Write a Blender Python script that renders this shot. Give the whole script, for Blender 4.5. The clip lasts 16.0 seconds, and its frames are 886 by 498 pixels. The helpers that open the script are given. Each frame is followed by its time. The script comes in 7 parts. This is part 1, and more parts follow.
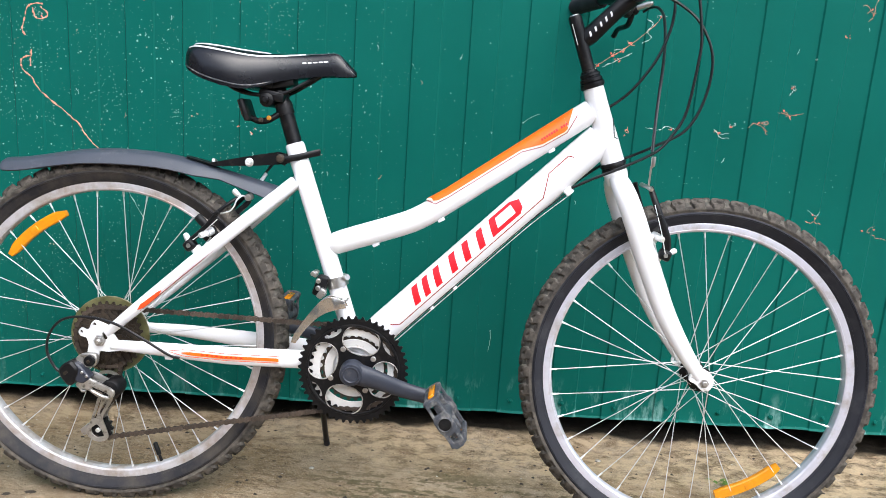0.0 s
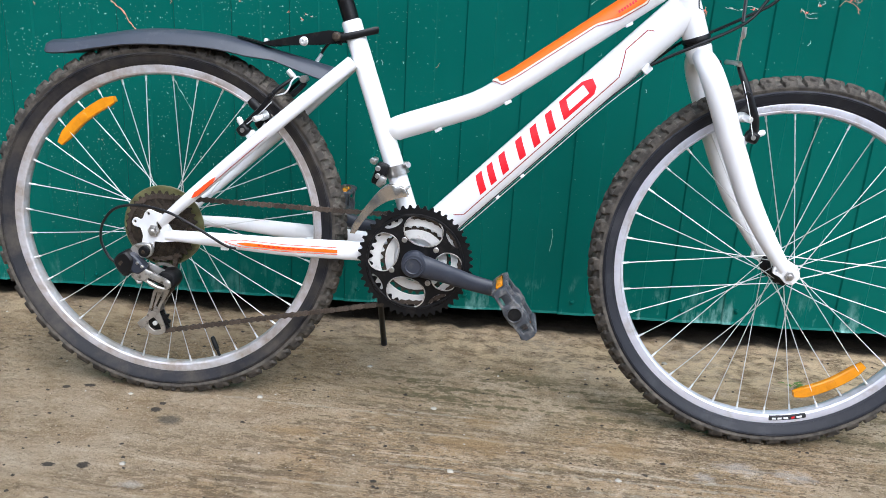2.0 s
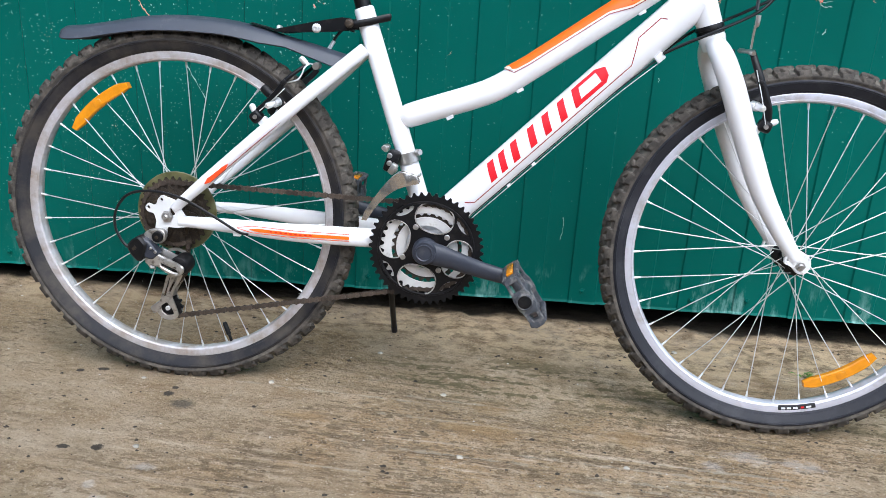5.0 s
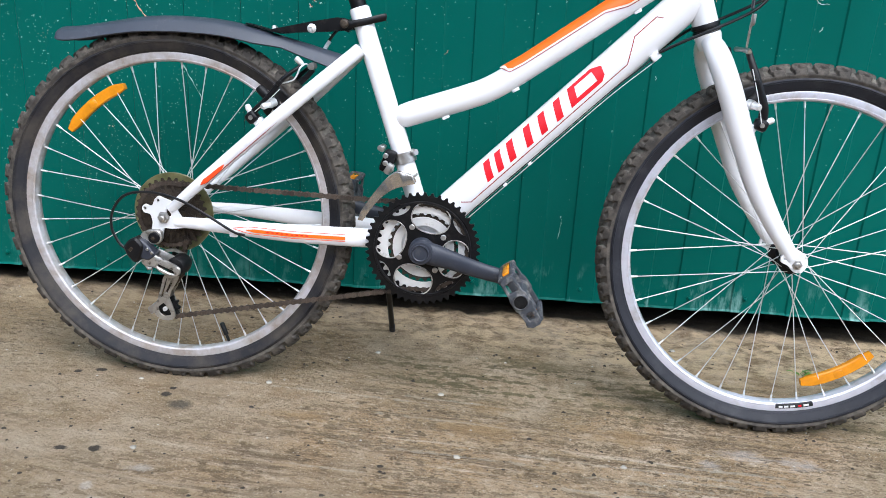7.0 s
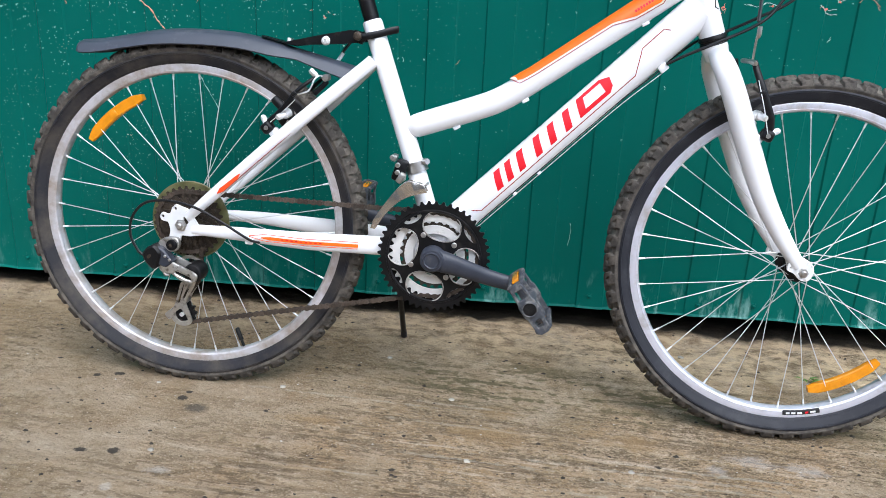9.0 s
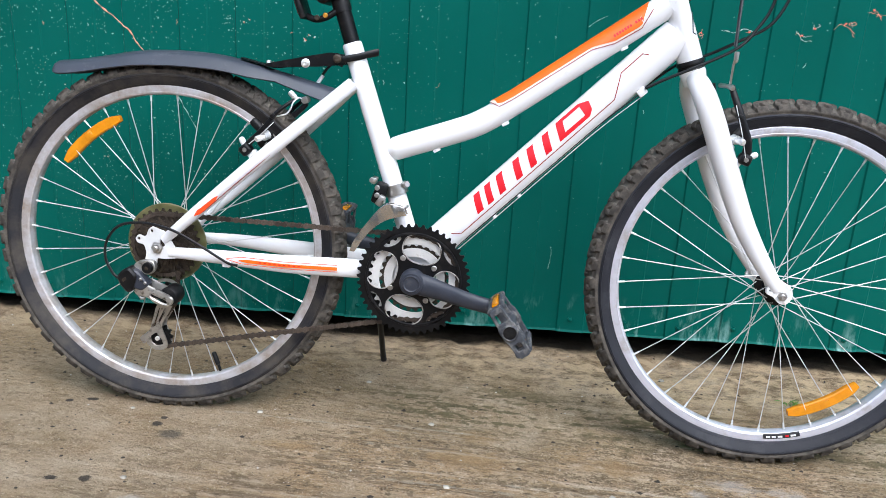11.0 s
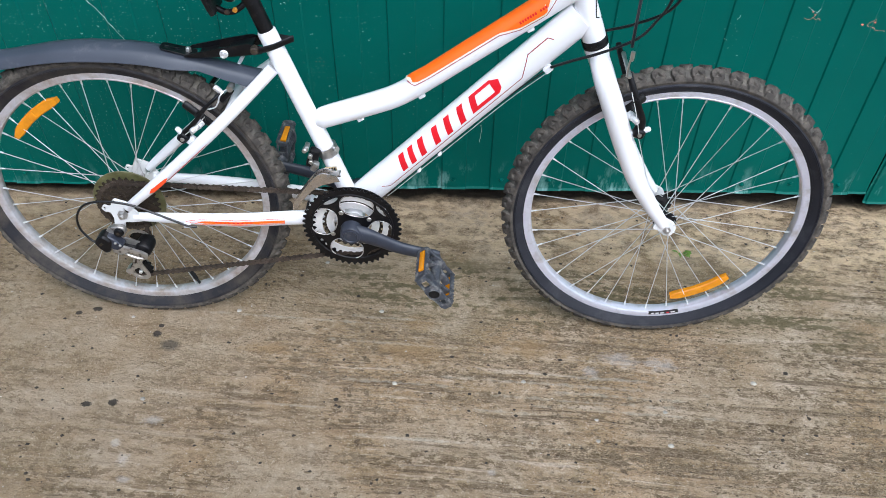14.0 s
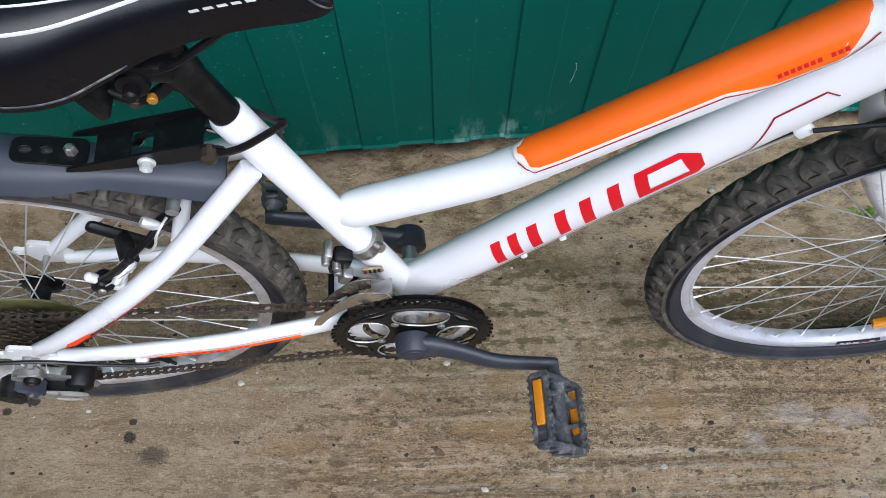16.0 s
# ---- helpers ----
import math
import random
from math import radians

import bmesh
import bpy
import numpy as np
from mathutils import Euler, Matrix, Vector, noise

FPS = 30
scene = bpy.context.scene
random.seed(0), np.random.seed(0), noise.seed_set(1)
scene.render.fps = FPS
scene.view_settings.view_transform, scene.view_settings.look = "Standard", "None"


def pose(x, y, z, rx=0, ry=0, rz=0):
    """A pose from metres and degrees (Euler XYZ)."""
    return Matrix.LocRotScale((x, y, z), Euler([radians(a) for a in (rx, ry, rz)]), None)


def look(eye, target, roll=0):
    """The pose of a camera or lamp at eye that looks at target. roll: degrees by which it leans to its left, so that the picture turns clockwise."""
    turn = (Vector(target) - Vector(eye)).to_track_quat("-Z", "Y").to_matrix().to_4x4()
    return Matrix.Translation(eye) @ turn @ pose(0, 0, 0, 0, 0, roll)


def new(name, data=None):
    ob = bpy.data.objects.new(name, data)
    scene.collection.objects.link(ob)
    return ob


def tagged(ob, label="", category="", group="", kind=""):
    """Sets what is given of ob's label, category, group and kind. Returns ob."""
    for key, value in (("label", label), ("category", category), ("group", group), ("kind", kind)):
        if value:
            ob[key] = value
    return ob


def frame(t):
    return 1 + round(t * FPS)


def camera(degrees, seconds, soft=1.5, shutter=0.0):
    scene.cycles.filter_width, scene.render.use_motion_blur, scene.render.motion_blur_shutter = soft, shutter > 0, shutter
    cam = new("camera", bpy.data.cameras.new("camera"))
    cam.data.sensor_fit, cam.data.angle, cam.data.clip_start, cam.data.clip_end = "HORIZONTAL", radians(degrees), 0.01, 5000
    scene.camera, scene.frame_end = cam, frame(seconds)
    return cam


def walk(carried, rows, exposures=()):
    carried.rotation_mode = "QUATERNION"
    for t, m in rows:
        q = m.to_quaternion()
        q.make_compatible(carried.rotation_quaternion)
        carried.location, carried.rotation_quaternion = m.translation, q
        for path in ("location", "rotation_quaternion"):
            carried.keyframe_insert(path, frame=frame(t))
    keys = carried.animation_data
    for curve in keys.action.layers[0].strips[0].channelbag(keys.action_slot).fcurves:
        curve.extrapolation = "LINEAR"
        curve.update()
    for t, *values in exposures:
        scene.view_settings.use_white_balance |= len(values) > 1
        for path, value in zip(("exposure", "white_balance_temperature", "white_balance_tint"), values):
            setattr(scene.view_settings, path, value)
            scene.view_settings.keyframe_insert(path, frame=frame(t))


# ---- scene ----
cam = camera(57.7, 16.0, soft=0.5)
PATH = [
    (0, (0.245, -1.403, 0.854), (0.12, 0.54, 0.397), 3.8),
    (0.5, (0.219, -1.379, 0.814), (0.07, 0.549, 0.304), 3.7),
    (1, (0.205, -1.349, 0.781), (0.021, 0.554, 0.195), 3.1),
    (1.5, (0.202, -1.348, 0.773), (0.007, 0.545, 0.155), 3.0),
    (2, (0.198, -1.351, 0.763), (-0.006, 0.535, 0.129), 3.1),
    (2.5, (0.196, -1.353, 0.764), (-0.015, 0.528, 0.117), 3.1),
    (3, (0.191, -1.357, 0.762), (-0.029, 0.519, 0.104), 3.2),
    (3.5, (0.19, -1.357, 0.762), (-0.036, 0.516, 0.099), 3.3),
    (4, (0.192, -1.357, 0.762), (-0.034, 0.517, 0.101), 3.3),
    (6.5, (0.205, -1.354, 0.764), (-0.026, 0.518, 0.098), 3.1),
    (7, (0.206, -1.353, 0.768), (-0.024, 0.518, 0.098), 3.0),
    (7.5, (0.2, -1.365, 0.768), (-0.029, 0.507, 0.103), 3.0),
    (8, (0.203, -1.374, 0.771), (-0.046, 0.499, 0.114), 3.0),
    (8.5, (0.207, -1.377, 0.785), (-0.052, 0.492, 0.121), 2.9),
    (9, (0.211, -1.375, 0.783), (-0.05, 0.494, 0.121), 2.8),
    (9.5, (0.211, -1.371, 0.782), (-0.046, 0.498, 0.118), 2.8),
    (10, (0.209, -1.371, 0.776), (-0.032, 0.51, 0.142), 3.2),
    (10.2, (0.208, -1.37, 0.777), (-0.011, 0.525, 0.176), 3.3),
    (12.3, (0.223, -1.347, 0.803), (-0.029, 0.516, 0.119), 2.7),
    (12.5, (0.223, -1.311, 0.843), (-0.033, 0.495, 0.023), 2.4),
    (13, (0.225, -1.266, 1.052), (0.042, 0.366, -0.088), 1.6),
    (13.5, (0.275, -1.254, 1.332), (0.132, 0.218, -0.016), 1.0),
    (14, (0.275, -1.198, 1.439), (0.178, 0.190, 0.003), 0.9),
    (14.5, (0.173, -1.007, 1.467), (0.200, 0.319, -0.029), 1.5),
    (15, (0.134, -0.749, 1.390), (0.101, 0.422, -0.231), -1.7),
    (15.5, (0.126, -0.500, 1.327), (0.024, 0.456, -0.426), -4.8),
    (16, (0.049, -0.319, 1.266), (0.050, 0.410, -0.596), -0.9),
]
walk(cam, [(t, look(eye, target, roll)) for t, eye, target, roll in PATH],
     exposures=[(0, 1.37, 6150, 9), (1.0, 1.26, 5850, 8), (3.5, 1.14, 5800, 8), (10.0, 1.14, 5800, 8), (12.5, 1.12, 6000, 9), (14.0, 0.96, 5700, 8), (14.5, 0.95, 5600, 8), (16.0, 0.70, 5800, 9)])
# ---------------------------------------------------------------- light
world = bpy.data.worlds.new("sky")
scene.world = world
world.use_nodes = True
wn, wl = world.node_tree.nodes, world.node_tree.links
sky = wn.new("ShaderNodeTexSky")
sky.sky_type = "NISHITA"
sky.sun_disc = False
sky.sun_elevation, sky.sun_rotation = radians(55.0), radians(150)
sky.dust_density, sky.air_density = 3.0, 1.0
hsv = wn.new("ShaderNodeHueSaturation")
hsv.inputs["Saturation"].default_value = 0.62
wl.new(sky.outputs[0], hsv.inputs["Color"])
wl.new(hsv.outputs[0], wn["Background"].inputs["Color"])
wn["Background"].inputs["Strength"].default_value = 0.15

sun = new("sun", bpy.data.lights.new("sun", "SUN"))
sun.data.energy, sun.data.angle, sun.data.color = 1.15, radians(60), (1.0, 0.965, 0.92)
sun.matrix_world = look((1.26, -2.18, 3.6), (0, 0, 0))

# ---------------------------------------------------------------- materials
def node_setup(name):
    m = bpy.data.materials.new(name)
    m.use_nodes = True
    n, l = m.node_tree.nodes, m.node_tree.links
    return m, n, l, n["Principled BSDF"]


def noise_node(n, l, vec, scale, detail=4.0, rough=0.55, stretch=None):
    if stretch:
        mp = n.new("ShaderNodeMapping")
        mp.inputs["Scale"].default_value = stretch
        l.new(vec, mp.inputs["Vector"])
        vec = mp.outputs[0]
    t = n.new("ShaderNodeTexNoise")
    t.inputs["Scale"].default_value, t.inputs["Detail"].default_value = scale, detail
    t.inputs["Roughness"].default_value = rough
    l.new(vec, t.inputs["Vector"])
    return t.outputs["Fac"]


def ramp(n, l, fac, stops):
    r = n.new("ShaderNodeValToRGB")
    e = r.color_ramp.elements
    while len(e) < len(stops):
        e.new(0.5)
    for el, (p, c) in zip(e, stops):
        el.position = p
        el.color = (*c, 1) if len(c) == 3 else (c[0], c[0], c[0], 1)
    l.new(fac, r.inputs[0])
    return r.outputs[0]


def mix(n, l, fac, a, b):
    x = n.new("ShaderNodeMix")
    x.data_type = "RGBA"
    for value, socket in ((fac, x.inputs[0]), (a, x.inputs[6]), (b, x.inputs[7])):
        if isinstance(value, (int, float)):
            socket.default_value = value
        elif isinstance(value, tuple):
            socket.default_value = (*value, 1)
        else:
            l.new(value, socket)
    return x.outputs[2]


def math_node(n, l, op, a, b=0.0):
    x = n.new("ShaderNodeMath")
    x.operation = op
    for value, socket in ((a, x.inputs[0]), (b, x.inputs[1])):
        if isinstance(value, (int, float)):
            socket.default_value = value
        else:
            l.new(value, socket)
    return x.outputs[0]


def bumped(n, l, bsdf, height, strength, distance):
    b = n.new("ShaderNodeBump")
    b.inputs["Strength"].default_value, b.inputs["Distance"].default_value = strength, distance
    l.new(height, b.inputs["Height"])
    l.new(b.outputs[0], bsdf.inputs["Normal"])


def surface(name, base, rough, metal=0.0, var=0.12, scale=30.0, fine=400.0, bump=0.15, dirt=None, dirt_from=0.55, dirt_to=0.75,
            dirt_scale=25.0, coat=0.0, spread=0.08, random_by_piece=0.0, shine=0.5):
    """A painted, moulded or bare surface: base colour with two scales of variation, dirt in patches and a fine relief."""
    m, n, l, bsdf = node_setup(name)
    vec = n.new("ShaderNodeTexCoord").outputs["Object"]
    big, small = noise_node(n, l, vec, scale), noise_node(n, l, vec, fine, 2.0)
    lo, hi = tuple(c * (1 - var) for c in base), tuple(min(1, c * (1 + var)) for c in base)
    col = ramp(n, l, big, [(0.3, lo), (0.7, hi)])
    if dirt:
        grime = noise_node(n, l, vec, dirt_scale, 6.0, 0.65)
        mask = ramp(n, l, grime, [(dirt_from, (0.0,)), (dirt_to, (1.0,))])
        col = mix(n, l, mask, col, dirt)
    if random_by_piece:
        info = n.new("ShaderNodeObjectInfo").outputs["Random"]
        k = math_node(n, l, "MULTIPLY_ADD", info, random_by_piece)
        k.node.inputs[2].default_value = 1 - random_by_piece / 2
        hs = n.new("ShaderNodeHueSaturation")
        l.new(col, hs.inputs["Color"])
        l.new(k, hs.inputs["Value"])
        col = hs.outputs[0]
    l.new(col, bsdf.inputs["Base Color"])
    r = math_node(n, l, "MULTIPLY_ADD", big, 2 * spread)
    r.node.inputs[2].default_value = rough - spread
    l.new(r, bsdf.inputs["Roughness"])
    bsdf.inputs["Metallic"].default_value = metal
    bsdf.inputs["Specular IOR Level"].default_value = shine
    bsdf.inputs["Coat Weight"].default_value = coat
    bsdf.inputs["Coat Roughness"].default_value = 0.15
    bumped(n, l, bsdf, small, bump, 0.0006)
    return m


WHITE = surface("white_bike_paint", (0.80, 0.80, 0.82), 0.30, var=0.02, scale=12, bump=0.02, dirt=(0.55, 0.52, 0.47), dirt_from=0.66, dirt_to=0.9,
                dirt_scale=40, coat=0.4)
WHITE_OLD = surface("white_chipped_paint", (0.74, 0.74, 0.74), 0.4, var=0.06, dirt=(0.30, 0.24, 0.18), dirt_from=0.62, dirt_to=0.8, dirt_scale=70)
ORANGE = surface("orange_decal", (0.93, 0.145, 0.002), 0.36, var=0.05, scale=10, bump=0.02, coat=0.2)
RED = surface("red_decal", (0.66, 0.004, 0.014), 0.42, var=0.06, bump=0.02, coat=0.1)
VERMILION = surface("vermilion_decal", (0.84, 0.070, 0.008), 0.38, var=0.06, bump=0.02, coat=0.1)
DARK_RED = surface("dark_red_decal", (0.27, 0.015, 0.02), 0.4, var=0.05, bump=0.02)
CREAM = surface("cream_decal", (0.82, 0.74, 0.64), 0.35, var=0.03, bump=0.02)
RUBBER = surface("tyre_sidewall_rubber", (0.017, 0.018, 0.024), 0.60, shine=0.3, var=0.2, scale=20, fine=600, bump=0.3, dirt=(0.060, 0.060, 0.066),
                 dirt_from=0.5, dirt_to=0.85, dirt_scale=18)
TREAD = surface("dusty_tread_rubber", (0.048, 0.043, 0.038), 0.85, shine=0.2, var=0.3, scale=60, fine=700, bump=0.5, dirt=(0.140, 0.122, 0.101), dirt_from=0.42,
                dirt_to=0.75, dirt_scale=55)
TREAD_DUST = surface("tread_dust", (0.095, 0.088, 0.076), 0.9, shine=0.2, var=0.3, scale=60, fine=700, bump=0.5, dirt=(0.20, 0.178, 0.145), dirt_from=0.50,
                     dirt_to=0.75, dirt_scale=45)
ALLOY = surface("brushed_alloy_rim", (0.66, 0.66, 0.74), 0.34, metal=0.45, var=0.06, scale=50, fine=900, bump=0.06, dirt=(0.36, 0.31, 0.26), dirt_from=0.52,
                dirt_to=0.80, dirt_scale=22)
WORN_RING = surface("worn_greasy_ring", (0.62, 0.60, 0.58), 0.34, metal=0.6, var=0.12, scale=60, fine=900, bump=0.1, dirt=(0.11, 0.085, 0.055), dirt_from=0.47, dirt_to=0.66,
                    dirt_scale=75)
PLAIN_RING = surface("pale_alloy_ring", (0.80, 0.79, 0.78), 0.42, metal=0.35, var=0.06, scale=40, fine=900, bump=0.06, dirt=(0.34, 0.28, 0.21), dirt_from=0.60, dirt_to=0.80,
                      dirt_scale=60)
CAGE = surface("worn_cage_steel", (0.60, 0.57, 0.54), 0.22, metal=0.92, var=0.12, scale=60, fine=900, bump=0.12, dirt=(0.20, 0.11, 0.06), dirt_from=0.60, dirt_to=0.78, dirt_scale=60)
STEEL = surface("zinc_steel", (0.50, 0.485, 0.47), 0.35, metal=0.9, var=0.1, scale=80, fine=900, bump=0.1, dirt=(0.20, 0.15, 0.10), dirt_from=0.58, dirt_to=0.75,
                dirt_scale=120)
MECH = surface("greasy_pressed_alloy", (0.50, 0.48, 0.45), 0.36, metal=0.8, var=0.12, scale=70, fine=900, bump=0.1, dirt=(0.10, 0.085, 0.065), dirt_from=0.52, dirt_to=0.72, dirt_scale=110)
BRIGHT = surface("bright_steel_wire", (0.80, 0.80, 0.80), 0.35, metal=0.55, var=0.08, scale=100, bump=0.05, dirt=(0.36, 0.31, 0.25), dirt_from=0.6, dirt_to=0.8,
                 dirt_scale=60, random_by_piece=0.2)
SPOKE = surface("dull_spoke_wire", (0.68, 0.68, 0.68), 0.36, metal=0.6, var=0.10, scale=100, bump=0.05, dirt=(0.30, 0.25, 0.19), dirt_from=0.58, dirt_to=0.78, dirt_scale=40)
GRITTY_ALLOY = surface("gritty_alloy_rim", (0.60, 0.585, 0.61), 0.38, metal=0.4, var=0.08, scale=50, fine=900, bump=0.1, dirt=(0.33, 0.26, 0.20), dirt_from=0.38, dirt_to=0.70, dirt_scale=26)
DUSTY_RUBBER = surface("dusty_sidewall_rubber", (0.020, 0.020, 0.024), 0.65, shine=0.25, var=0.2, scale=20, fine=600, bump=0.3, dirt=(0.085, 0.072, 0.058), dirt_from=0.42, dirt_to=0.78, dirt_scale=16)
BLACK_METAL = surface("black_coated_steel", (0.004, 0.004, 0.005), 0.40, shine=0.27, var=0.2, scale=60, fine=900, bump=0.1, dirt=(0.030, 0.026, 0.023), dirt_from=0.55,
                      dirt_to=0.8, dirt_scale=50)
BLACK_PLASTIC = surface("black_plastic", (0.005, 0.005, 0.006), 0.45, shine=0.27, var=0.2, scale=50, fine=900, bump=0.2, dirt=(0.035, 0.032, 0.030), dirt_from=0.52,
                        dirt_to=0.8, dirt_scale=40)
GREY_PLASTIC = surface("slate_mudguard_plastic", (0.042, 0.049, 0.066), 0.46, var=0.10, scale=14, fine=900, bump=0.2, dirt=(0.13, 0.13, 0.14),
                       dirt_from=0.6, dirt_to=0.9, dirt_scale=30)
CRANK_GREY = surface("dark_grey_crank_sleeve", (0.030, 0.034, 0.047), 0.42, shine=0.4, var=0.12, scale=40, fine=800, bump=0.25, dirt=(0.12, 0.11, 0.10), dirt_from=0.6,
                     dirt_to=0.85, dirt_scale=40)
PEDAL_GREY = surface("scuffed_pedal_plastic", (0.042, 0.046, 0.056), 0.6, var=0.25, scale=90, fine=700, bump=0.5, dirt=(0.22, 0.21, 0.195), dirt_from=0.5,
                     dirt_to=0.72, dirt_scale=70)
VINYL = surface("black_vinyl", (0.0030, 0.0032, 0.0056), 0.27, shine=0.44, spread=0.04, var=0.12, scale=25, fine=1300, bump=0.07)
RUST = surface("rusty_chain_steel", (0.075, 0.058, 0.046), 0.55, metal=0.35, var=0.4, scale=200, fine=900, bump=0.5, dirt=(0.045, 0.030, 0.020), dirt_from=0.45,
               dirt_to=0.7, dirt_scale=150, random_by_piece=0.9)
COG = surface("greasy_brown_sprocket", (0.040, 0.030, 0.022), 0.55, metal=0.4, var=0.4, scale=90, fine=700, bump=0.6, dirt=(0.085, 0.062, 0.038), dirt_from=0.5,
              dirt_to=0.7, dirt_scale=110)
RED_LENS = surface("dark_red_lens", (0.09, 0.010, 0.010), 0.2, var=0.1, bump=0.1, coat=0.5)
CABLE = surface("black_cable_housing", (0.006, 0.006, 0.007), 0.32, var=0.1, bump=0.05)
BRASS = surface("amber_reflector_screw", (0.55, 0.25, 0.03), 0.4, metal=0.3, var=0.1)
WHITE_CAP = surface("white_paint_marks", (0.76, 0.77, 0.78), 0.45, var=0.05, bump=0.05)
TAN = surface("greasy_tan_plate", (0.42, 0.33, 0.19), 0.5, var=0.2, scale=120, bump=0.1, dirt=(0.10, 0.07, 0.04), dirt_from=0.5, dirt_to=0.7, dirt_scale=150)
BLACK_DECAL = surface("black_decal", (0.012, 0.012, 0.013), 0.4, var=0.1, bump=0.03)


def lens_material(name, base):
    """Clear coloured reflector plastic, with a prism relief."""
    m, n, l, bsdf = node_setup(name)
    vec = n.new("ShaderNodeTexCoord").outputs["Object"]
    v = n.new("ShaderNodeTexVoronoi")
    v.inputs["Scale"].default_value = 420
    l.new(vec, v.inputs["Vector"])
    big = noise_node(n, l, vec, 60)
    col = ramp(n, l, big, [(0.3, tuple(c * 0.8 for c in base)), (0.7, base)])
    l.new(col, bsdf.inputs["Base Color"])
    bsdf.inputs["Roughness"].default_value = 0.18
    bsdf.inputs["Transmission Weight"].default_value = 0.12
    bsdf.inputs["Coat Weight"].default_value = 0.6
    bumped(n, l, bsdf, v.outputs["Distance"], 0.35, 0.001)
    return m


AMBER = lens_material("amber_reflector", (0.86, 0.32, 0.006))


def guard_material():
    """Yellowed clear plastic of the spoke guard."""
    m, n, l, bsdf = node_setup("yellowed_plastic")
    vec = n.new("ShaderNodeTexCoord").outputs["Object"]
    big, small = noise_node(n, l, vec, 45), noise_node(n, l, vec, 500)
    l.new(ramp(n, l, big, [(0.3, (0.10, 0.092, 0.03)), (0.7, (0.27, 0.26, 0.12))]), bsdf.inputs["Base Color"])
    bsdf.inputs["Roughness"].default_value = 0.4
    bsdf.inputs["Transmission Weight"].default_value = 0.5
    bumped(n, l, bsdf, small, 0.15, 0.0005)
    return m


GUARD = guard_material()


def sheet_material():
    """Green enamelled sheet: faint streaks, pale specks of spatter and scuffs with bare zinc low down."""
    m, n, l, bsdf = node_setup("green_enamelled_sheet")
    tc = n.new("ShaderNodeTexCoord").outputs["Object"]
    sep = n.new("ShaderNodeSeparateXYZ")
    l.new(tc, sep.inputs[0])
    flat = n.new("ShaderNodeCombineXYZ")
    l.new(sep.outputs[0], flat.inputs[0])
    l.new(sep.outputs[2], flat.inputs[2])
    vec = flat.outputs[0]
    big = noise_node(n, l, vec, 2.2, 4.0)
    streak = noise_node(n, l, vec, 10, 3.0, 0.5, (1.0, 1.0, 0.15))
    col = ramp(n, l, big, [(0.3, (0.0055, 0.093, 0.073)), (0.7, (0.0070, 0.116, 0.092))])
    col = mix(n, l, ramp(n, l, streak, [(0.45, (0.0,)), (0.8, (0.30,))]), col, (0.005, 0.112, 0.092))
    # spatter: small cells, of which only the spots nearest to their points are kept
    last = None
    side = math_node(n, l, "MULTIPLY", ramp(n, l, math_node(n, l, "ADD", sep.outputs[0], 0.5), [(0.1, (0.0,)), (0.8, (1.0,))]), 0.15)
    plane = n.new("ShaderNodeCombineXYZ")
    l.new(sep.outputs[0], plane.inputs[0])
    l.new(sep.outputs[2], plane.inputs[1])
    warp = n.new("ShaderNodeTexNoise")
    warp.inputs["Scale"].default_value = 110
    l.new(plane.outputs[0], warp.inputs["Vector"])
    off = n.new("ShaderNodeVectorMath")
    off.operation = "MULTIPLY_ADD"
    off.inputs[1].default_value = (0.007, 0.007, 0.0)
    l.new(warp.outputs["Color"], off.inputs[0])
    l.new(plane.outputs[0], off.inputs[2])
    for scale, size, gate, keep in ((45.0, 0.080, 0.49, 0.54), (110.0, 0.125, 0.53, 0.50), (24.0, 0.056, 0.47, 0.60), (70.0, 0.075, 0.44, 0.66)):
        v = n.new("ShaderNodeTexVoronoi")
        v.voronoi_dimensions = "2D"
        v.inputs["Scale"].default_value = scale
        l.new(off.outputs[0], v.inputs["Vector"])
        spot = ramp(n, l, v.outputs["Distance"], [(size * 0.55, (1.0,)), (size, (0.0,))])
        patch = ramp(n, l, math_node(n, l, "SUBTRACT", noise_node(n, l, vec, 5.0 + scale * 0.05, 4.0, 0.65), side), [(gate - 0.04, (0.0,)), (gate + 0.08, (1.0,))])
        pickv = ramp(n, l, v.outputs["Color"], [(keep, (0.0,)), (keep + 0.04, (1.0,))])
        one = math_node(n, l, "MULTIPLY", math_node(n, l, "MULTIPLY", spot, patch), pickv)
        last = one if last is None else math_node(n, l, "MAXIMUM", last, one)
    high = ramp(n, l, sep.outputs[2], [(0.16, (0.15,)), (0.34, (0.6,)), (0.62, (1.0,))])
    tone = mix(n, l, ramp(n, l, noise_node(n, l, vec, 23, 2.0), [(0.62, (0.0,)), (0.66, (1.0,))]), (0.36, 0.55, 0.47), (0.72, 0.46, 0.34))
    col = mix(n, l, math_node(n, l, "MULTIPLY", last, high), col, tone)
    # scuffs along the folded foot of the sheet
    low = ramp(n, l, sep.outputs[2], [(0.06, (1.0,)), (0.15, (0.0,))])
    scuff = ramp(n, l, noise_node(n, l, vec, 20, 6.0, 0.7, (1.0, 1.0, 0.35)), [(0.54, (0.0,)), (0.66, (1.0,))])
    east = ramp(n, l, math_node(n, l, "ADD", sep.outputs[0], 0.5), [(0.45, (0.25,)), (0.75, (0.85,))])
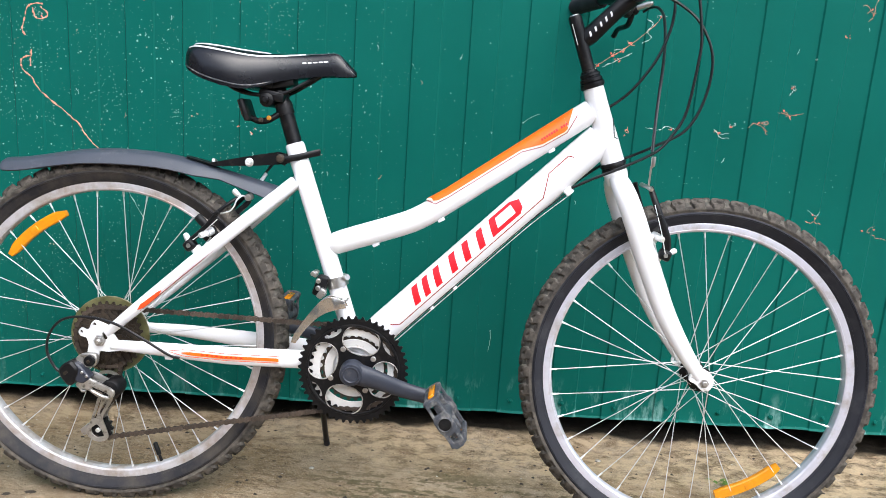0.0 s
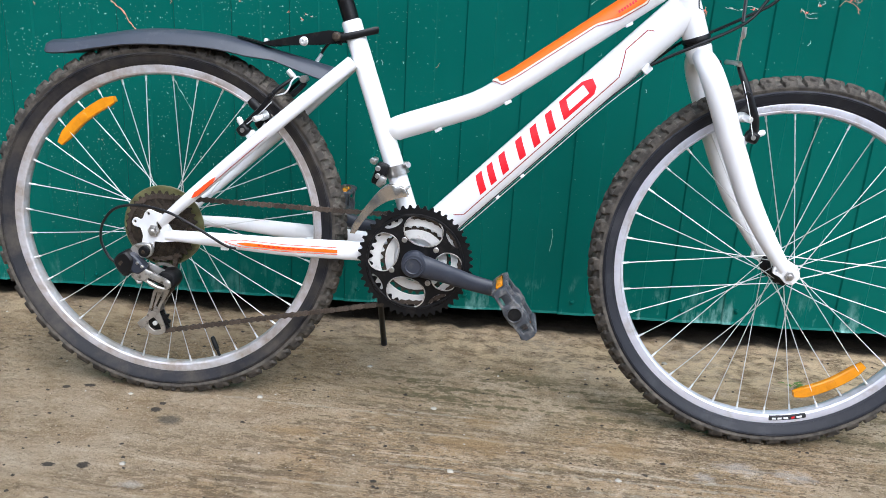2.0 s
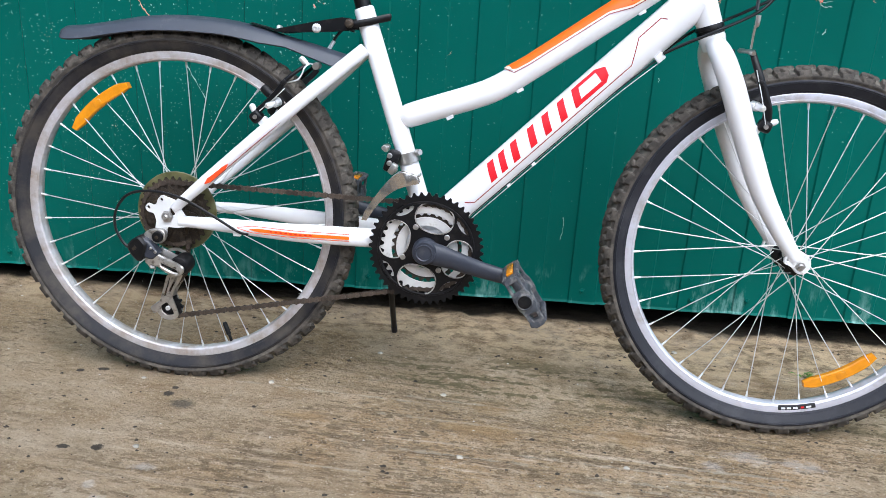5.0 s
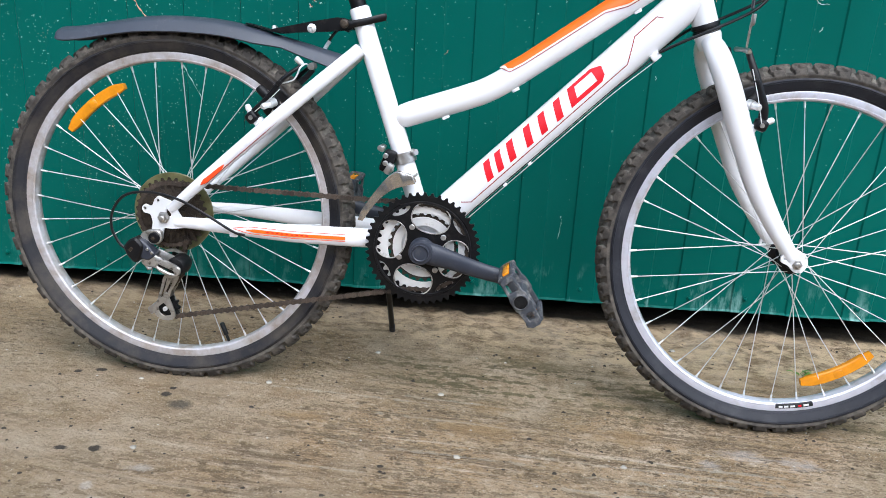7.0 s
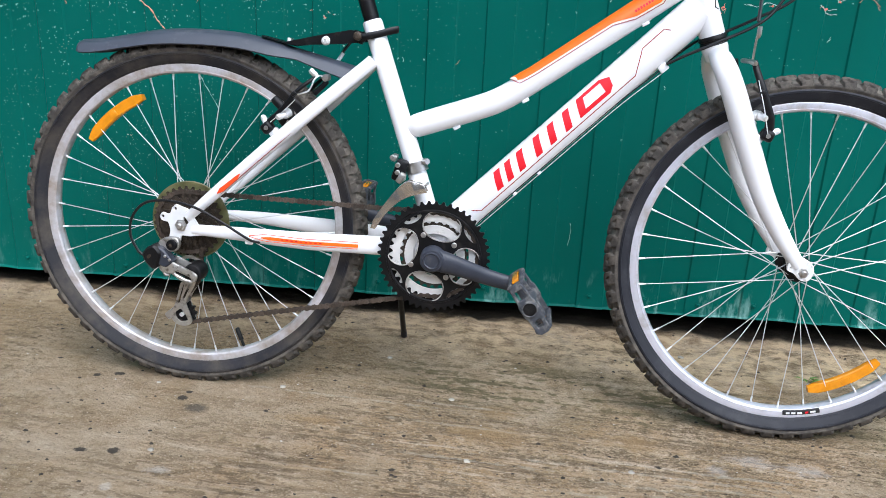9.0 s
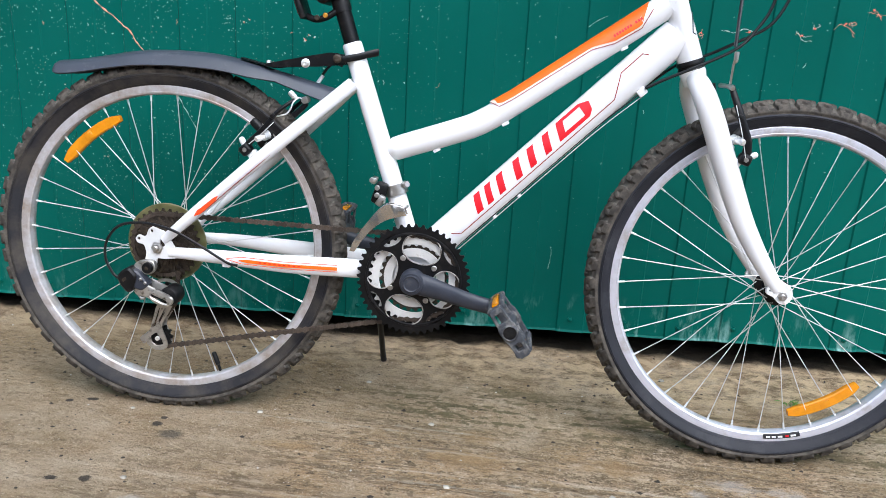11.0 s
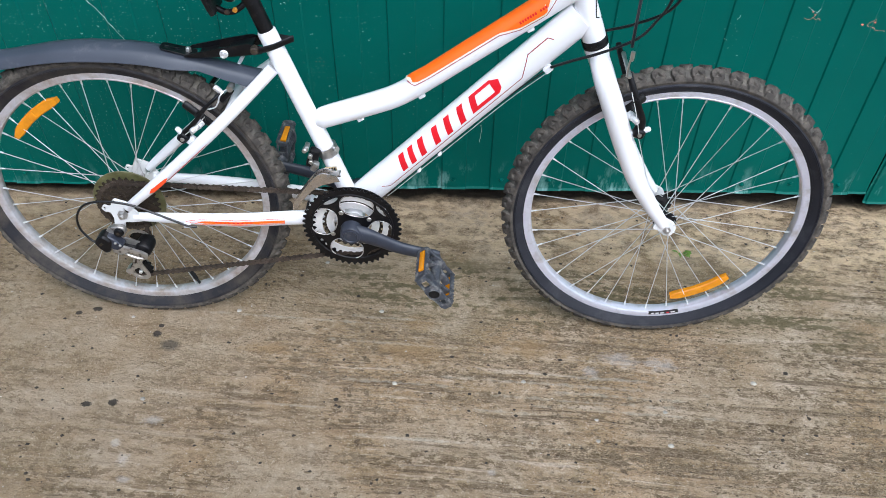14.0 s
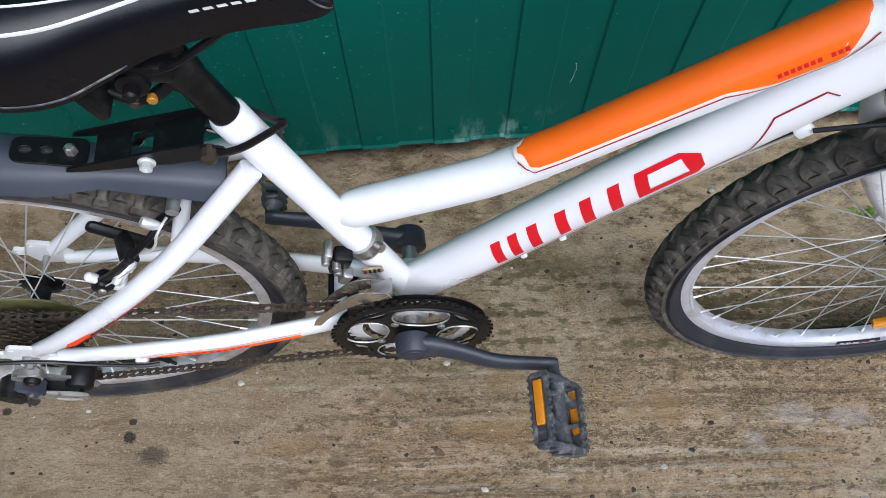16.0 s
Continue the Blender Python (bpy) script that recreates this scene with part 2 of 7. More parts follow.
    col = mix(n, l, math_node(n, l, "MULTIPLY", math_node(n, l, "MULTIPLY", scuff, low), east), col, (0.26, 0.45, 0.42))
    l.new(col, bsdf.inputs["Base Color"])
    l.new(ramp(n, l, big, [(0.3, (0.32,)), (0.7, (0.44,))]), bsdf.inputs["Roughness"])
    bsdf.inputs["Specular IOR Level"].default_value = 0.07
    bumped(n, l, bsdf, noise_node(n, l, vec, 160, 3.0), 0.08, 0.001)
    return m


SHEET = sheet_material()


PALE_MARKS = ((0.529, -0.147, 0.022, 0.016), (0.587, -0.111, 0.05, 0.020), (0.684, -0.114, 0.04, 0.018), (-0.386, -0.483, 0.016, 0.008), (-0.408, -0.440, 0.012, 0.016),
              (-0.434, -0.406, 0.009, 0.012), (-0.38, -0.35, 0.03, 0.012), (0.323, -0.407, 0.010, 0.009))


def concrete_material():
    """Broom-drawn, weathered concrete: beige crust, brown streaks along x, moss and earth in patches, oil spots; shade
    painted in past the gate and westwards.
    """
    m, n, l, bsdf = node_setup("weathered_concrete")
    vec = n.new("ShaderNodeTexCoord").outputs["Object"]
    big = noise_node(n, l, vec, 2.4, 5.0, 0.6)
    blot = noise_node(n, l, vec, 7.5, 7.0, 0.68, (0.75, 1.0, 1.0))
    warp = n.new("ShaderNodeTexNoise")
    warp.inputs["Scale"].default_value = 4.0
    warp.inputs["Detail"].default_value = 5.0
    l.new(vec, warp.inputs["Vector"])
    off = n.new("ShaderNodeVectorMath")
    off.operation = "MULTIPLY_ADD"
    off.inputs[1].default_value = (0.12, 0.030, 0.0)
    l.new(warp.outputs["Color"], off.inputs[0])
    l.new(vec, off.inputs[2])
    lines = noise_node(n, l, off.outputs[0], 15, 4.0, 0.6, (0.10, 1.5, 1.0))
    dash = noise_node(n, l, vec, 70, 6.0, 0.72, (0.7, 1.0, 1.0))
    sand = noise_node(n, l, vec, 420, 3.0, 0.8)
    grain = noise_node(n, l, vec, 130, 5.0, 0.78)
    where = noise_node(n, l, vec, 2.7, 4.0, 0.6)
    sep = n.new("ShaderNodeSeparateXYZ")
    l.new(vec, sep.inputs[0])
    col = ramp(n, l, blot, [(0.32, (0.200, 0.155, 0.092)), (0.50, (0.345, 0.297, 0.218)), (0.68, (0.470, 0.432, 0.355))])
    col = mix(n, l, ramp(n, l, big, [(0.46, (0.0,)), (0.60, (0.70,))]), col, (0.320, 0.235, 0.135))
    moss = noise_node(n, l, vec, 5.2, 7.0, 0.72)
    col = mix(n, l, ramp(n, l, moss, [(0.50, (0.0,)), (0.62, (0.55,))]), col, (0.165, 0.135, 0.068))
    col = mix(n, l, ramp(n, l, lines, [(0.60, (0.0,)), (0.70, (0.50,))]), col, (0.56, 0.52, 0.44))
    col = mix(n, l, ramp(n, l, lines, [(0.30, (0.50,)), (0.42, (0.0,))]), col, (0.185, 0.135, 0.078))
    rough_zone = ramp(n, l, where, [(0.42, (0.12,)), (0.56, (1.0,))])
    dark_dash = math_node(n, l, "MULTIPLY", ramp(n, l, dash, [(0.38, (1.0,)), (0.46, (0.0,))]), rough_zone)
    col = mix(n, l, dark_dash, col, (0.085, 0.066, 0.042))
    col = mix(n, l, math_node(n, l, "MULTIPLY", ramp(n, l, dash, [(0.56, (0.0,)), (0.68, (0.7,))]), rough_zone), col, (0.52, 0.48, 0.40))
    col = mix(n, l, ramp(n, l, grain, [(0.32, (0.60,)), (0.42, (0.0,))]), col, (0.130, 0.102, 0.066))
    col = mix(n, l, ramp(n, l, grain, [(0.57, (0.0,)), (0.69, (0.70,))]), col, (0.55, 0.51, 0.43))
    col = mix(n, l, ramp(n, l, sand, [(0.30, (0.35,)), (0.46, (0.0,))]), col, (0.14, 0.11, 0.07))
    pit = noise_node(n, l, vec, 38, 7.0, 0.75, (0.7, 1.0, 1.0))
    col = mix(n, l, ramp(n, l, pit, [(0.33, (0.60,)), (0.42, (0.0,))]), col, (0.125, 0.096, 0.058))
    col = mix(n, l, ramp(n, l, pit, [(0.57, (0.0,)), (0.68, (0.6,))]), col, (0.52, 0.47, 0.385))
    # rows of dark specks lodged in the grooves
    rows = noise_node(n, l, off.outputs[0], 32, 3.0, 0.6, (0.07, 1.1, 1.0))
    speck = noise_node(n, l, vec, 85, 4.0, 0.68, (0.55, 1.0, 1.0))
    south = math_node(n, l, "MULTIPLY", sep.outputs[1], -0.22)
    bed = ramp(n, l, math_node(n, l, "ADD", south, math_node(n, l, "ADD", math_node(n, l, "MULTIPLY", sep.outputs[0], 0.10), where)), [(0.44, (0.15,)), (0.58, (1.0,))])
    lodged = math_node(n, l, "MULTIPLY", math_node(n, l, "MULTIPLY", ramp(n, l, rows, [(0.47, (0.0,)), (0.55, (1.0,))]), bed), ramp(n, l, speck, [(0.49, (0.0,)), (0.54, (0.9,))]))
    col = mix(n, l, lodged, col, (0.105, 0.080, 0.045))
    # finer broom marks, dark in the grooves
    fine = noise_node(n, l, off.outputs[0], 60, 4.0, 0.6, (0.055, 1.35, 1.0))
    drawn = ramp(n, l, math_node(n, l, "ADD", math_node(n, l, "MULTIPLY", sep.outputs[0], 0.10), math_node(n, l, "ADD", south, where)), [(0.50, (0.08,)), (0.64, (1.0,))])
    col = mix(n, l, math_node(n, l, "MULTIPLY", ramp(n, l, fine, [(0.38, (0.85,)), (0.45, (0.0,))]), drawn), col, (0.090, 0.068, 0.042))
    col = mix(n, l, math_node(n, l, "MULTIPLY", ramp(n, l, fine, [(0.60, (0.0,)), (0.68, (0.50,))]), drawn), col, (0.56, 0.53, 0.46))
    fleck = noise_node(n, l, vec, 260, 4.0, 0.85)
    col = mix(n, l, ramp(n, l, fleck, [(0.34, (0.65,)), (0.42, (0.0,))]), col, (0.095, 0.075, 0.050))
    col = mix(n, l, ramp(n, l, fleck, [(0.58, (0.0,)), (0.67, (0.70,))]), col, (0.60, 0.57, 0.50))
    # pocks and moss crumbs: crisp dark flecks with pale chipped rims, in rows and clusters
    bare = noise_node(n, l, off.outputs[0], 3.4, 4.0, 0.62, (0.55, 1.2, 1.0))
    reach = math_node(n, l, "ADD", bare, math_node(n, l, "ADD", math_node(n, l, "MULTIPLY", sep.outputs[0], 0.10), math_node(n, l, "MULTIPLY", sep.outputs[1], -0.06)))
    cluster = ramp(n, l, reach, [(0.44, (0.10,)), (0.58, (1.0,))])
    for scale, low, high, amount, stretch in ((150.0, 0.595, 0.625, 0.85, (0.55, 1.0, 1.0)), (75.0, 0.610, 0.640, 0.80, (0.50, 1.0, 1.0)), (300.0, 0.600, 0.640, 0.70, (0.7, 1.0, 1.0))):
        fleck_at = noise_node(n, l, vec, scale, 3.0, 0.65, stretch)
        lane = math_node(n, l, "ADD", fleck_at, math_node(n, l, "MULTIPLY", math_node(n, l, "SUBTRACT", rows, 0.5), 0.22))
        col = mix(n, l, math_node(n, l, "MULTIPLY", ramp(n, l, lane, [(low - 0.05, (0.0,)), (low, (amount * 0.6,))]), cluster), col, (0.46, 0.41, 0.31))
        col = mix(n, l, math_node(n, l, "MULTIPLY", ramp(n, l, lane, [(low - 0.012, (0.0,)), (high - 0.012, (amount,))]), cluster), col, (0.075, 0.056, 0.030))
    # broken crust and earth along the foot of the gate
    crust = noise_node(n, l, vec, 26, 7.0, 0.72, (0.7, 1.2, 1.0))
    foot = ramp(n, l, math_node(n, l, "ADD", sep.outputs[1], math_node(n, l, "MULTIPLY", math_node(n, l, "SUBTRACT", blot, 0.5), 0.30)), [(0.13, (0.0,)), (0.24, (1.0,))])
    col = mix(n, l, math_node(n, l, "MULTIPLY", foot, ramp(n, l, crust, [(0.36, (0.60,)), (0.45, (0.0,))])), col, (0.105, 0.078, 0.042))
    col = mix(n, l, math_node(n, l, "MULTIPLY", foot, ramp(n, l, crust, [(0.46, (0.0,)), (0.56, (0.85,))])), col, (0.50, 0.43, 0.30))
    # darker towards the west, in blots: the dimmer light there, put into the colour
    west_shade = ramp(n, l, math_node(n, l, "ADD", math_node(n, l, "MULTIPLY", sep.outputs[0], -0.30), blot), [(0.42, (0.0,)), (0.72, (0.36,))])
    col = mix(n, l, west_shade, col, (0.190, 0.158, 0.108))
    tint = n.new("ShaderNodeVectorMath")
    tint.operation = "MULTIPLY"
    tint.inputs[1].default_value = (1.265, 1.130, 1.015)
    l.new(col, tint.inputs[0])
    col = tint.outputs[0]
    # shade behind the gate painted into the floor as near-black, past the gate line
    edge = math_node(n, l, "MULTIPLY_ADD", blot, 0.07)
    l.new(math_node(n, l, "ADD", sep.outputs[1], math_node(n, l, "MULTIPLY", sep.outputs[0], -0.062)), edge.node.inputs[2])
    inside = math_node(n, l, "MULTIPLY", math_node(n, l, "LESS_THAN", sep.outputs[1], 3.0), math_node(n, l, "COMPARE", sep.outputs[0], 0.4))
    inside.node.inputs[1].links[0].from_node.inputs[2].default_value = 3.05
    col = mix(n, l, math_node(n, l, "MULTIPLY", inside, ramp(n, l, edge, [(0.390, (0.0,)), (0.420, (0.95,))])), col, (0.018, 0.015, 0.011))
    # marks with a shape of their own: oil drips, moss, rust, lime and hair-fine ridges of cement
    def marks(items, wobble, k, inner, outer, strength):
        total = None
        for x, y, rx, ry in items:
            d = n.new("ShaderNodeVectorMath")
            d.operation = "SUBTRACT"
            d.inputs[1].default_value = (x, y, 0.0)
            l.new(vec, d.inputs[0])
            e = n.new("ShaderNodeVectorMath")
            e.operation = "MULTIPLY"
            e.inputs[1].default_value = (1 / rx, 1 / ry, 0.0)
            l.new(d.outputs[0], e.inputs[0])
            f = n.new("ShaderNodeVectorMath")
            f.operation = "LENGTH"
            l.new(e.outputs[0], f.inputs[0])
            far = math_node(n, l, "ADD", f.outputs["Value"], math_node(n, l, "MULTIPLY", math_node(n, l, "SUBTRACT", wobble, 0.5), k))
            one = ramp(n, l, math_node(n, l, "MULTIPLY", far, 0.5), [(inner / 2, (strength,)), (outer / 2, (0.0,))])
            total = one if total is None else math_node(n, l, "MAXIMUM", total, one)
        return total

    moss_at = marks(((0.17, 0.06, 0.34, 0.12), (1.00, 0.07, 0.22, 0.13), (0.52, 0.08, 0.20, 0.08)), blot, 2.2, 0.45, 1.15, 0.85)
    moss_grain = ramp(n, l, math_node(n, l, "ADD", math_node(n, l, "MULTIPLY", rows, 0.55), math_node(n, l, "MULTIPLY", speck, 0.45)), [(0.485, (0.0,)), (0.535, (1.0,))])
    col = mix(n, l, math_node(n, l, "MULTIPLY", moss_at, moss_grain), col, (0.135, 0.112, 0.055))
    rust_at = marks(((0.39, -0.095, 0.08, 0.026), (0.14, -0.125, 0.085, 0.030), (0.14, -0.046, 0.05, 0.018), (-0.19, -0.149, 0.05, 0.018), (-0.05, -0.52, 0.06, 0.03)), pit, 5.0, 0.2, 1.3, 0.6)
    col = mix(n, l, rust_at, col, (0.36, 0.235, 0.11))
    col = mix(n, l, marks(PALE_MARKS, pit, 4.0, 0.35, 1.1, 0.42), col, (0.58, 0.54, 0.50))
    ridge_at = marks(((-0.15, -0.055, 0.26, 0.0035), (-0.10, -0.287, 0.10, 0.0030), (0.33, -0.265, 0.08, 0.0035), (0.62, -0.245, 0.15, 0.0030), (0.16, -0.345, 0.12, 0.0035), (0.09, -0.036, 0.09, 0.0035), (0.45, -0.187, 0.26, 0.0045), (0.55, -0.163, 0.16, 0.0035),
                      (0.06, -0.108, 0.10, 0.0040), (0.09, -0.212, 0.14, 0.0040), (0.60, -0.207, 0.16, 0.0040), (0.48, -0.226, 0.20, 0.0040)),
                     pit, 7.0, 0.2, 1.2, 0.42)
    col = mix(n, l, ridge_at, col, (0.54, 0.49, 0.39))
    oil_at = marks(((-0.443, -0.128, 0.010, 0.009), (-0.440, -0.104, 0.007, 0.005), (-0.475, -0.314, 0.010, 0.009), (-0.530, -0.322, 0.011, 0.007), (-0.602, -0.070, 0.012, 0.007), (-0.640, -0.085, 0.008, 0.006), (-0.560, -0.028, 0.009, 0.005)),
                   grain, 1.9, 0.80, 1.12, 0.95)
    smear_at = marks(((-0.404, -0.156, 0.024, 0.017),), grain, 1.2, 0.55, 1.2, 0.80)
    col = mix(n, l, smear_at, col, (0.085, 0.074, 0.056))
    col = mix(n, l, oil_at, col, (0.050, 0.042, 0.034))
    l.new(col, bsdf.inputs["Base Color"])
    bsdf.inputs["Roughness"].default_value = 0.9
    bsdf.inputs["Specular IOR Level"].default_value = 0.25
    h = math_node(n, l, "ADD", math_node(n, l, "MULTIPLY", lines, 0.45), math_node(n, l, "ADD", math_node(n, l, "MULTIPLY", dash, 1.2), math_node(n, l, "ADD", math_node(n, l, "ADD", math_node(n, l, "MULTIPLY", grain, 0.9), math_node(n, l, "MULTIPLY", pit, 2.4)), math_node(n, l, "MULTIPLY", fine, 0.35))))
    bumped(n, l, bsdf, h, 1.0, 0.0065)
    return m


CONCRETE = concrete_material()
# grey of the two unseen walls added to block skylight
SCREEN_GREY = surface("grey_screen", (0.20, 0.19, 0.17), 0.9, var=0.2, scale=2, fine=50, bump=0.3)
# near-black, for the unseen box that blocks light behind the gate
SCREEN_DARK = surface("dark_screen", (0.06, 0.055, 0.05), 0.9, var=0.15, scale=3, fine=60, bump=0.3)
DRIP = surface("peach_sealant", (0.74, 0.30, 0.20), 0.55, var=0.15, scale=60, bump=0.1, dirt=(0.60, 0.46, 0.36), dirt_from=0.6, dirt_to=0.8, dirt_scale=30)
CORAL = surface("coral_sealant", (0.72, 0.16, 0.11), 0.55, var=0.2, scale=120, bump=0.1)
PALE_DRIP = surface("pale_paint_drip", (0.40, 0.52, 0.46), 0.55, var=0.15, scale=60, bump=0.1)
PEBBLE = surface("pale_pebble", (0.44, 0.41, 0.35), 0.8, var=0.2, scale=90, bump=0.4, random_by_piece=0.5)
CRUMB = surface("dark_earth_crumb", (0.045, 0.035, 0.025), 0.9, var=0.3, scale=150, bump=0.6)
LEAF = surface("young_weed_leaf", (0.12, 0.22, 0.03), 0.5, var=0.25, scale=100, bump=0.1)

# ---------------------------------------------------------------- mesh helpers
def link_mesh(name, bm, material, smooth=38):
    bmesh.ops.recalc_face_normals(bm, faces=bm.faces)
    me = bpy.data.meshes.new(name)
    bm.to_mesh(me)
    bm.free()
    me.materials.append(material)
    if smooth:
        me.polygons.foreach_set("use_smooth", [True] * len(me.polygons))
        me.set_sharp_from_angle(angle=radians(smooth))
    return me


def part(name, bm, material, parent, label="", m=None, smooth=38):
    """One mesh object under a thing or a part."""
    ob = new(name, bm if isinstance(bm, bpy.types.Mesh) else link_mesh(name, bm, material, smooth))
    ob.parent = parent
    if m is not None:
        ob.matrix_basis = m
    return tagged(ob, label)


def thing(name, bm, material, label, category, group="", kind="", smooth=38):
    ob = new(name, bm if isinstance(bm, bpy.types.Mesh) else link_mesh(name, bm, material, smooth))
    return tagged(ob, label, category, group, kind)


def glide(pts, per=6):
    """A smooth line through the points."""
    p = [Vector(q) for q in pts]
    p = [2 * p[0] - p[1]] + p + [2 * p[-1] - p[-2]]
    out = []
    for i in range(1, len(p) - 2):
        a, b, c, d = p[i - 1 : i + 3]
        for k in range(per):
            t = k / per
            out.append(0.5 * (2 * b + (c - a) * t + (2 * a - 5 * b + 4 * c - d) * t * t + (3 * b - a - 3 * c + d) * t ** 3))
    return out + [p[-2]]


def spread_values(values, count):
    return [float(v) for v in np.interp(np.linspace(0, len(values) - 1, count), range(len(values)), values)]


def sweep(bm, pts, a, b=None, segs=14, ref=(0, 1, 0), caps=True):
    """A tube along pts. a: half height in the plane across ref, b: half width along ref; numbers or lists."""
    pts = [Vector(p) for p in pts]
    a = spread_values(a, len(pts)) if isinstance(a, (list, tuple)) else [a] * len(pts)
    b = a if b is None else spread_values(b, len(pts)) if isinstance(b, (list, tuple)) else [b] * len(pts)
    rings = []
    for i, p in enumerate(pts):
        t = (pts[min(i + 1, len(pts) - 1)] - pts[max(i - 1, 0)]).normalized()
        side = Vector(ref)
        side = (side - t * side.dot(t)).normalized()
        up = side.cross(t)
        rings.append([bm.verts.new(p + up * (a[i] * math.cos(w)) + side * (b[i] * math.sin(w))) for w in np.linspace(0, 2 * math.pi, segs, endpoint=False)])
    for r, s in zip(rings, rings[1:]):
        for k in range(segs):
            bm.faces.new((r[k], r[(k + 1) % segs], s[(k + 1) % segs], s[k]))
    if caps:
        bm.faces.new(rings[0])
        bm.faces.new(rings[-1])
    return bm


def tube(pts, a, b=None, segs=14, ref=(0, 1, 0), caps=True):
    return sweep(bmesh.new(), pts, a, b, segs, ref, caps)


def turn(bm, profile, segs=32, at=(0, 0, 0), closed=False):
    """A body turned about the y axis. profile: (radius, y) pairs."""
    at, rings = Vector(at), []
    for r, y in profile:
        rings.append([bm.verts.new(at + Vector((r * math.cos(w), y, r * math.sin(w)))) for w in np.linspace(0, 2 * math.pi, segs, endpoint=False)])
    pairs = list(zip(rings, rings[1:])) + ([(rings[-1], rings[0])] if closed else [])
    for r, s in pairs:
        for k in range(segs):
            bm.faces.new((r[k], r[(k + 1) % segs], s[(k + 1) % segs], s[k]))
    if not closed:
        bm.faces.new(rings[0])
        bm.faces.new(rings[-1])
    return bm


def disc(x, y0, y1, z, r, segs=16, soft=0.0008):
    soft = min(soft, r * 0.4, abs(y1 - y0) * 0.4)
    s = 1 if y1 > y0 else -1
    return turn(bmesh.new(), [(r - soft, y0), (r, y0 + s * soft), (r, y1 - s * soft), (r - soft, y1)], segs, (x, 0, z))


def box(bm, size, m=None, soft=0.0, segs=2):
    made = bmesh.ops.create_cube(bm, size=1.0, matrix=(m or Matrix()) @ Matrix.Diagonal((*size, 1)))
    if soft:
        edges = list({e for v in made["verts"] for e in v.link_edges})
        bmesh.ops.bevel(bm, geom=edges, offset=soft, segments=segs, affect="EDGES", profile=0.5)
    return bm


def plate(outer, holes=(), y0=0.0, y1=0.002, soft=0.0):
    """A flat plate with holes, outlined in x and z, from y0 to y1."""
    bm = bmesh.new()
    edges = []
    for loop in (outer, *holes):
        vs = [bm.verts.new((x, y0, z)) for x, z in loop]
        edges += [bm.edges.new((vs[i], vs[(i + 1) % len(vs)])) for i in range(len(vs))]
    bmesh.ops.triangle_fill(bm, use_beauty=True, use_dissolve=False, edges=edges)
    made = bmesh.ops.extrude_face_region(bm, geom=bm.faces[:])
    for g in made["geom"]:
        if isinstance(g, bmesh.types.BMVert):
            g.co.y = y1
    if soft:
        flat = [e for e in bm.edges if len(e.link_faces) == 2 and e.calc_face_angle(0) > 1.0]
        bmesh.ops.bevel(bm, geom=flat, offset=soft, segments=1, affect="EDGES")
    return bm


def rounded(pts, r, n=4):
    """The outline pts with its corners rounded."""
    out, k = [], len(pts)
    for i in range(k):
        p, a, b = Vector(pts[i]), Vector(pts[i - 1]), Vector(pts[(i + 1) % k])
        u, v = (a - p), (b - p)
        d = min(r, u.length * 0.45, v.length * 0.45)
        s, e = p + u.normalized() * d, p + v.normalized() * d
        out += [tuple(s * (1 - t) ** 2 + p * 2 * t * (1 - t) + e * t * t) for t in np.linspace(0, 1, n)]
    return out


def oval(cx, cz, a, b, angle=0.0, n=20, power=1.0):
    c, s, out = math.cos(angle), math.sin(angle), []
    for w in np.linspace(0, 2 * math.pi, n, endpoint=False):
        u, v = math.cos(w), math.sin(w)
        u, v = a * math.copysign(abs(u) ** power, u), b * math.copysign(abs(v) ** power, v)
        out.append((cx + u * c - v * s, cz + u * s + v * c))
    return out


# ---------------------------------------------------------------- setting: ground, gate, unseen box added behind it
def ground_height(x, y):
    near = max(0.0, 1 - max(0, abs(x - 0.2) - 1.5) / 0.6) * max(0.0, 1 - max(0, abs(y + 0.4) - 1.1) / 0.5)
    if near <= 0:
        return -0.003
    drawn = noise.noise((x * 2.2, y * 42 + 1.5 * noise.noise((x * 2, y * 2, 5)), 1.0)) * 0.0021 + noise.noise((x * 5, y * 85, 3.0)) * 0.0010
    lumps = noise.noise((x * 9, y * 9, 2.0)) * 0.0014 + noise.noise((x * 34, y * 34, 7.0)) * 0.0007
    rough = max(0.0, min(1.0, (y - 0.18) / 0.15))
    crust = (noise.noise((x * 14, y * 14, 4.0)) * 0.009 + noise.noise((x * 40, y * 40, 9.0)) * 0.005) * rough
    return (drawn + lumps + crust) * near - 0.003


def build_ground():
    xs = [-400, -60, -12, -4] + list(np.arange(-1.7, 2.101, 0.011)) + [4, 12, 60, 400]
    ys = [-400, -60, -12, -4] + list(np.arange(-1.5, 0.861, 0.0075)) + [2.6, 12, 60, 400]
    verts = [(x, y, ground_height(x, y)) for y in ys for x in xs]
    w = len(xs)
    faces = [(j * w + i, j * w + i + 1, (j + 1) * w + i + 1, (j + 1) * w + i) for j in range(len(ys) - 1) for i in range(w - 1)]
    me = bpy.data.meshes.new("ground")
    me.from_pydata(verts, [], faces)
    me.materials.append(CONCRETE)
    me.polygons.foreach_set("use_smooth", [True] * len(me.polygons))
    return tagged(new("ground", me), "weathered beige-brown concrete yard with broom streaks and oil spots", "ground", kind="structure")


build_ground()

PITCH, RIB = 0.1226, 0.281


def gate_line(x):
    """The gate stands a little askew to the yard."""
    return 0.352 + 0.062 * x


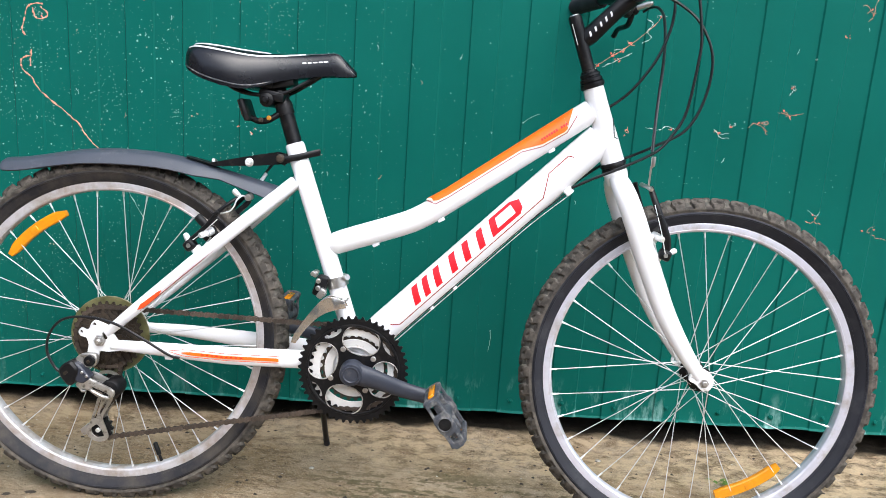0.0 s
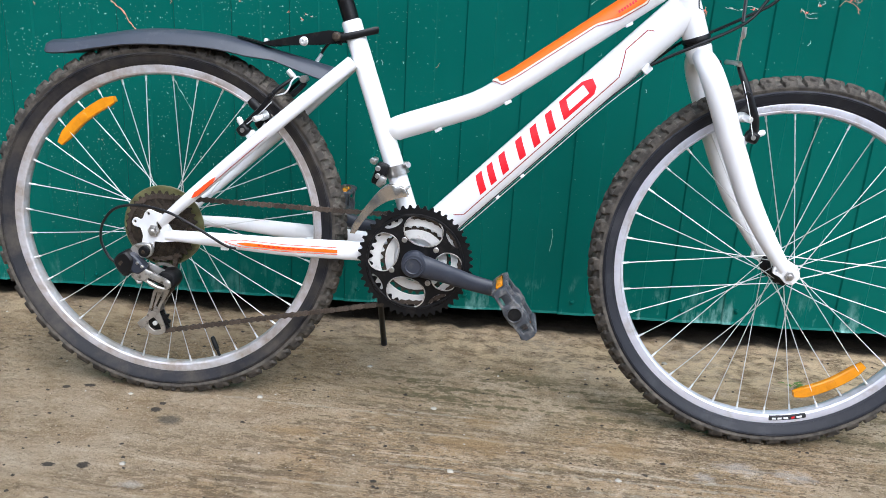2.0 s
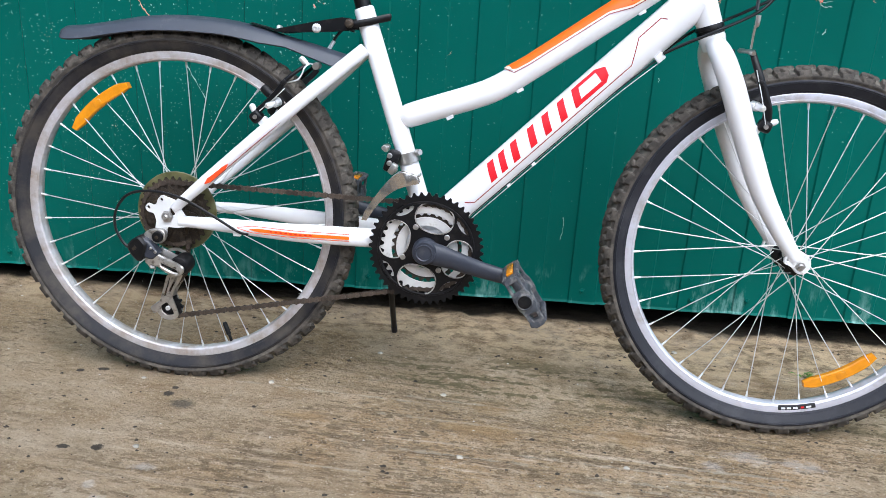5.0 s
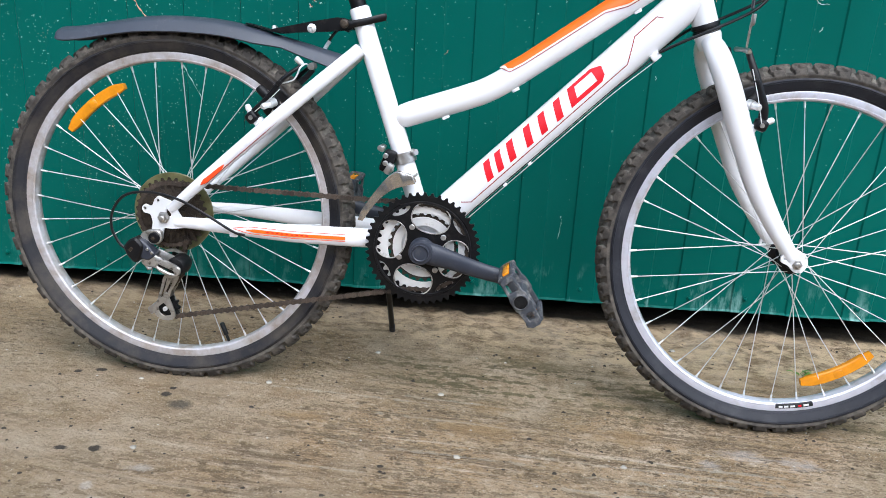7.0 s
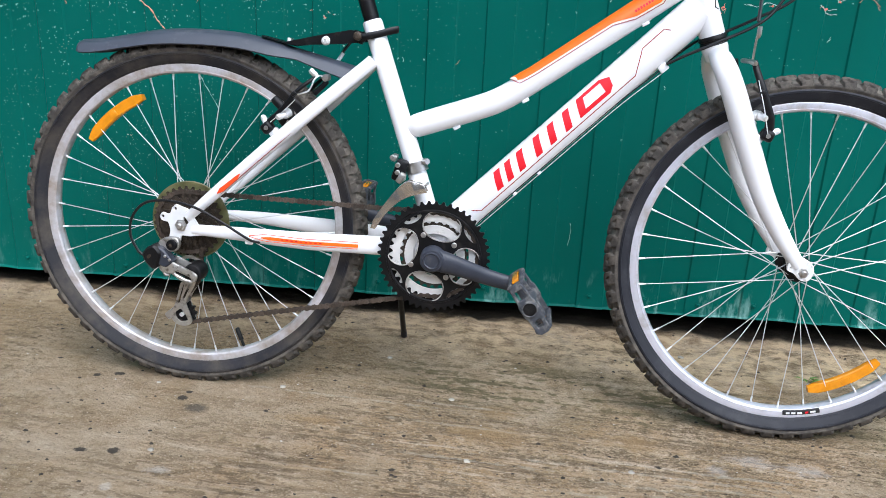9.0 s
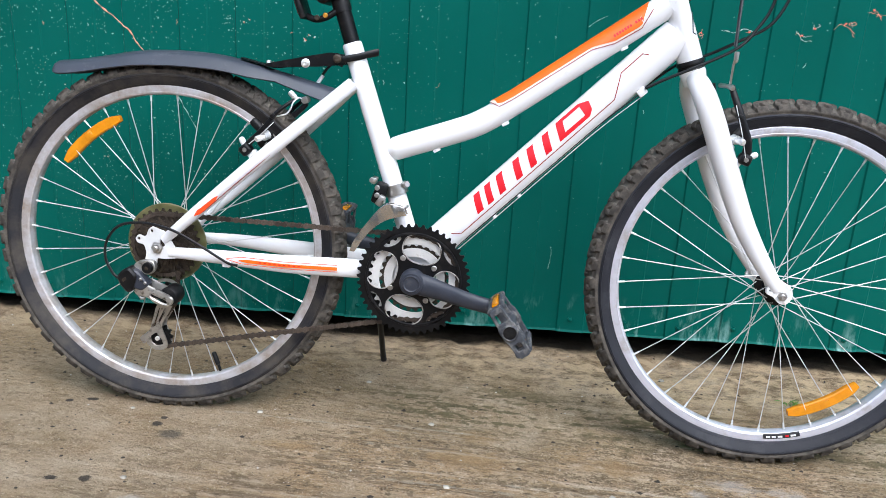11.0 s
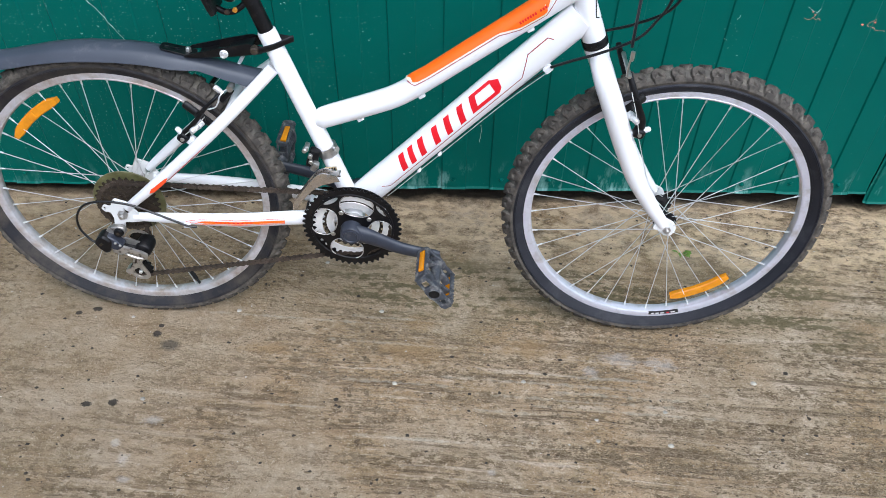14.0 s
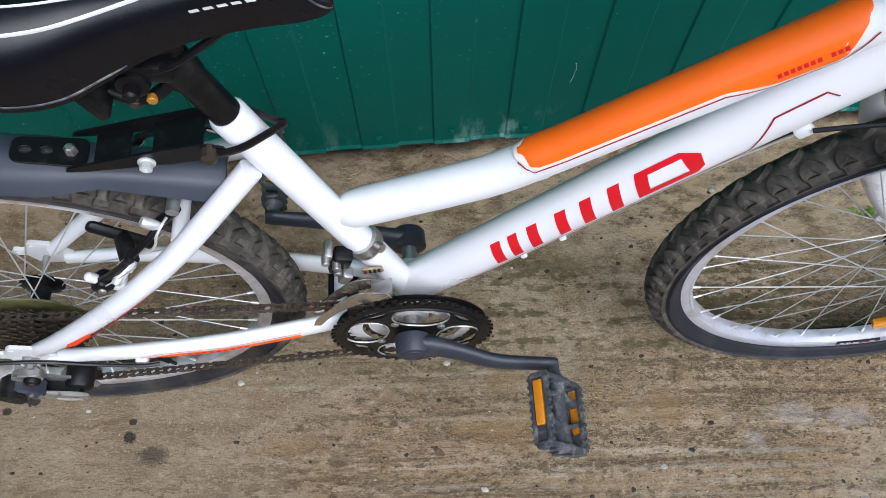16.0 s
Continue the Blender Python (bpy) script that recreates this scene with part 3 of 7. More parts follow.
def wall_foot(x):
    return 0.0515 + 0.009 * x + 0.0035 * noise.noise((x * 5, 1, 1)) + 0.0022 * noise.noise((x * 23, 1, 1))


def sheet_depth(x):
    """Depth of the rolled profile, from the outer crest inwards."""
    u = ((x - RIB) / PITCH) % 1.0
    if u < 0.026:
        return 0.0034 * (1 - u / 0.026)
    if u < 0.50:
        return 0.0
    if u < 0.526:
        return 0.0034 * (u - 0.50) / 0.026
    return 0.0034


def build_sheet(name, x0, x1, top, foot, label, lean=0.0, shift=0.0):
    xs = {x0, x1}
    k = math.floor((x0 - RIB) / PITCH) - 1
    while RIB + k * PITCH < x1 + PITCH:
        for u in (0.0, 0.006, 0.020, 0.026, 0.28, 0.49, 0.50, 0.506, 0.520, 0.526, 0.78, 0.99):
            x = RIB + (k + u) * PITCH
            if x0 < x < x1:
                xs.add(x)
        k += 1
    bm, front, back = bmesh.new(), [], []
    for x in sorted(xs):
        z0 = foot(x)
        heights = [z0, z0 + 0.004, z0 + 0.035, z0 + 0.09, 0.35, 0.65, 0.95, 1.25, 1.6, top]
        curl = [-0.006, -0.001, 0.001, 0.0, 0.0, 0.0, 0.0, 0.0, 0.0, 0.0]
        wave = [0.0016 * noise.noise((x * 3, z * 2.5, 3)) + c for z, c in zip(heights, curl)]
        front.append([bm.verts.new((x, gate_line(x) + shift + sheet_depth(x) + w, z)) for z, w in zip(heights, wave)])
        back.append([bm.verts.new((x, gate_line(x) + shift + sheet_depth(x) + w + 0.0025, z)) for z, w in zip(heights, wave)])
    for grid in (front, back):
        for a, b in zip(grid, grid[1:]):
            for i in range(len(a) - 1):
                bm.faces.new((a[i], b[i], b[i + 1], a[i + 1]))
    for a, b, c, d in zip(front, front[1:], back, back[1:]):
        bm.faces.new((a[0], b[0], d[0], c[0]))
        bm.faces.new((a[-1], b[-1], d[-1], c[-1]))
    for a, c in ((front[0], back[0]), (front[-1], back[-1])):
        for i in range(len(a) - 1):
            bm.faces.new((a[i], c[i], c[i + 1], a[i + 1]))
    return thing(name, bm, SHEET, label, "wall", kind="structure", smooth=14)


gate = build_sheet("wall_north", -2.6, 1.250, 2.245, wall_foot, "green enamelled corrugated metal gate leaf, spattered and scuffed at its foot")
build_sheet("wall_north_east", 1.256, 3.4, 2.245, lambda x: 0.031 + 0.003 * math.sin(x * 9), "green enamelled corrugated metal wall beside the gate leaf", shift=0.004)


def rivet_mesh():
    return link_mesh("rivet", turn(bmesh.new(), [(0.0065, 0.001), (0.0065, -0.0006), (0.0042, -0.0008), (0.0038, -0.003), (0.002, -0.0042)], 10), SHEET)


RIVET = rivet_mesh()
for k in range(-24, 8):
    x = 0.312 + k * PITCH
    if -2.4 < x < 1.22:
        part("rivet", RIVET, None, gate, m=Matrix.Translation((x, gate_line(x) + sheet_depth(x) - 0.001, wall_foot(x) + 0.029 + 0.003 * math.sin(k * 2.3))))


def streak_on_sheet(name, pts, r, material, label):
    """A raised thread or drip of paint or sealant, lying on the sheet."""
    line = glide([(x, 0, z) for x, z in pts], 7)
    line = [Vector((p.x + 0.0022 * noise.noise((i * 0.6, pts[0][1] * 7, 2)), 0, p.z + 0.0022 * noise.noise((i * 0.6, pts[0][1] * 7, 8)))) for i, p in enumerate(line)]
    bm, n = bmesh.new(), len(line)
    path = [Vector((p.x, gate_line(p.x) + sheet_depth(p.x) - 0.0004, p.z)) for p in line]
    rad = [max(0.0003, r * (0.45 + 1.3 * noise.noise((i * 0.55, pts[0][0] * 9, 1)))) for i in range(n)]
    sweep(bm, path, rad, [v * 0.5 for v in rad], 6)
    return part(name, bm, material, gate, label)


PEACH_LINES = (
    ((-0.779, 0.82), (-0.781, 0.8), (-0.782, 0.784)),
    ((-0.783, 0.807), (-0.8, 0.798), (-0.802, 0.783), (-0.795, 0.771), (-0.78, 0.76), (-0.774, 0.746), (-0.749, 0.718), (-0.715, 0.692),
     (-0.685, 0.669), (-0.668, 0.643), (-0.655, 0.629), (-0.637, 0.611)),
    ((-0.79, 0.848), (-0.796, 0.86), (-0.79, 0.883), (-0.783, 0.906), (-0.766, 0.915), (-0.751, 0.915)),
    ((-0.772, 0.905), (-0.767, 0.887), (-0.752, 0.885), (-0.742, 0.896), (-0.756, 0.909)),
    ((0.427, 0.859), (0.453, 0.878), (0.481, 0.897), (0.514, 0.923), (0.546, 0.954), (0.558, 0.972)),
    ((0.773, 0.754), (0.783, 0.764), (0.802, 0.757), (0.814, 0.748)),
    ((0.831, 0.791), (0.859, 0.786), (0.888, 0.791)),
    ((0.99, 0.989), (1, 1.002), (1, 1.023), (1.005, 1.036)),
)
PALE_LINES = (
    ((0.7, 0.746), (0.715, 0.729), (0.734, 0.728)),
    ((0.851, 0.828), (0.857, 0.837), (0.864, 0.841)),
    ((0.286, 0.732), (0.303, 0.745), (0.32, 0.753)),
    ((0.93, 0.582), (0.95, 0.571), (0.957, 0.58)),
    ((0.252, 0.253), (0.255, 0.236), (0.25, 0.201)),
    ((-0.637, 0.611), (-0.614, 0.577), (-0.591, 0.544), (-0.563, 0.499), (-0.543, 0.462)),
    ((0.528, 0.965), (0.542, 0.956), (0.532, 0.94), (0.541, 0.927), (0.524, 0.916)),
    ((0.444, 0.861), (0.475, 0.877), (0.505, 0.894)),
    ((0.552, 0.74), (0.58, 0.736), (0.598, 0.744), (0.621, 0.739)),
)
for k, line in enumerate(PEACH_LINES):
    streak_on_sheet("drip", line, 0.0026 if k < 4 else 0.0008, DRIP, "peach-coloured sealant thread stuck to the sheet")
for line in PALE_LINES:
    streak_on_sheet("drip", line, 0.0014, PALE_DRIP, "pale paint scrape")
_rng = random.Random(11)
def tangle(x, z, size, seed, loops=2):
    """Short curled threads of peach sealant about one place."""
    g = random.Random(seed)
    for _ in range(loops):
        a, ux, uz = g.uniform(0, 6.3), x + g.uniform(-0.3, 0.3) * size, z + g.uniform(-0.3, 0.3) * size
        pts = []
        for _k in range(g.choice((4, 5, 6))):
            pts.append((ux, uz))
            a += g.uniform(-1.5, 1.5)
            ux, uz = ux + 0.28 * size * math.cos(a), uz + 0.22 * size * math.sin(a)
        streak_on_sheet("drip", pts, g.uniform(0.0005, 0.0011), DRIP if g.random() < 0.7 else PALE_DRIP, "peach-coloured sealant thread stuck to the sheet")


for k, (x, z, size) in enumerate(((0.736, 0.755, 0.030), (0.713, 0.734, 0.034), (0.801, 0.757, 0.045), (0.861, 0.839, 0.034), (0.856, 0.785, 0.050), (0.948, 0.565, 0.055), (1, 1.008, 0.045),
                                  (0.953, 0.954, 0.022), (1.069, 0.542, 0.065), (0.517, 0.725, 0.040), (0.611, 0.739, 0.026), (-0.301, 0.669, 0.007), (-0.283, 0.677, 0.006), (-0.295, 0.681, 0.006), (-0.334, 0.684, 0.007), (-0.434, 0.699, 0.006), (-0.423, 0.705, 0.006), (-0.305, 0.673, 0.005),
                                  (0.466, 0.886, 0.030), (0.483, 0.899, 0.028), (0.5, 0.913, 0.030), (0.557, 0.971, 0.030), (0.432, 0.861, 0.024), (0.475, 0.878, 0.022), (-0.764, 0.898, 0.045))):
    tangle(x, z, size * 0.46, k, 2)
    g = random.Random(k + 60)
    for _ in range(2 if size > 0.02 else 1):
        bm = bmesh.new()
        bmesh.ops.create_icosphere(bm, subdivisions=2, radius=g.uniform(0.0014, 0.0030) if size > 0.02 else 0.0012)
        for v in bm.verts:
            v.co *= 0.75 + 0.7 * noise.noise(v.co * 420 + Vector((k, 2, 5)))
            v.co.y *= 0.5
        px, pz = x + g.uniform(-0.25, 0.25) * size, z + g.uniform(-0.2, 0.2) * size
        part("crumb", bm, CORAL, gate, "coral crumb of sealant", Matrix.Translation((px, gate_line(px) + sheet_depth(px) - 0.0006, pz)))
for k in range(46):
    x, z = min(_rng.uniform(-0.95, 1.0), _rng.uniform(-0.95, 1.1)), _rng.uniform(0.55, 1.05)
    a, ln = _rng.uniform(0.9, 2.2), _rng.uniform(0.004, 0.013)
    streak_on_sheet("drip", ((x, z), (x + 0.5 * ln * math.cos(a) + 0.002, z + 0.5 * ln * math.sin(a)), (x + ln * math.cos(a), z + ln * math.sin(a))),
                    _rng.uniform(0.0005, 0.0010), DRIP if k % 5 == 0 else PALE_DRIP, "pale splash of paint")


def slab(name, size, at, label, material=None):
    bm = bmesh.new()
    box(bm, size, Matrix.Translation(at))
    return thing(name, bm, material or SCREEN_DARK, label, "wall" if name != "ceiling" else "ceiling", kind="structure", smooth=0)


# unseen walls, and the ceiling below, added to keep the gap under the gate dark
slab("unseen_wall_back", (6.2, 0.1, 2.25), (0.4, 3.0, 1.125), "unseen near-black back wall, added to keep the gap under the gate dark")
slab("unseen_wall_west", (0.1, 2.75, 2.25), (-2.65, 1.575, 1.125), "unseen near-black side wall, added to keep the gap under the gate dark")
slab("unseen_wall_east", (0.1, 2.37, 2.25), (3.45, 1.765, 1.125), "unseen near-black side wall, added to keep the gap under the gate dark")
# unseen, added behind the camera so black parts reflect less low sky
slab("shade_wall_south", (22.0, 0.2, 2.8), (0.4, -5.6, 1.4), "unseen plain grey wall behind the camera, added to cut low skylight", SCREEN_GREY)
# unseen, added to take some skylight off the west half
slab("shade_wall_west", (0.2, 6.0, 2.9), (-3.4, -2.65, 1.45), "unseen plain grey wall, added to dim the light on the west side", SCREEN_GREY)
slab("ceiling", (6.2, 2.80, 0.08), (0.4, 1.66, 2.29), "unseen near-black ceiling, added to shut light out behind the gate")

# ---------------------------------------------------------------- bicycle
bike = new("bicycle")
bike.matrix_world = pose(0, -0.018, 0, 0, 0, 2.32) @ pose(0, 0, 0, -4.5, 0, 0)
tagged(bike, "white step-through mountain bicycle with orange and red decals, on its kickstand", "bicycle")

BB = (0.009, 0.296)
REAR, FRONT = Vector((-0.4508, -0.0001, 0.3172)), Vector((0.6375, -0.0027, 0.3182))
HEAD_TOP, HEAD_FOOT = Vector((0.400, 0, 0.826)), Vector((0.447, 0, 0.697))
HEAD_UP = (HEAD_TOP - HEAD_FOOT).normalized()


# ---- tubes of the frame
def frame_tubes():
    made = {}
    made["seat_tube"] = part("seat_tube", tube([(-0.1265, 0, 0.692), (-0.1255, 0, 0.689), (BB[0], 0, BB[1] + 0.01)], [0.0155, 0.0172, 0.0172], segs=24), WHITE, bike)
    low = glide([(-0.0626, 0, 0.508), (-0.042, 0, 0.5155), (-0.02, 0, 0.524), (0.065, 0, 0.5545), (0.106, 0, 0.5725), (0.152, 0, 0.6030), (0.263, 0, 0.6840), (0.400, 0, 0.7845)], 6)
    made["top_tube"] = part("top_tube", tube(low, [0.0110, 0.0205, 0.0212, 0.0212, 0.0212, 0.0210, 0.0210, 0.0215], [0.0100, 0.0190] + [0.0205] * 6, segs=28), WHITE, bike)
    made["down_tube"] = part("down_tube", tube([(0.010, 0, 0.3187), (0.06, 0, 0.3694), (0.32, 0, 0.6333), (0.422, 0, 0.7368)], [0.0285, 0.0298, 0.0298, 0.0300],
                                               [0.0235] * 4, segs=32), WHITE, bike)
    h = glide([HEAD_TOP, HEAD_TOP.lerp(HEAD_FOOT, 0.04), HEAD_TOP.lerp(HEAD_FOOT, 0.35), HEAD_TOP.lerp(HEAD_FOOT, 0.7), HEAD_FOOT.lerp(HEAD_TOP, 0.03), HEAD_FOOT], 3)
    made["head_tube"] = part("head_tube", tube(h, [0.0175, 0.0185, 0.0190, 0.0205, 0.0212, 0.0205], segs=28), WHITE, bike)
    bm = turn(bmesh.new(), [(0.016, -0.036), (0.0205, -0.036), (0.021, -0.034), (0.021, 0.034), (0.0205, 0.036), (0.016, 0.036)], 28, (BB[0], 0, BB[1]))
    made["bottom_bracket"] = part("bottom_bracket", bm, WHITE_OLD, bike)
    for side, y in (("near", -1), ("far", 1)):
        c = glide([(-0.429, y * 0.066, 0.3110), (-0.34, y * 0.066, 0.3095), (-0.22, y * 0.058, 0.3045), (-0.10, y * 0.040, 0.302), (-0.01, y * 0.024, 0.299)], 5)
        made["chain_stay_" + side] = part("chain_stay", tube(c, [0.0095, 0.0125, 0.0165, 0.0175, 0.0165], [0.008, 0.009, 0.0095, 0.0095, 0.011], segs=18), WHITE, bike)
        s = glide([(-0.437, y * 0.067, 0.3335), (-0.38, y * 0.073, 0.3855), (-0.30, y * 0.072, 0.4585), (-0.25, y * 0.065, 0.5040), (-0.205, y * 0.053, 0.5450), (-0.160, y * 0.033, 0.5865), (-0.120, y * 0.013, 0.6235)], 5)
        made["seat_stay_" + side] = part("seat_stay", tube(s, [0.0085, 0.0105, 0.0114, 0.0118, 0.0118, 0.0118, 0.0118], segs=16), WHITE, bike)
        # dropout: plate with eyelets, a triangular window, the hanger on the chain side
        out = [(-0.486, 0.336), (-0.480, 0.344), (-0.470, 0.340), (-0.465, 0.343), (-0.462, 0.353), (-0.455, 0.360), (-0.445, 0.356), (-0.432, 0.352), (-0.412, 0.322),
               (-0.405, 0.306), (-0.430, 0.302), (-0.446, 0.303), (-0.449, 0.287), (-0.456, 0.277), (-0.466, 0.280), (-0.470, 0.292), (-0.466, 0.312), (-0.470, 0.326),
               (-0.482, 0.328)]
        if y > 0:
            out = out[:11] + [(-0.452, 0.303), (-0.464, 0.308), (-0.470, 0.326), (-0.482, 0.328)]
        holes = [oval(-0.4795, 0.336, 0.003, 0.003, n=8), oval(-0.4555, 0.3515, 0.003, 0.003, n=8), rounded([(-0.441, 0.340), (-0.430, 0.326), (-0.441, 0.322)], 0.003, 2)]
        made["dropout_" + side] = part("dropout", plate(rounded(out, 0.003, 3), holes, y * 0.066, y * 0.071, 0.0006), WHITE_OLD, bike, m=Matrix.Translation((-0.0035, 0, -0.0036)))
    part("stay_bridge", tube([(-0.203, -0.045, 0.552), (-0.203, 0.045, 0.552)], 0.008, ref=(0, 0, 1)), WHITE, bike)
    part("stay_bridge", tube([(-0.080, -0.038, 0.302), (-0.080, 0.038, 0.302)], 0.008, ref=(0, 0, 1)), WHITE, bike)
    return made


tubes = frame_tubes()


# ---- decals that follow the tubes
class Skin:
    """Maps points of the side view onto the skin of a straight tube that faces -y."""

    def __init__(self, p, q, a, b, lift=0.0005, bend=0.0):
        self.p, self.d = Vector((p[0], p[1])), (Vector(q) - Vector(p)).normalized()
        self.n, self.a, self.b, self.lift, self.bend = Vector((-self.d.y, self.d.x)), a, b, lift, bend

    def sd(self, x, z):
        v = Vector((x, z)) - self.p
        return v.dot(self.d), v.dot(self.n)

    def put(self, s, ang, lift=0.0):
        e = self.lift + lift
        c = self.p + self.d * s + self.n * ((self.a + e) * math.sin(ang) + self.bend * max(0.0, 0.015 - s))
        return c.x, -(self.b + e) * math.cos(ang), c.y

    def angle(self, d):
        return math.asin(max(-0.99, min(0.99, d / self.a)))


def quad_decal(skin, corners, n=5, m=8, lift=0.0):
    """Four corners of the side view (bottom a, bottom b, top b, top a) laid on the skin as a small grid."""
    bm = bmesh.new()
    sd = [skin.sd(*c) for c in corners]
    su = [(s, skin.angle(d)) for s, d in sd]
    grid = []
    for j in range(m + 1):
        v = j / m
        row = []
        for i in range(n + 1):
            u = i / n
            s = (su[0][0] * (1 - u) + su[1][0] * u) * (1 - v) + (su[3][0] * (1 - u) + su[2][0] * u) * v
            w = (su[0][1] * (1 - u) + su[1][1] * u) * (1 - v) + (su[3][1] * (1 - u) + su[2][1] * u) * v
            row.append(bm.verts.new(skin.put(s, w, lift)))
        grid.append(row)
    for r, q in zip(grid, grid[1:]):
        for i in range(n):
            bm.faces.new((r[i], r[i + 1], q[i + 1], q[i]))
    return bm


def line_decal(skin, pts, width, lift=0.0):
    """A thin painted line through points of the side view."""
    bm, rows = bmesh.new(), []
    fine = []
    for p, q in zip(pts, pts[1:]):
        steps = max(2, int((Vector(q) - Vector(p)).length / 0.008))
        fine += [tuple(Vector(p).lerp(Vector(q), k / steps)) for k in range(steps)]
    fine.append(tuple(pts[-1]))
    for i, p in enumerate(fine):
        t = (Vector(fine[min(i + 1, len(fine) - 1)]) - Vector(fine[max(i - 1, 0)])).normalized()
        nrm = Vector((-t.y, t.x)) * width / 2
        row = []
        for k in (-1, 1):
            s, d = skin.sd(p[0] + k * nrm.x, p[1] + k * nrm.y)
            row.append(bm.verts.new(skin.put(s, skin.angle(d), lift)))
        rows.append(row)
    for r, q in zip(rows, rows[1:]):
        bm.faces.new((r[0], r[1], q[1], q[0]))
    return bm


DOWN = Skin((0.0, 0.3085), (0.3, 0.613), 0.0298, 0.0235)
TOP = Skin((0.152, 0.6030), (0.400, 0.7845), 0.0211, 0.0205, bend=0.075)


def down_tube_decals():
    owner = tubes["down_tube"]
    # the maker's mark as plain slanted bars, one after another, and a hollow end shape, in the tube's own length and angle
    def flank(corners, n=3, m=8, lift=0.0):
        bm, rows = bmesh.new(), []
        for j in range(m + 1):
            row = []
            for i in range(n + 1):
                p, q = i / n, j / m
                (s0, a0), (s1, a1), (s2, a2), (s3, a3) = corners
                along = (s0 * (1 - p) + s1 * p) * (1 - q) + (s3 * (1 - p) + s2 * p) * q
                up = (a0 * (1 - p) + a1 * p) * (1 - q) + (a3 * (1 - p) + a2 * p) * q
                row.append(bm.verts.new(DOWN.put(along, radians(up), lift)))
            rows.append(row)
        for r, q in zip(rows, rows[1:]):
            for i in range(n):
                bm.faces.new((r[i], r[i + 1], q[i + 1], q[i]))
        return bm

    for foot, wide in ((0.1540, 0.0140), (0.1790, 0.0130), (0.2060, 0.0140), (0.2440, 0.0140), (0.2760, 0.0140), (0.3100, 0.0140)):
        shape = ((foot, -12), (foot + wide, -12), (foot + wide + 0.0150, 51), (foot + 0.0150, 51))
        part("lettering_bar", flank(shape), RED, owner, "red bar of the maker's mark")
    for k, shape in enumerate((((0.3430, -8), (0.3570, -8), (0.3710, 52), (0.3565, 52)), ((0.3435, -8), (0.4080, -8), (0.4180, 5), (0.3465, 5)),
                               ((0.3540, 40), (0.4130, 40), (0.4060, 53), (0.3570, 53)), ((0.4030, 4), (0.4180, 4), (0.4230, 34), (0.4055, 53)))):
        part("lettering_bar", flank(shape, 6, 6, 0.00012 * k), RED, owner, "red bar of the maker's mark")
    part("stripe", line_decal(DOWN, [(0.0683, 0.3759), (0.0858, 0.3772), (0.3268, 0.6261), (0.3338, 0.6705), (0.3656, 0.7034), (0.3756, 0.7022)], 0.0016), DARK_RED, owner,
         "fine dark red pinstripe")


down_tube_decals()


def top_tube_decals():
    owner = tubes["top_tube"]
    edge = [(0.1230, 0.6085), (0.1372, 0.6045), (0.2820, 0.7090), (0.3180, 0.7215), (0.3590, 0.7485), (0.3688, 0.785)]
    sd = [TOP.sd(*p) for p in edge]
    sd[-1] = (sd[-1][0], TOP.a * 0.98)

    def low(s):
        return TOP.angle(float(np.interp(s, [p[0] for p in sd[:5]] + [sd[4][0] + 0.012, sd[4][0] + 0.030], [p[1] for p in sd[:5]] + [sd[4][1] + 0.012, TOP.a * 0.97])))

    def strip(lo, hi, lift, s0, s1):
        bm, rows = bmesh.new(), []
        for s in np.linspace(s0, s1, 44):
            a, b = lo(s), hi(s)
            row = []
            for k in range(13):
                w = a + (b - a) * k / 12
                row.append(bm.verts.new(TOP.put(s, w, lift)))
            rows.append(row)
        for r, q in zip(rows, rows[1:]):
            for i in range(12):
                bm.faces.new((r[i], r[i + 1], q[i + 1], q[i]))
        return bm

    s0, s1 = sd[0][0], sd[4][0] + 0.030
    part("decal_border", strip(lambda s: low(s) - 0.20, lambda s: math.pi - low(s) + 0.20, 0.0, s0 - 0.004, s1 + 0.001), CREAM, owner, "cream border of the decal")
    part("decal", strip(low, lambda s: math.pi - low(s), 0.0004, s0, s1), ORANGE, owner, "bright orange decal panel")
    part("pinstripe", line_decal(TOP, [(x, z - 0.0042) for x, z in edge[:5]] + [(0.3745, 0.775)], 0.0013, 0.0004), DARK_RED, owner, "dark red outline of the decal")
    for k in range(11):
        if k == 7:
            continue
        c = Vector((0.3165, 0.7295)).lerp(Vector((0.3570, 0.7590)), k / 10)
        a, b = Vector((0.81, 0.59)) * 0.0016, Vector((-0.45, 0.81)) * 0.0022
        part("lettering_bar", quad_decal(TOP, [tuple(c - a - b), tuple(c + a - b), tuple(c + a + b), tuple(c - a + b)], 1, 2, 0.0007), RED, owner, "red bar of small lettering")


top_tube_decals()


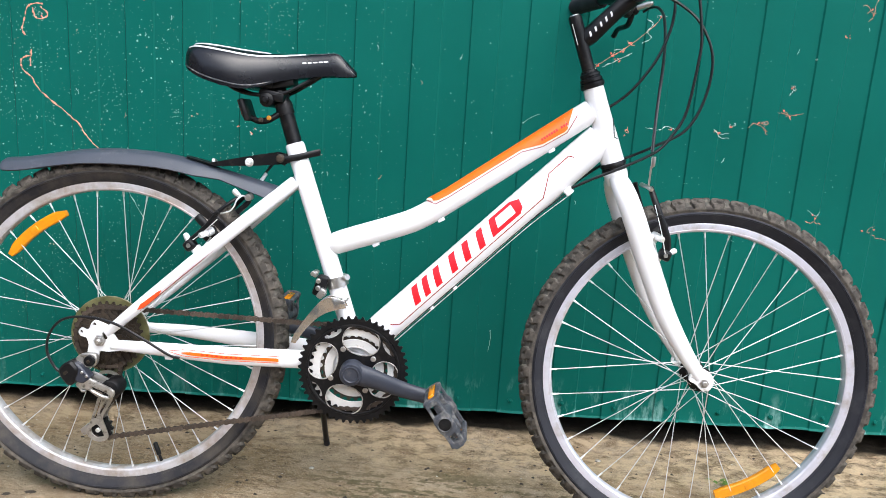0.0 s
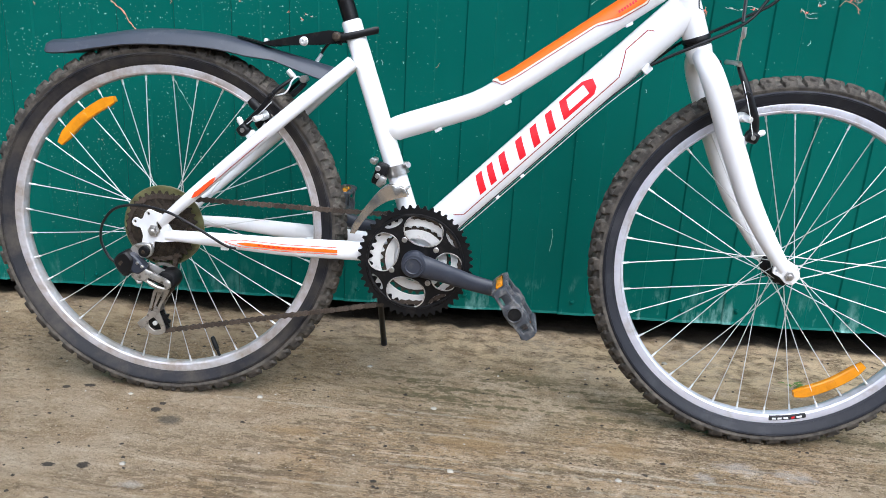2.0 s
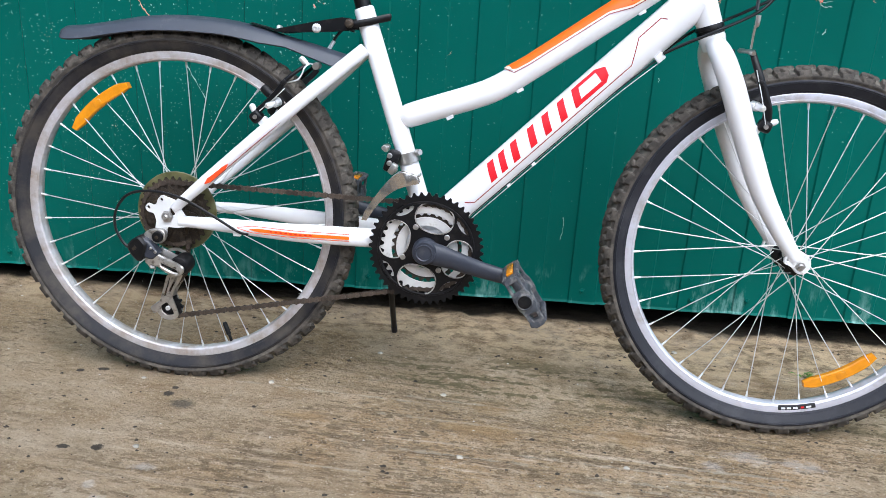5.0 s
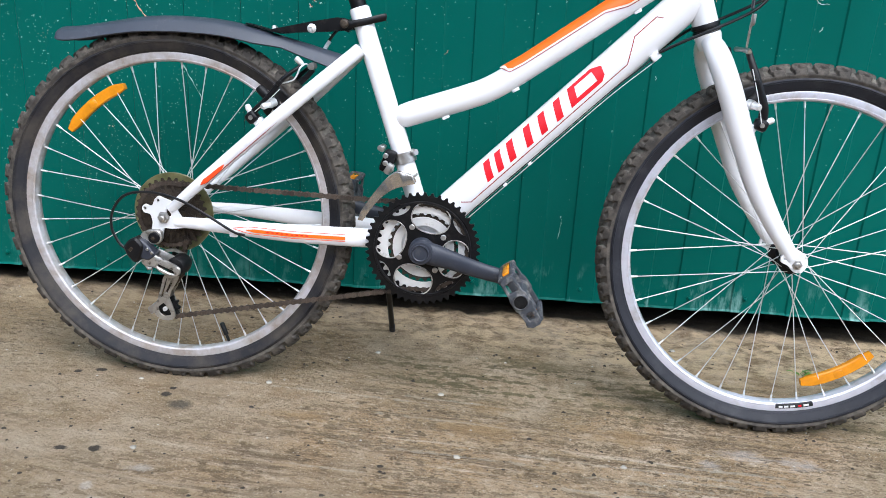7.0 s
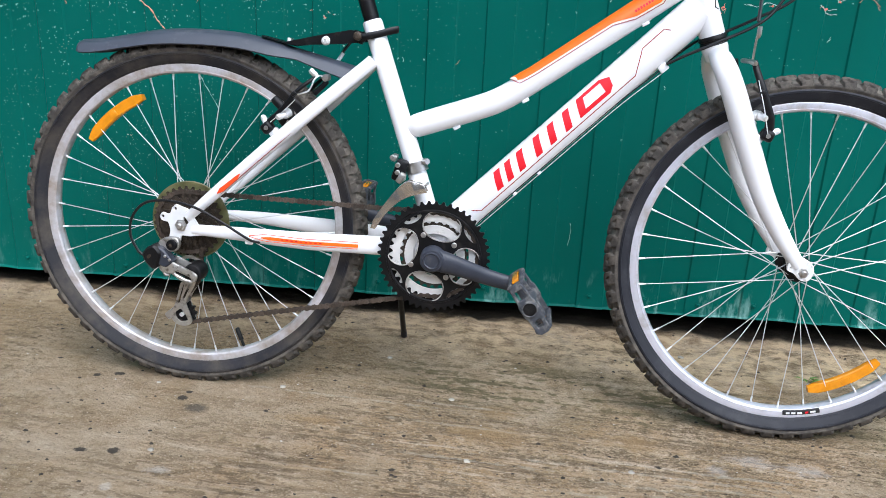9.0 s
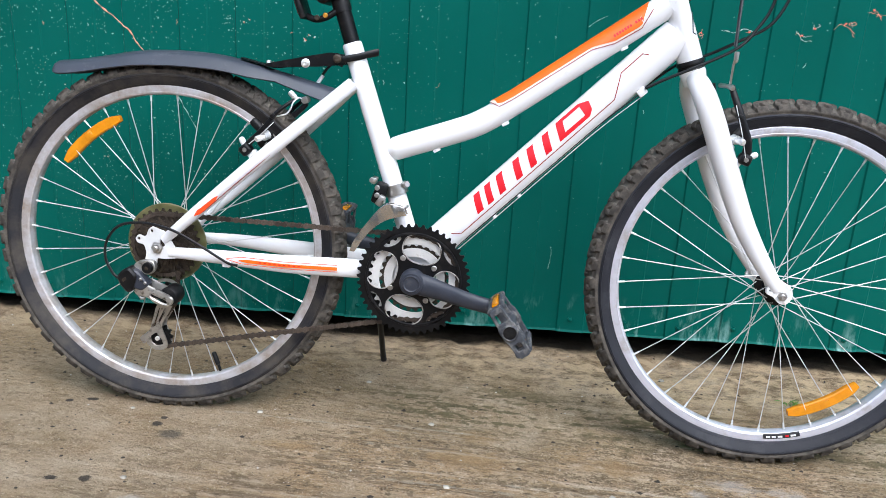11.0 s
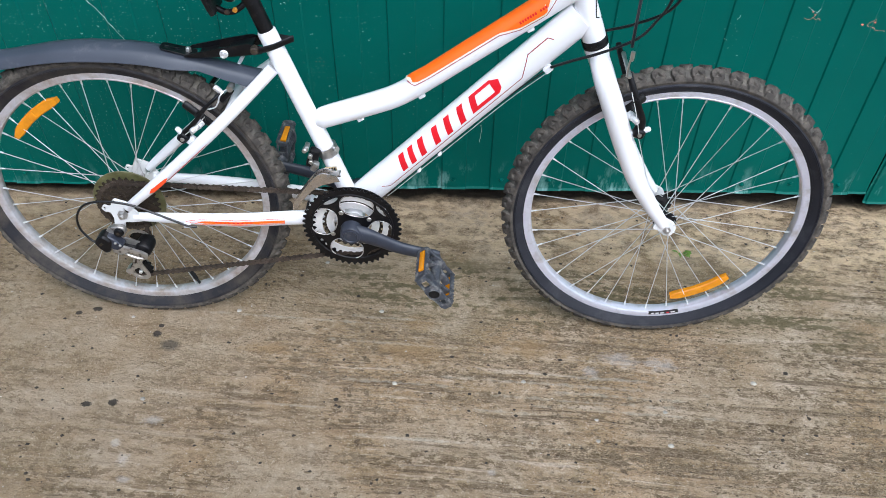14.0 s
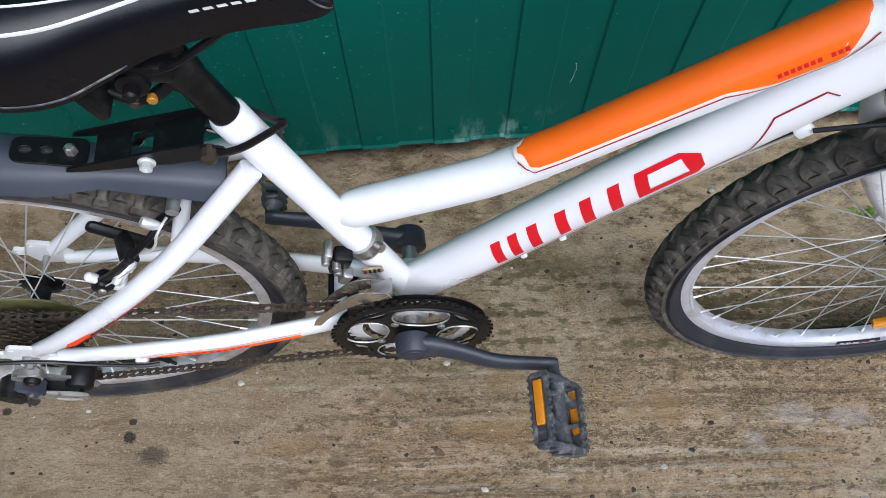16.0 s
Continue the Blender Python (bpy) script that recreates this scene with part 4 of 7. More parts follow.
def stay_decals():
    bm, rows = bmesh.new(), []
    for x in np.linspace(-0.300, -0.128, 24):
        y = -float(np.interp(x, (-0.34, -0.22, -0.10), (0.066, 0.058, 0.040)))
        zc = float(np.interp(x, (-0.34, -0.22, -0.10), (0.3105, 0.3045, 0.302)))
        b = float(np.interp(x, (-0.34, -0.22, -0.10), (0.009, 0.0095, 0.0095)))
        w = 0.0030 * min(1, (x + 0.302) / 0.02 + 0.15)
        rows.append([bm.verts.new((x, y - b - 0.0018, zc - 0.0005 + k * w)) for k in (-1, 1)])
    for r, q in zip(rows, rows[1:]):
        bm.faces.new((r[0], r[1], q[1], q[0]))
    part("decal", bm, ORANGE, tubes["chain_stay_near"], "orange strip decal")
    for rise in (-0.0062, 0.0060):
        bm, rows = bmesh.new(), []
        for x in np.linspace(-0.322, -0.128, 24):
            y = -float(np.interp(x, (-0.34, -0.22, -0.10), (0.066, 0.058, 0.040)))
            zc = float(np.interp(x, (-0.34, -0.22, -0.10), (0.3105, 0.3045, 0.302)))
            rows.append([bm.verts.new((x, y - 0.0105, zc + rise * min(1.0, (x + 0.325) / 0.03) + k * 0.0005)) for k in (-1, 1)])
        for r, q in zip(rows, rows[1:]):
            bm.faces.new((r[0], r[1], q[1], q[0]))
        part("pinstripe", bm, VERMILION, tubes["chain_stay_near"], "thin orange-red outline of the strip decal")
    for k in range(9):
        x = -0.262 + k * 0.0085
        y = -float(np.interp(x, (-0.34, -0.22, -0.10), (0.066, 0.058, 0.040))) - float(np.interp(x, (-0.34, -0.22), (0.009, 0.0095)))
        zc = float(np.interp(x, (-0.34, -0.22, -0.10), (0.3105, 0.3045, 0.302)))
        bm = bmesh.new()
        box(bm, (0.0045, 0.0004, 0.0022), Matrix.Translation((x, y - 0.0024, zc)))
        part("lettering_bar", bm, RED, tubes["chain_stay_near"], "red bar of small lettering")
    up = Vector((0.10, 0.091)).normalized()
    nrm = Vector((-up.y, up.x))
    for c0, c1, w, colour in (((-0.376, 0.384), (-0.334, 0.4225), 0.0075, VERMILION), ((-0.372, 0.3815), (-0.245, 0.4985), 0.0013, DARK_RED)):
        bm, rows = bmesh.new(), []
        for t in np.linspace(0, 1, 12):
            p = Vector(c0).lerp(Vector(c1), t)
            y = -float(np.interp(p.x, (-0.38, -0.30, -0.25, -0.205), (0.073, 0.072, 0.065, 0.053))) - 0.0114
            h = w * (min(1, 6 * t, 6 * (1 - t)) * 0.5 + 0.05)
            rows.append([bm.verts.new((p.x + nrm.x * h * k, y - 0.0006 + 0.001 * abs(k), p.y + nrm.y * h * k)) for k in (-1, 0, 1)])
        for r, q in zip(rows, rows[1:]):
            for i in (0, 1):
                bm.faces.new((r[i], r[i + 1], q[i + 1], q[i]))
        part("decal", bm, colour, tubes["seat_stay_near"], "orange-red flash decal" if colour is VERMILION else "dark red pinstripe")


stay_decals()

# head badge and small cable guides
part("head_badge", line_decal(Skin((0.447, 0.697), (0.400, 0.826), 0.0205, 0.0205), [(0.4475, 0.780), (0.4395, 0.772), (0.4425, 0.742), (0.4535, 0.738)], 0.002), BLACK_DECAL, tubes["head_tube"],
     "dark outline of the head badge")
for x, z in ((0.032, 0.5190), (0.148, 0.5730), (0.336, 0.7110)):
    bm = bmesh.new()
    box(bm, (0.013, 0.007, 0.006), pose(x, -0.006, z, 0, -30, 0), 0.0015)
    part("cable_guide", bm, WHITE, tubes["top_tube"])
for x in (0.121, 0.1605):
    bm = bmesh.new()
    box(bm, (0.007, 0.012, 0.005), pose(x + 0.0215, -0.010, x * 1.015 + 0.3085 - 0.0215, 0, -45, 0), 0.0012)
    part("cable_guide", bm, WHITE, tubes["down_tube"])
bm = bmesh.new()
box(bm, (0.016, 0.010, 0.013), pose(0.372, -0.014, 0.6415, 0, -45, 0), 0.002)
part("cable_stop", bm, WHITE, tubes["down_tube"])
bm = bmesh.new()
box(bm, (0.014, 0.008, 0.012), pose(-0.3215, -0.075, 0.3005, 0, 0, 0), 0.002)
part("cable_stop", bm, WHITE, tubes["chain_stay_near"])


# ---- wheels
def ease(x, lo, hi):
    t = np.clip((x - lo) / (hi - lo), 0.0, 1.0)
    return t * t * (3 - 2 * t)


def tread_mesh(pitches=58, per=36, across=79):
    """Block tread as one relief round the tyre: arched blocks with a three-cornered pit, gaps that end in square notches, a plain shoulder below."""
    us = np.arange(pitches * per) / per
    vs = np.linspace(-1.0, 1.0, across)
    u, v = np.meshgrid(us, vs, indexing="ij")
    phi = v * radians(79)
    a = np.abs(phi) / radians(88)
    w = (u + np.where(v > 0, 0.5, 0.0) + 0.12 * a) % 1.0
    off = np.abs(w - 0.5)
    half = np.where(a < 0.45, 0.40 * (1 - np.clip((0.45 - a) / 0.46, 0, 1) ** 3.2), 0.40 - 0.08 * ease(a, 0.50, 0.60))
    block = ease(half - off, 0.0, 0.08) * ease(a, 0.0, 0.04)
    block = np.maximum(block, ease(a, 0.75, 0.78) * 0.95)
    pit = ease(np.minimum(0.22 * (a - 0.26) / 0.24 - np.abs(w - 0.53), np.minimum(a - 0.28, 0.53 - a)), 0.0, 0.07)
    high = 0.0008 + (0.0086 - 0.0010 * w) * block - 0.0052 * pit * block
    high = np.maximum(high, 0.0008) * (1 - ease(a, 0.80, 0.89) * 0.96)
    worn = np.array([0.9 + 0.2 * noise.noise((p * 0.61, 3.1, 0.0)) for p in range(pitches)])
    high *= np.where(a < 0.85, worn[np.floor(u).astype(int)], 0.9)
    r = 0.3000 + (0.0196 + high) * np.cos(phi)
    y = (0.0230 + high * 0.38) * np.sin(phi)
    w0 = 2 * math.pi * u / pitches
    xyz = np.stack([r * np.cos(w0), y, r * np.sin(w0)], axis=-1).reshape(-1, 3)
    n = len(us)
    faces = [(i * across + j, i * across + j + 1, (i + 1) % n * across + j + 1, (i + 1) % n * across + j) for i in range(n) for j in range(across - 1)]
    me = bpy.data.meshes.new("tread")
    me.from_pydata([tuple(p) for p in xyz.tolist()], [], faces)
    me.materials.append(TREAD)
    me.materials.append(TREAD_DUST)
    low = (high < 0.0040) & (a < 0.56)
    kind = np.where(low & np.roll(low, -1, axis=0), 1, 0)[:, :-1]
    me.polygons.foreach_set("material_index", kind.astype(int).ravel().tolist())
    me.polygons.foreach_set("use_smooth", [True] * len(me.polygons))
    me.set_sharp_from_angle(angle=radians(32))
    return me


TREAD_MESH = tread_mesh()


def build_tyre(wheel, rubber):
    casing = [(0.2785, -0.0096), (0.2826, -0.0122), (0.291, -0.0196), (0.300, -0.0238), (0.308, -0.0212), (0.3140, -0.0155), (0.3170, -0.0080), (0.3180, 0.0)]
    prof = casing + [(r, -y) for r, y in reversed(casing[:-1])] + [(0.2770, 0.0)]
    part("tyre", turn(bmesh.new(), prof, 120, closed=True), rubber, wheel, "black rubber tyre with worn dusty sidewall")
    part("tread", TREAD_MESH, None, wheel, "grey-brown dusty block tread")
    # moulded ribs of the sidewall
    bm = bmesh.new()
    for s in (-1, 1):
        for r, y in ((0.2862, 0.0153), (0.2990, 0.0236), (0.3012, 0.0240)):
            turn(bm, [(r - 0.0008, s * (y - 0.0006)), (r, s * (y + 0.0007)), (r + 0.0008, s * (y - 0.0006))], 96, closed=True)
    part("sidewall_rib", bm, rubber, wheel)


def build_wheel(centre, m, phase, rear):
    prof = [(0.2663, -0.004), (0.2676, -0.0105), (0.2708, -0.0122), (0.2716, -0.0116), (0.2806, -0.0127), (0.2825, -0.0122), (0.2825, -0.0104), (0.2780, -0.0090),
            (0.2750, 0.0)]
    prof = prof + [(r, -y) for r, y in reversed(prof[:-1])] + [(0.2655, 0.0)]
    wheel = part("wheel", turn(bmesh.new(), prof, 120, closed=True), GRITTY_ALLOY if rear else ALLOY, bike, "bicycle wheel with silver alloy rim" + (", gritty" if rear else ""), m, smooth=30)
    build_tyre(wheel, DUSTY_RUBBER if rear else RUBBER)
    flange, off = (0.0225, 0.027) if rear else (0.0190, 0.030)
    bm = bmesh.new()
    turn(bm, [(0.009, -off - 0.006), (0.013, -off - 0.006), (0.014, -off - 0.003), (flange + 0.004, -off - 0.0012), (flange + 0.004, -off + 0.0012), (0.012, -off + 0.006),
              (0.0105, 0.0), (0.012, off - 0.006), (flange + 0.004, off - 0.0012), (flange + 0.004, off + 0.0012), (0.014, off + 0.003), (0.013, off + 0.006), (0.009, off + 0.006)], 28)
    part("hub", bm, BLACK_METAL, wheel, "black steel hub")
    half = 0.074 if rear else 0.056
    part("axle", turn(bmesh.new(), [(0.0035, -half - 0.010), (0.0046, -half - 0.009), (0.0046, half + 0.009), (0.0035, half + 0.010)], 12), STEEL, wheel)
    for s in (-1, 1):
        bm = turn(bmesh.new(), [(0.0046, s * (half + 0.005)), (0.0080, s * (half + 0.0045)), (0.0086, s * (half + 0.003)), (0.0086, s * (half - 0.001)), (0.0112, s * (half - 0.0015)),
                                (0.0112, s * (half - 0.003)), (0.0046, s * (half - 0.003))], 6)
        part("axle_nut", bm, STEEL, wheel, "zinc axle nut", smooth=20)
    # spokes, three-cross
    rim_r = 0.2668
    mesh, nip = None, link_mesh("nipple", turn(bmesh.new(), [(0.0016, -0.006), (0.0018, 0.0), (0.0022, 0.006)], 8), BRIGHT)
    for j in range(36):
        a = radians(phase + 10 * j)
        side = -1 if j % 2 else 1
        lead = 1 if j % 4 in (1, 2) else -1
        b = a + lead * radians(62)
        p = Vector((flange * math.cos(b), side * (off + (0.0014 if lead > 0 else -0.0014)), flange * math.sin(b)))
        q = Vector((rim_r * math.cos(a), side * 0.002, rim_r * math.sin(a)))
        way = q - p
        if mesh is None:
            mesh = link_mesh("spoke", tube([(0, 0, 0), (0, 0, way.length)], 0.00088, segs=8), SPOKE)
        rot = way.to_track_quat("Z", "Y").to_matrix().to_4x4()
        part("spoke", mesh, None, wheel, m=Matrix.Translation(p) @ rot)
        part("nipple", nip, None, wheel, m=Matrix.Translation(q - way.normalized() * 0.006) @ rot @ pose(0, 0, 0, 90, 0, 0))
    return wheel


def curved_reflector(wheel, a0, a1, r, y, label):
    """An amber lens that follows the rim, with a raised hub clip at its middle."""
    bm, rows = bmesh.new(), []
    n = 16
    for k in range(n + 1):
        a = radians(a0 + (a1 - a0) * k / n)
        end = min(1.0, 0.55 + 3.5 * min(k, n - k) / n)
        row = []
        for dr, dy in ((-0.0098, -0.004), (-0.0078, -0.0062), (0.0078, -0.0062), (0.0098, -0.004), (0.0098, 0.004), (0.0078, 0.0062), (-0.0078, 0.0062), (-0.0098, 0.004)):
            row.append(bm.verts.new(((r + dr * end) * math.cos(a), y + dy, (r + dr * end) * math.sin(a))))
        rows.append(row)
    for p, q in zip(rows, rows[1:]):
        for i in range(8):
            bm.faces.new((p[i], p[(i + 1) % 8], q[(i + 1) % 8], q[i]))
    bm.faces.new(rows[0])
    bm.faces.new(rows[-1])
    mid = radians((a0 + a1) / 2)
    box(bm, (0.017, 0.015, 0.013), Matrix.Translation((r * math.cos(mid), y, r * math.sin(mid))) @ pose(0, 0, 0, 0, -math.degrees(mid) + 90, 0), 0.002)
    part("reflector", bm, AMBER, wheel, label)


rear_wheel = build_wheel(REAR, Matrix.Translation(REAR) @ pose(0, 0, 0, -1.0, 0, 1.5), 88.0, True)
front_wheel = build_wheel(FRONT, Matrix.Translation(FRONT) @ pose(0, 0, 0, -1.6, 0, -0.8), 102.6, False)
curved_reflector(rear_wheel, 113.4, 145.8, 0.2375, 0.0, "amber spoke reflector")
curved_reflector(front_wheel, -75.5, -43.5, 0.2345, 0.0, "amber spoke reflector")
part("valve", tube([(0.092, 0, -0.251), (0.087, 0, -0.238), (0.0865, 0, -0.2365), (0.0785, 0, -0.216), (0.0775, 0, -0.2135)], [0.0028, 0.0028, 0.0045, 0.0045, 0.003], segs=10), BLACK_PLASTIC,
     rear_wheel, "black valve cap")


def rim_mark():
    bm, rows = bmesh.new(), []
    for a in np.linspace(radians(-86.0), radians(-72.5), 14):
        rows.append([bm.verts.new((r * math.cos(a), y, r * math.sin(a))) for r, y in ((0.2681, -0.0112), (0.2712, -0.01262), (0.2772, -0.01285))])
    for p, q in zip(rows, rows[1:]):
        bm.faces.new((p[0], p[1], q[1], q[0]))
        bm.faces.new((p[1], p[2], q[2], q[1]))
    part("rim_sticker", bm, BLACK_DECAL, front_wheel, "small black rim sticker with white bars")
    for k, (a0, a1) in enumerate(((-84.8, -83.4), (-82.8, -81.3), (-80.6, -78.9), (-77.8, -76.6), (-75.9, -74.0))):
        bm = bmesh.new()
        vs = [bm.verts.new((r * math.cos(radians(a)), y, r * math.sin(radians(a)))) for a, r, y in
              ((a0, 0.2720, -0.01300), (a1, 0.2720, -0.01300), (a1, 0.2756, -0.01310), (a0, 0.2756, -0.01310))]
        bm.faces.new(vs)
        part("lettering_bar", bm, RED if k == 3 else WHITE_CAP, front_wheel, "bar of unreadable lettering")


rim_mark()


# ---- fork, headset, stem, handlebar
def build_fork():
    bm = bmesh.new()
    near = [(0.4560, -0.012, 0.6710), (0.4605, -0.030, 0.6600), (0.4695, -0.047, 0.6390), (0.4865, -0.054, 0.6000), (0.5110, -0.055, 0.5400), (0.5350, -0.055, 0.4850), (0.5570, -0.055, 0.4380),
            (0.5880, -0.054, 0.3870), (0.6145, -0.0545, 0.3490), (0.6295, -0.0555, 0.3290)]
    fork = part("fork", sweep(bm, [HEAD_FOOT - HEAD_UP * 0.006, HEAD_FOOT - HEAD_UP * 0.020, HEAD_FOOT - HEAD_UP * 0.040], [0.019, 0.022, 0.019], segs=24), WHITE, bike, "white steel fork")
    rad = [0.0150, 0.0180, 0.0195, 0.0200, 0.0200, 0.0192, 0.0180, 0.0155, 0.0130, 0.0115]
    part("fork_blade", tube(glide(near, 5), rad, [r * 0.86 for r in rad], segs=20), WHITE, fork)
    part("fork_blade", tube(glide([(x - 0.003, -y - 0.001, z) for x, y, z in near], 5), rad, [r * 0.86 for r in rad], segs=20), WHITE, fork)
    for s, x, y in ((-1, 0.640, -0.058), (1, 0.636, 0.053)):
        out = rounded([(x - 0.030, 0.336), (x - 0.014, 0.350), (x + 0.010, 0.337), (x + 0.015, 0.320), (x + 0.006, 0.305), (x - 0.008, 0.306), (x - 0.018, 0.318), (x - 0.032, 0.322)], 0.007, 4)
        part("fork_end", plate(out, [oval(x - 0.024, 0.3285, 0.0025, 0.0025, n=8), oval(x - 0.010, 0.341, 0.0022, 0.0022, n=8)], y - 0.003, y + 0.003, 0.0006), WHITE_OLD, fork)
    return fork


fork = build_fork()


def ring_stack(name, base, up, steps, material, label):
    """Rings stacked along an axis: (radius, height) pairs."""
    bm, q = bmesh.new(), Vector((0, 0, 1)).rotation_difference(up).to_matrix().to_4x4()
    pts, rad = [], []
    for r, h in steps:
        pts.append(base + up * h)
        rad.append(r)
    rings = []
    for p, r in zip(pts, rad):
        rings.append([bm.verts.new(p + q @ Vector((r * math.cos(w), r * math.sin(w), 0))) for w in np.linspace(0, 2 * math.pi, 28, endpoint=False)])
    for a, b in zip(rings, rings[1:]):
        for k in range(28):
            bm.faces.new((a[k], a[(k + 1) % 28], b[(k + 1) % 28], b[k]))
    bm.faces.new(rings[0])
    bm.faces.new(rings[-1])
    return part(name, bm, material, bike, label, smooth=30)


ring_stack("headset", HEAD_FOOT, HEAD_UP, [(0.0195, 0.001), (0.0225, 0.0005), (0.0232, -0.002), (0.0232, -0.006), (0.0215, -0.007), (0.0215, -0.009), (0.0228, -0.010), (0.0226, -0.014), (0.02, -0.016)],
           BLACK_METAL, "black headset cup")
ring_stack("headset", HEAD_TOP, HEAD_UP, [(0.0175, -0.001), (0.0205, 0.0), (0.0215, 0.003), (0.0215, 0.008), (0.0190, 0.0095), (0.0200, 0.011), (0.0200, 0.016), (0.0170, 0.0175), (0.0170, 0.0195),
                                          (0.0180, 0.0205), (0.0178, 0.0245), (0.0150, 0.0265), (0.0145, 0.030), (0.0118, 0.0305)], BLACK_METAL, "black headset rings")


def build_stem():
    top = HEAD_TOP + HEAD_UP * 0.128
    quill = [HEAD_TOP + HEAD_UP * h for h in (0.028, 0.06, 0.100, 0.1245, 0.127, 0.128)]
    stem = part("stem", tube(quill, [0.0115, 0.0115, 0.0118, 0.0118, 0.0112, 0.0095], segs=22), BLACK_METAL, bike, "black quill stem with white mark")
    arm = [(0.3765, 0, 0.9040), (0.386, 0, 0.9145), (0.4255, 0, 0.957), (0.458, 0, 0.988)]
    part("stem_arm", tube(arm, [0.0125, 0.0158, 0.0146, 0.0162], [0.0112, 0.0140, 0.0135, 0.0160], segs=22), BLACK_METAL, stem)
    part("bar_clamp", tube([(0.462, -0.021, 0.992), (0.462, 0.021, 0.992)], 0.0185, segs=22, ref=(0, 0, 1)), BLACK_METAL, stem)
    skin = Skin((0.380, 0.908), (0.4255, 0.957), 0.0151, 0.0141, 0.0006)
    for k in range(5):
        c = Vector((0.384, 0.919)).lerp(Vector((0.417, 0.9545)), k / 4) + Vector((0.001, -0.003))
        a, b = Vector((0.68, 0.73)) * 0.0019, Vector((-0.30, 0.80)) * 0.0046
        part("lettering_bar", quad_decal(skin, [tuple(c - a - b), tuple(c + a - b), tuple(c + a + b), tuple(c - a + b)], 1, 4), WHITE_CAP, stem, "white bar of the maker's mark")
    part("stem_cap", tube([top - HEAD_UP * 0.0006, top + HEAD_UP * 0.0016], [0.0094, 0.0080], segs=18), STEEL, stem, "worn bright top of the quill")
    part("quill_line", tube([HEAD_TOP + HEAD_UP * 0.075 + Vector((-0.0085, -0.008, 0)), HEAD_TOP + HEAD_UP * 0.112 + Vector((-0.0085, -0.008, 0))], 0.0009, segs=6), WHITE_CAP, stem, "thin white line along the quill")
    return stem


build_stem()


def build_handlebar():
    line = glide([(0.395, -0.300, 1.046), (0.425, -0.200, 1.040), (0.450, -0.115, 1.024), (0.460, -0.055, 0.996), (0.462, 0.0, 0.992), (0.462, 0.055, 0.994), (0.450, 0.115, 1.002), (0.430, 0.200, 1.010),
                  (0.405, 0.300, 1.014)], 5)
    bar = part("handlebar", tube(line, 0.0111, segs=16, ref=(0, 0, 1)), BLACK_METAL, bike, "black steel handlebar")
    for s, pts in ((-1, [(0.394, -0.305, 1.046), (0.422, -0.205, 1.040)]), (1, [(0.388, 0.318, 1.0075), (0.432, 0.205, 1.0105)])):
        a, b = Vector(pts[0]), Vector(pts[1])
        ribs = [a.lerp(b, t) for t in np.linspace(0, 1, 25)]
        part("grip", tube(ribs, [0.017 if k % 2 else 0.0155 for k in range(25)], segs=16, ref=(0, 0, 1)), RUBBER, bar, "black ribbed rubber grip")
        root = a.lerp(b, 1.15)
        lever = part("brake_lever", tube([root + Vector((0.004, 0, 0)), root + Vector((0.045, -0.004 * s, -0.014)), root + Vector((0.062, 0.0, -0.022))], [0.013, 0.011, 0.008], segs=10), BLACK_METAL, bar,
                     "black brake lever")
        blade = glide([root + Vector((0.055, 0.006 * s, -0.018)), root + Vector((0.050, 0.03 * s, -0.045)), root + Vector((0.040, 0.075 * s, -0.048)), root + Vector((0.036, 0.100 * s, -0.060))], 5)
        part("lever_blade", tube(blade, [0.006, 0.0055, 0.005, 0.006], segs=8, ref=(0, 0, 1)), BLACK_METAL, lever)
        bm = bmesh.new()
        box(bm, (0.046, 0.030, 0.030), Matrix.Translation(root + Vector((0.030, -0.004 * s, -0.016))) @ pose(0, 0, 0, 0, 22, 0), 0.009, 3)
        part("lever_body", bm, BLACK_PLASTIC, lever)
        part("adjuster", tube([root + Vector((0.060, -0.006 * s, -0.016)), root + Vector((0.078, -0.018 * s, -0.010)), root + Vector((0.086, -0.022 * s, -0.008))], [0.006, 0.0065, 0.004], segs=10), STEEL, lever)


build_handlebar()


def cable(pts, r=0.0025, material=None, label="black cable housing"):
    return part("cable", tube(glide(pts, 7), r, segs=8, ref=(0.13, 0.97, 0.2)), material or CABLE, bike, label)


cable([(0.5115, 0.190, 0.9891), (0.5230, 0.180, 0.9959), (0.5318, 0.150, 0.9922), (0.5355, 0.110, 0.9704), (0.5285, 0.050, 0.9224), (0.5163, -0.010, 0.8672), (0.5068, -0.045, 0.8168), (0.5006, -0.068, 0.7637), (0.4977, -0.080, 0.7210)], 0.0027)
cable([(0.505, -0.050, 1.045), (0.545, -0.050, 1.015), (0.5661, -0.050, 0.9235), (0.565, -0.050, 0.8676), (0.5546, -0.050, 0.7913), (0.5349, -0.050, 0.7516), (0.5093, -0.050, 0.7209), (0.4544, -0.042, 0.6895),
       (0.410, -0.030, 0.667), (0.376, -0.020, 0.648)])
cable([(0.500, -0.020, 0.985), (0.5271, -0.020, 0.977), (0.5691, -0.020, 0.9459), (0.5968, -0.020, 0.8909), (0.593, -0.020, 0.8235), (0.5657, -0.020, 0.7633), (0.5151, -0.010, 0.7303), (0.4690, 0.012, 0.705),
       (0.430, 0.030, 0.688), (0.380, 0.020, 0.650)])
cable([(0.525, 0.0, 1.000), (0.5285, 0.0, 0.9649), (0.523, 0.0, 0.9263), (0.5038, 0.0, 0.8769), (0.4696, 0.008, 0.8258), (0.4377, 0.024, 0.796), (0.395, 0.030, 0.765)])
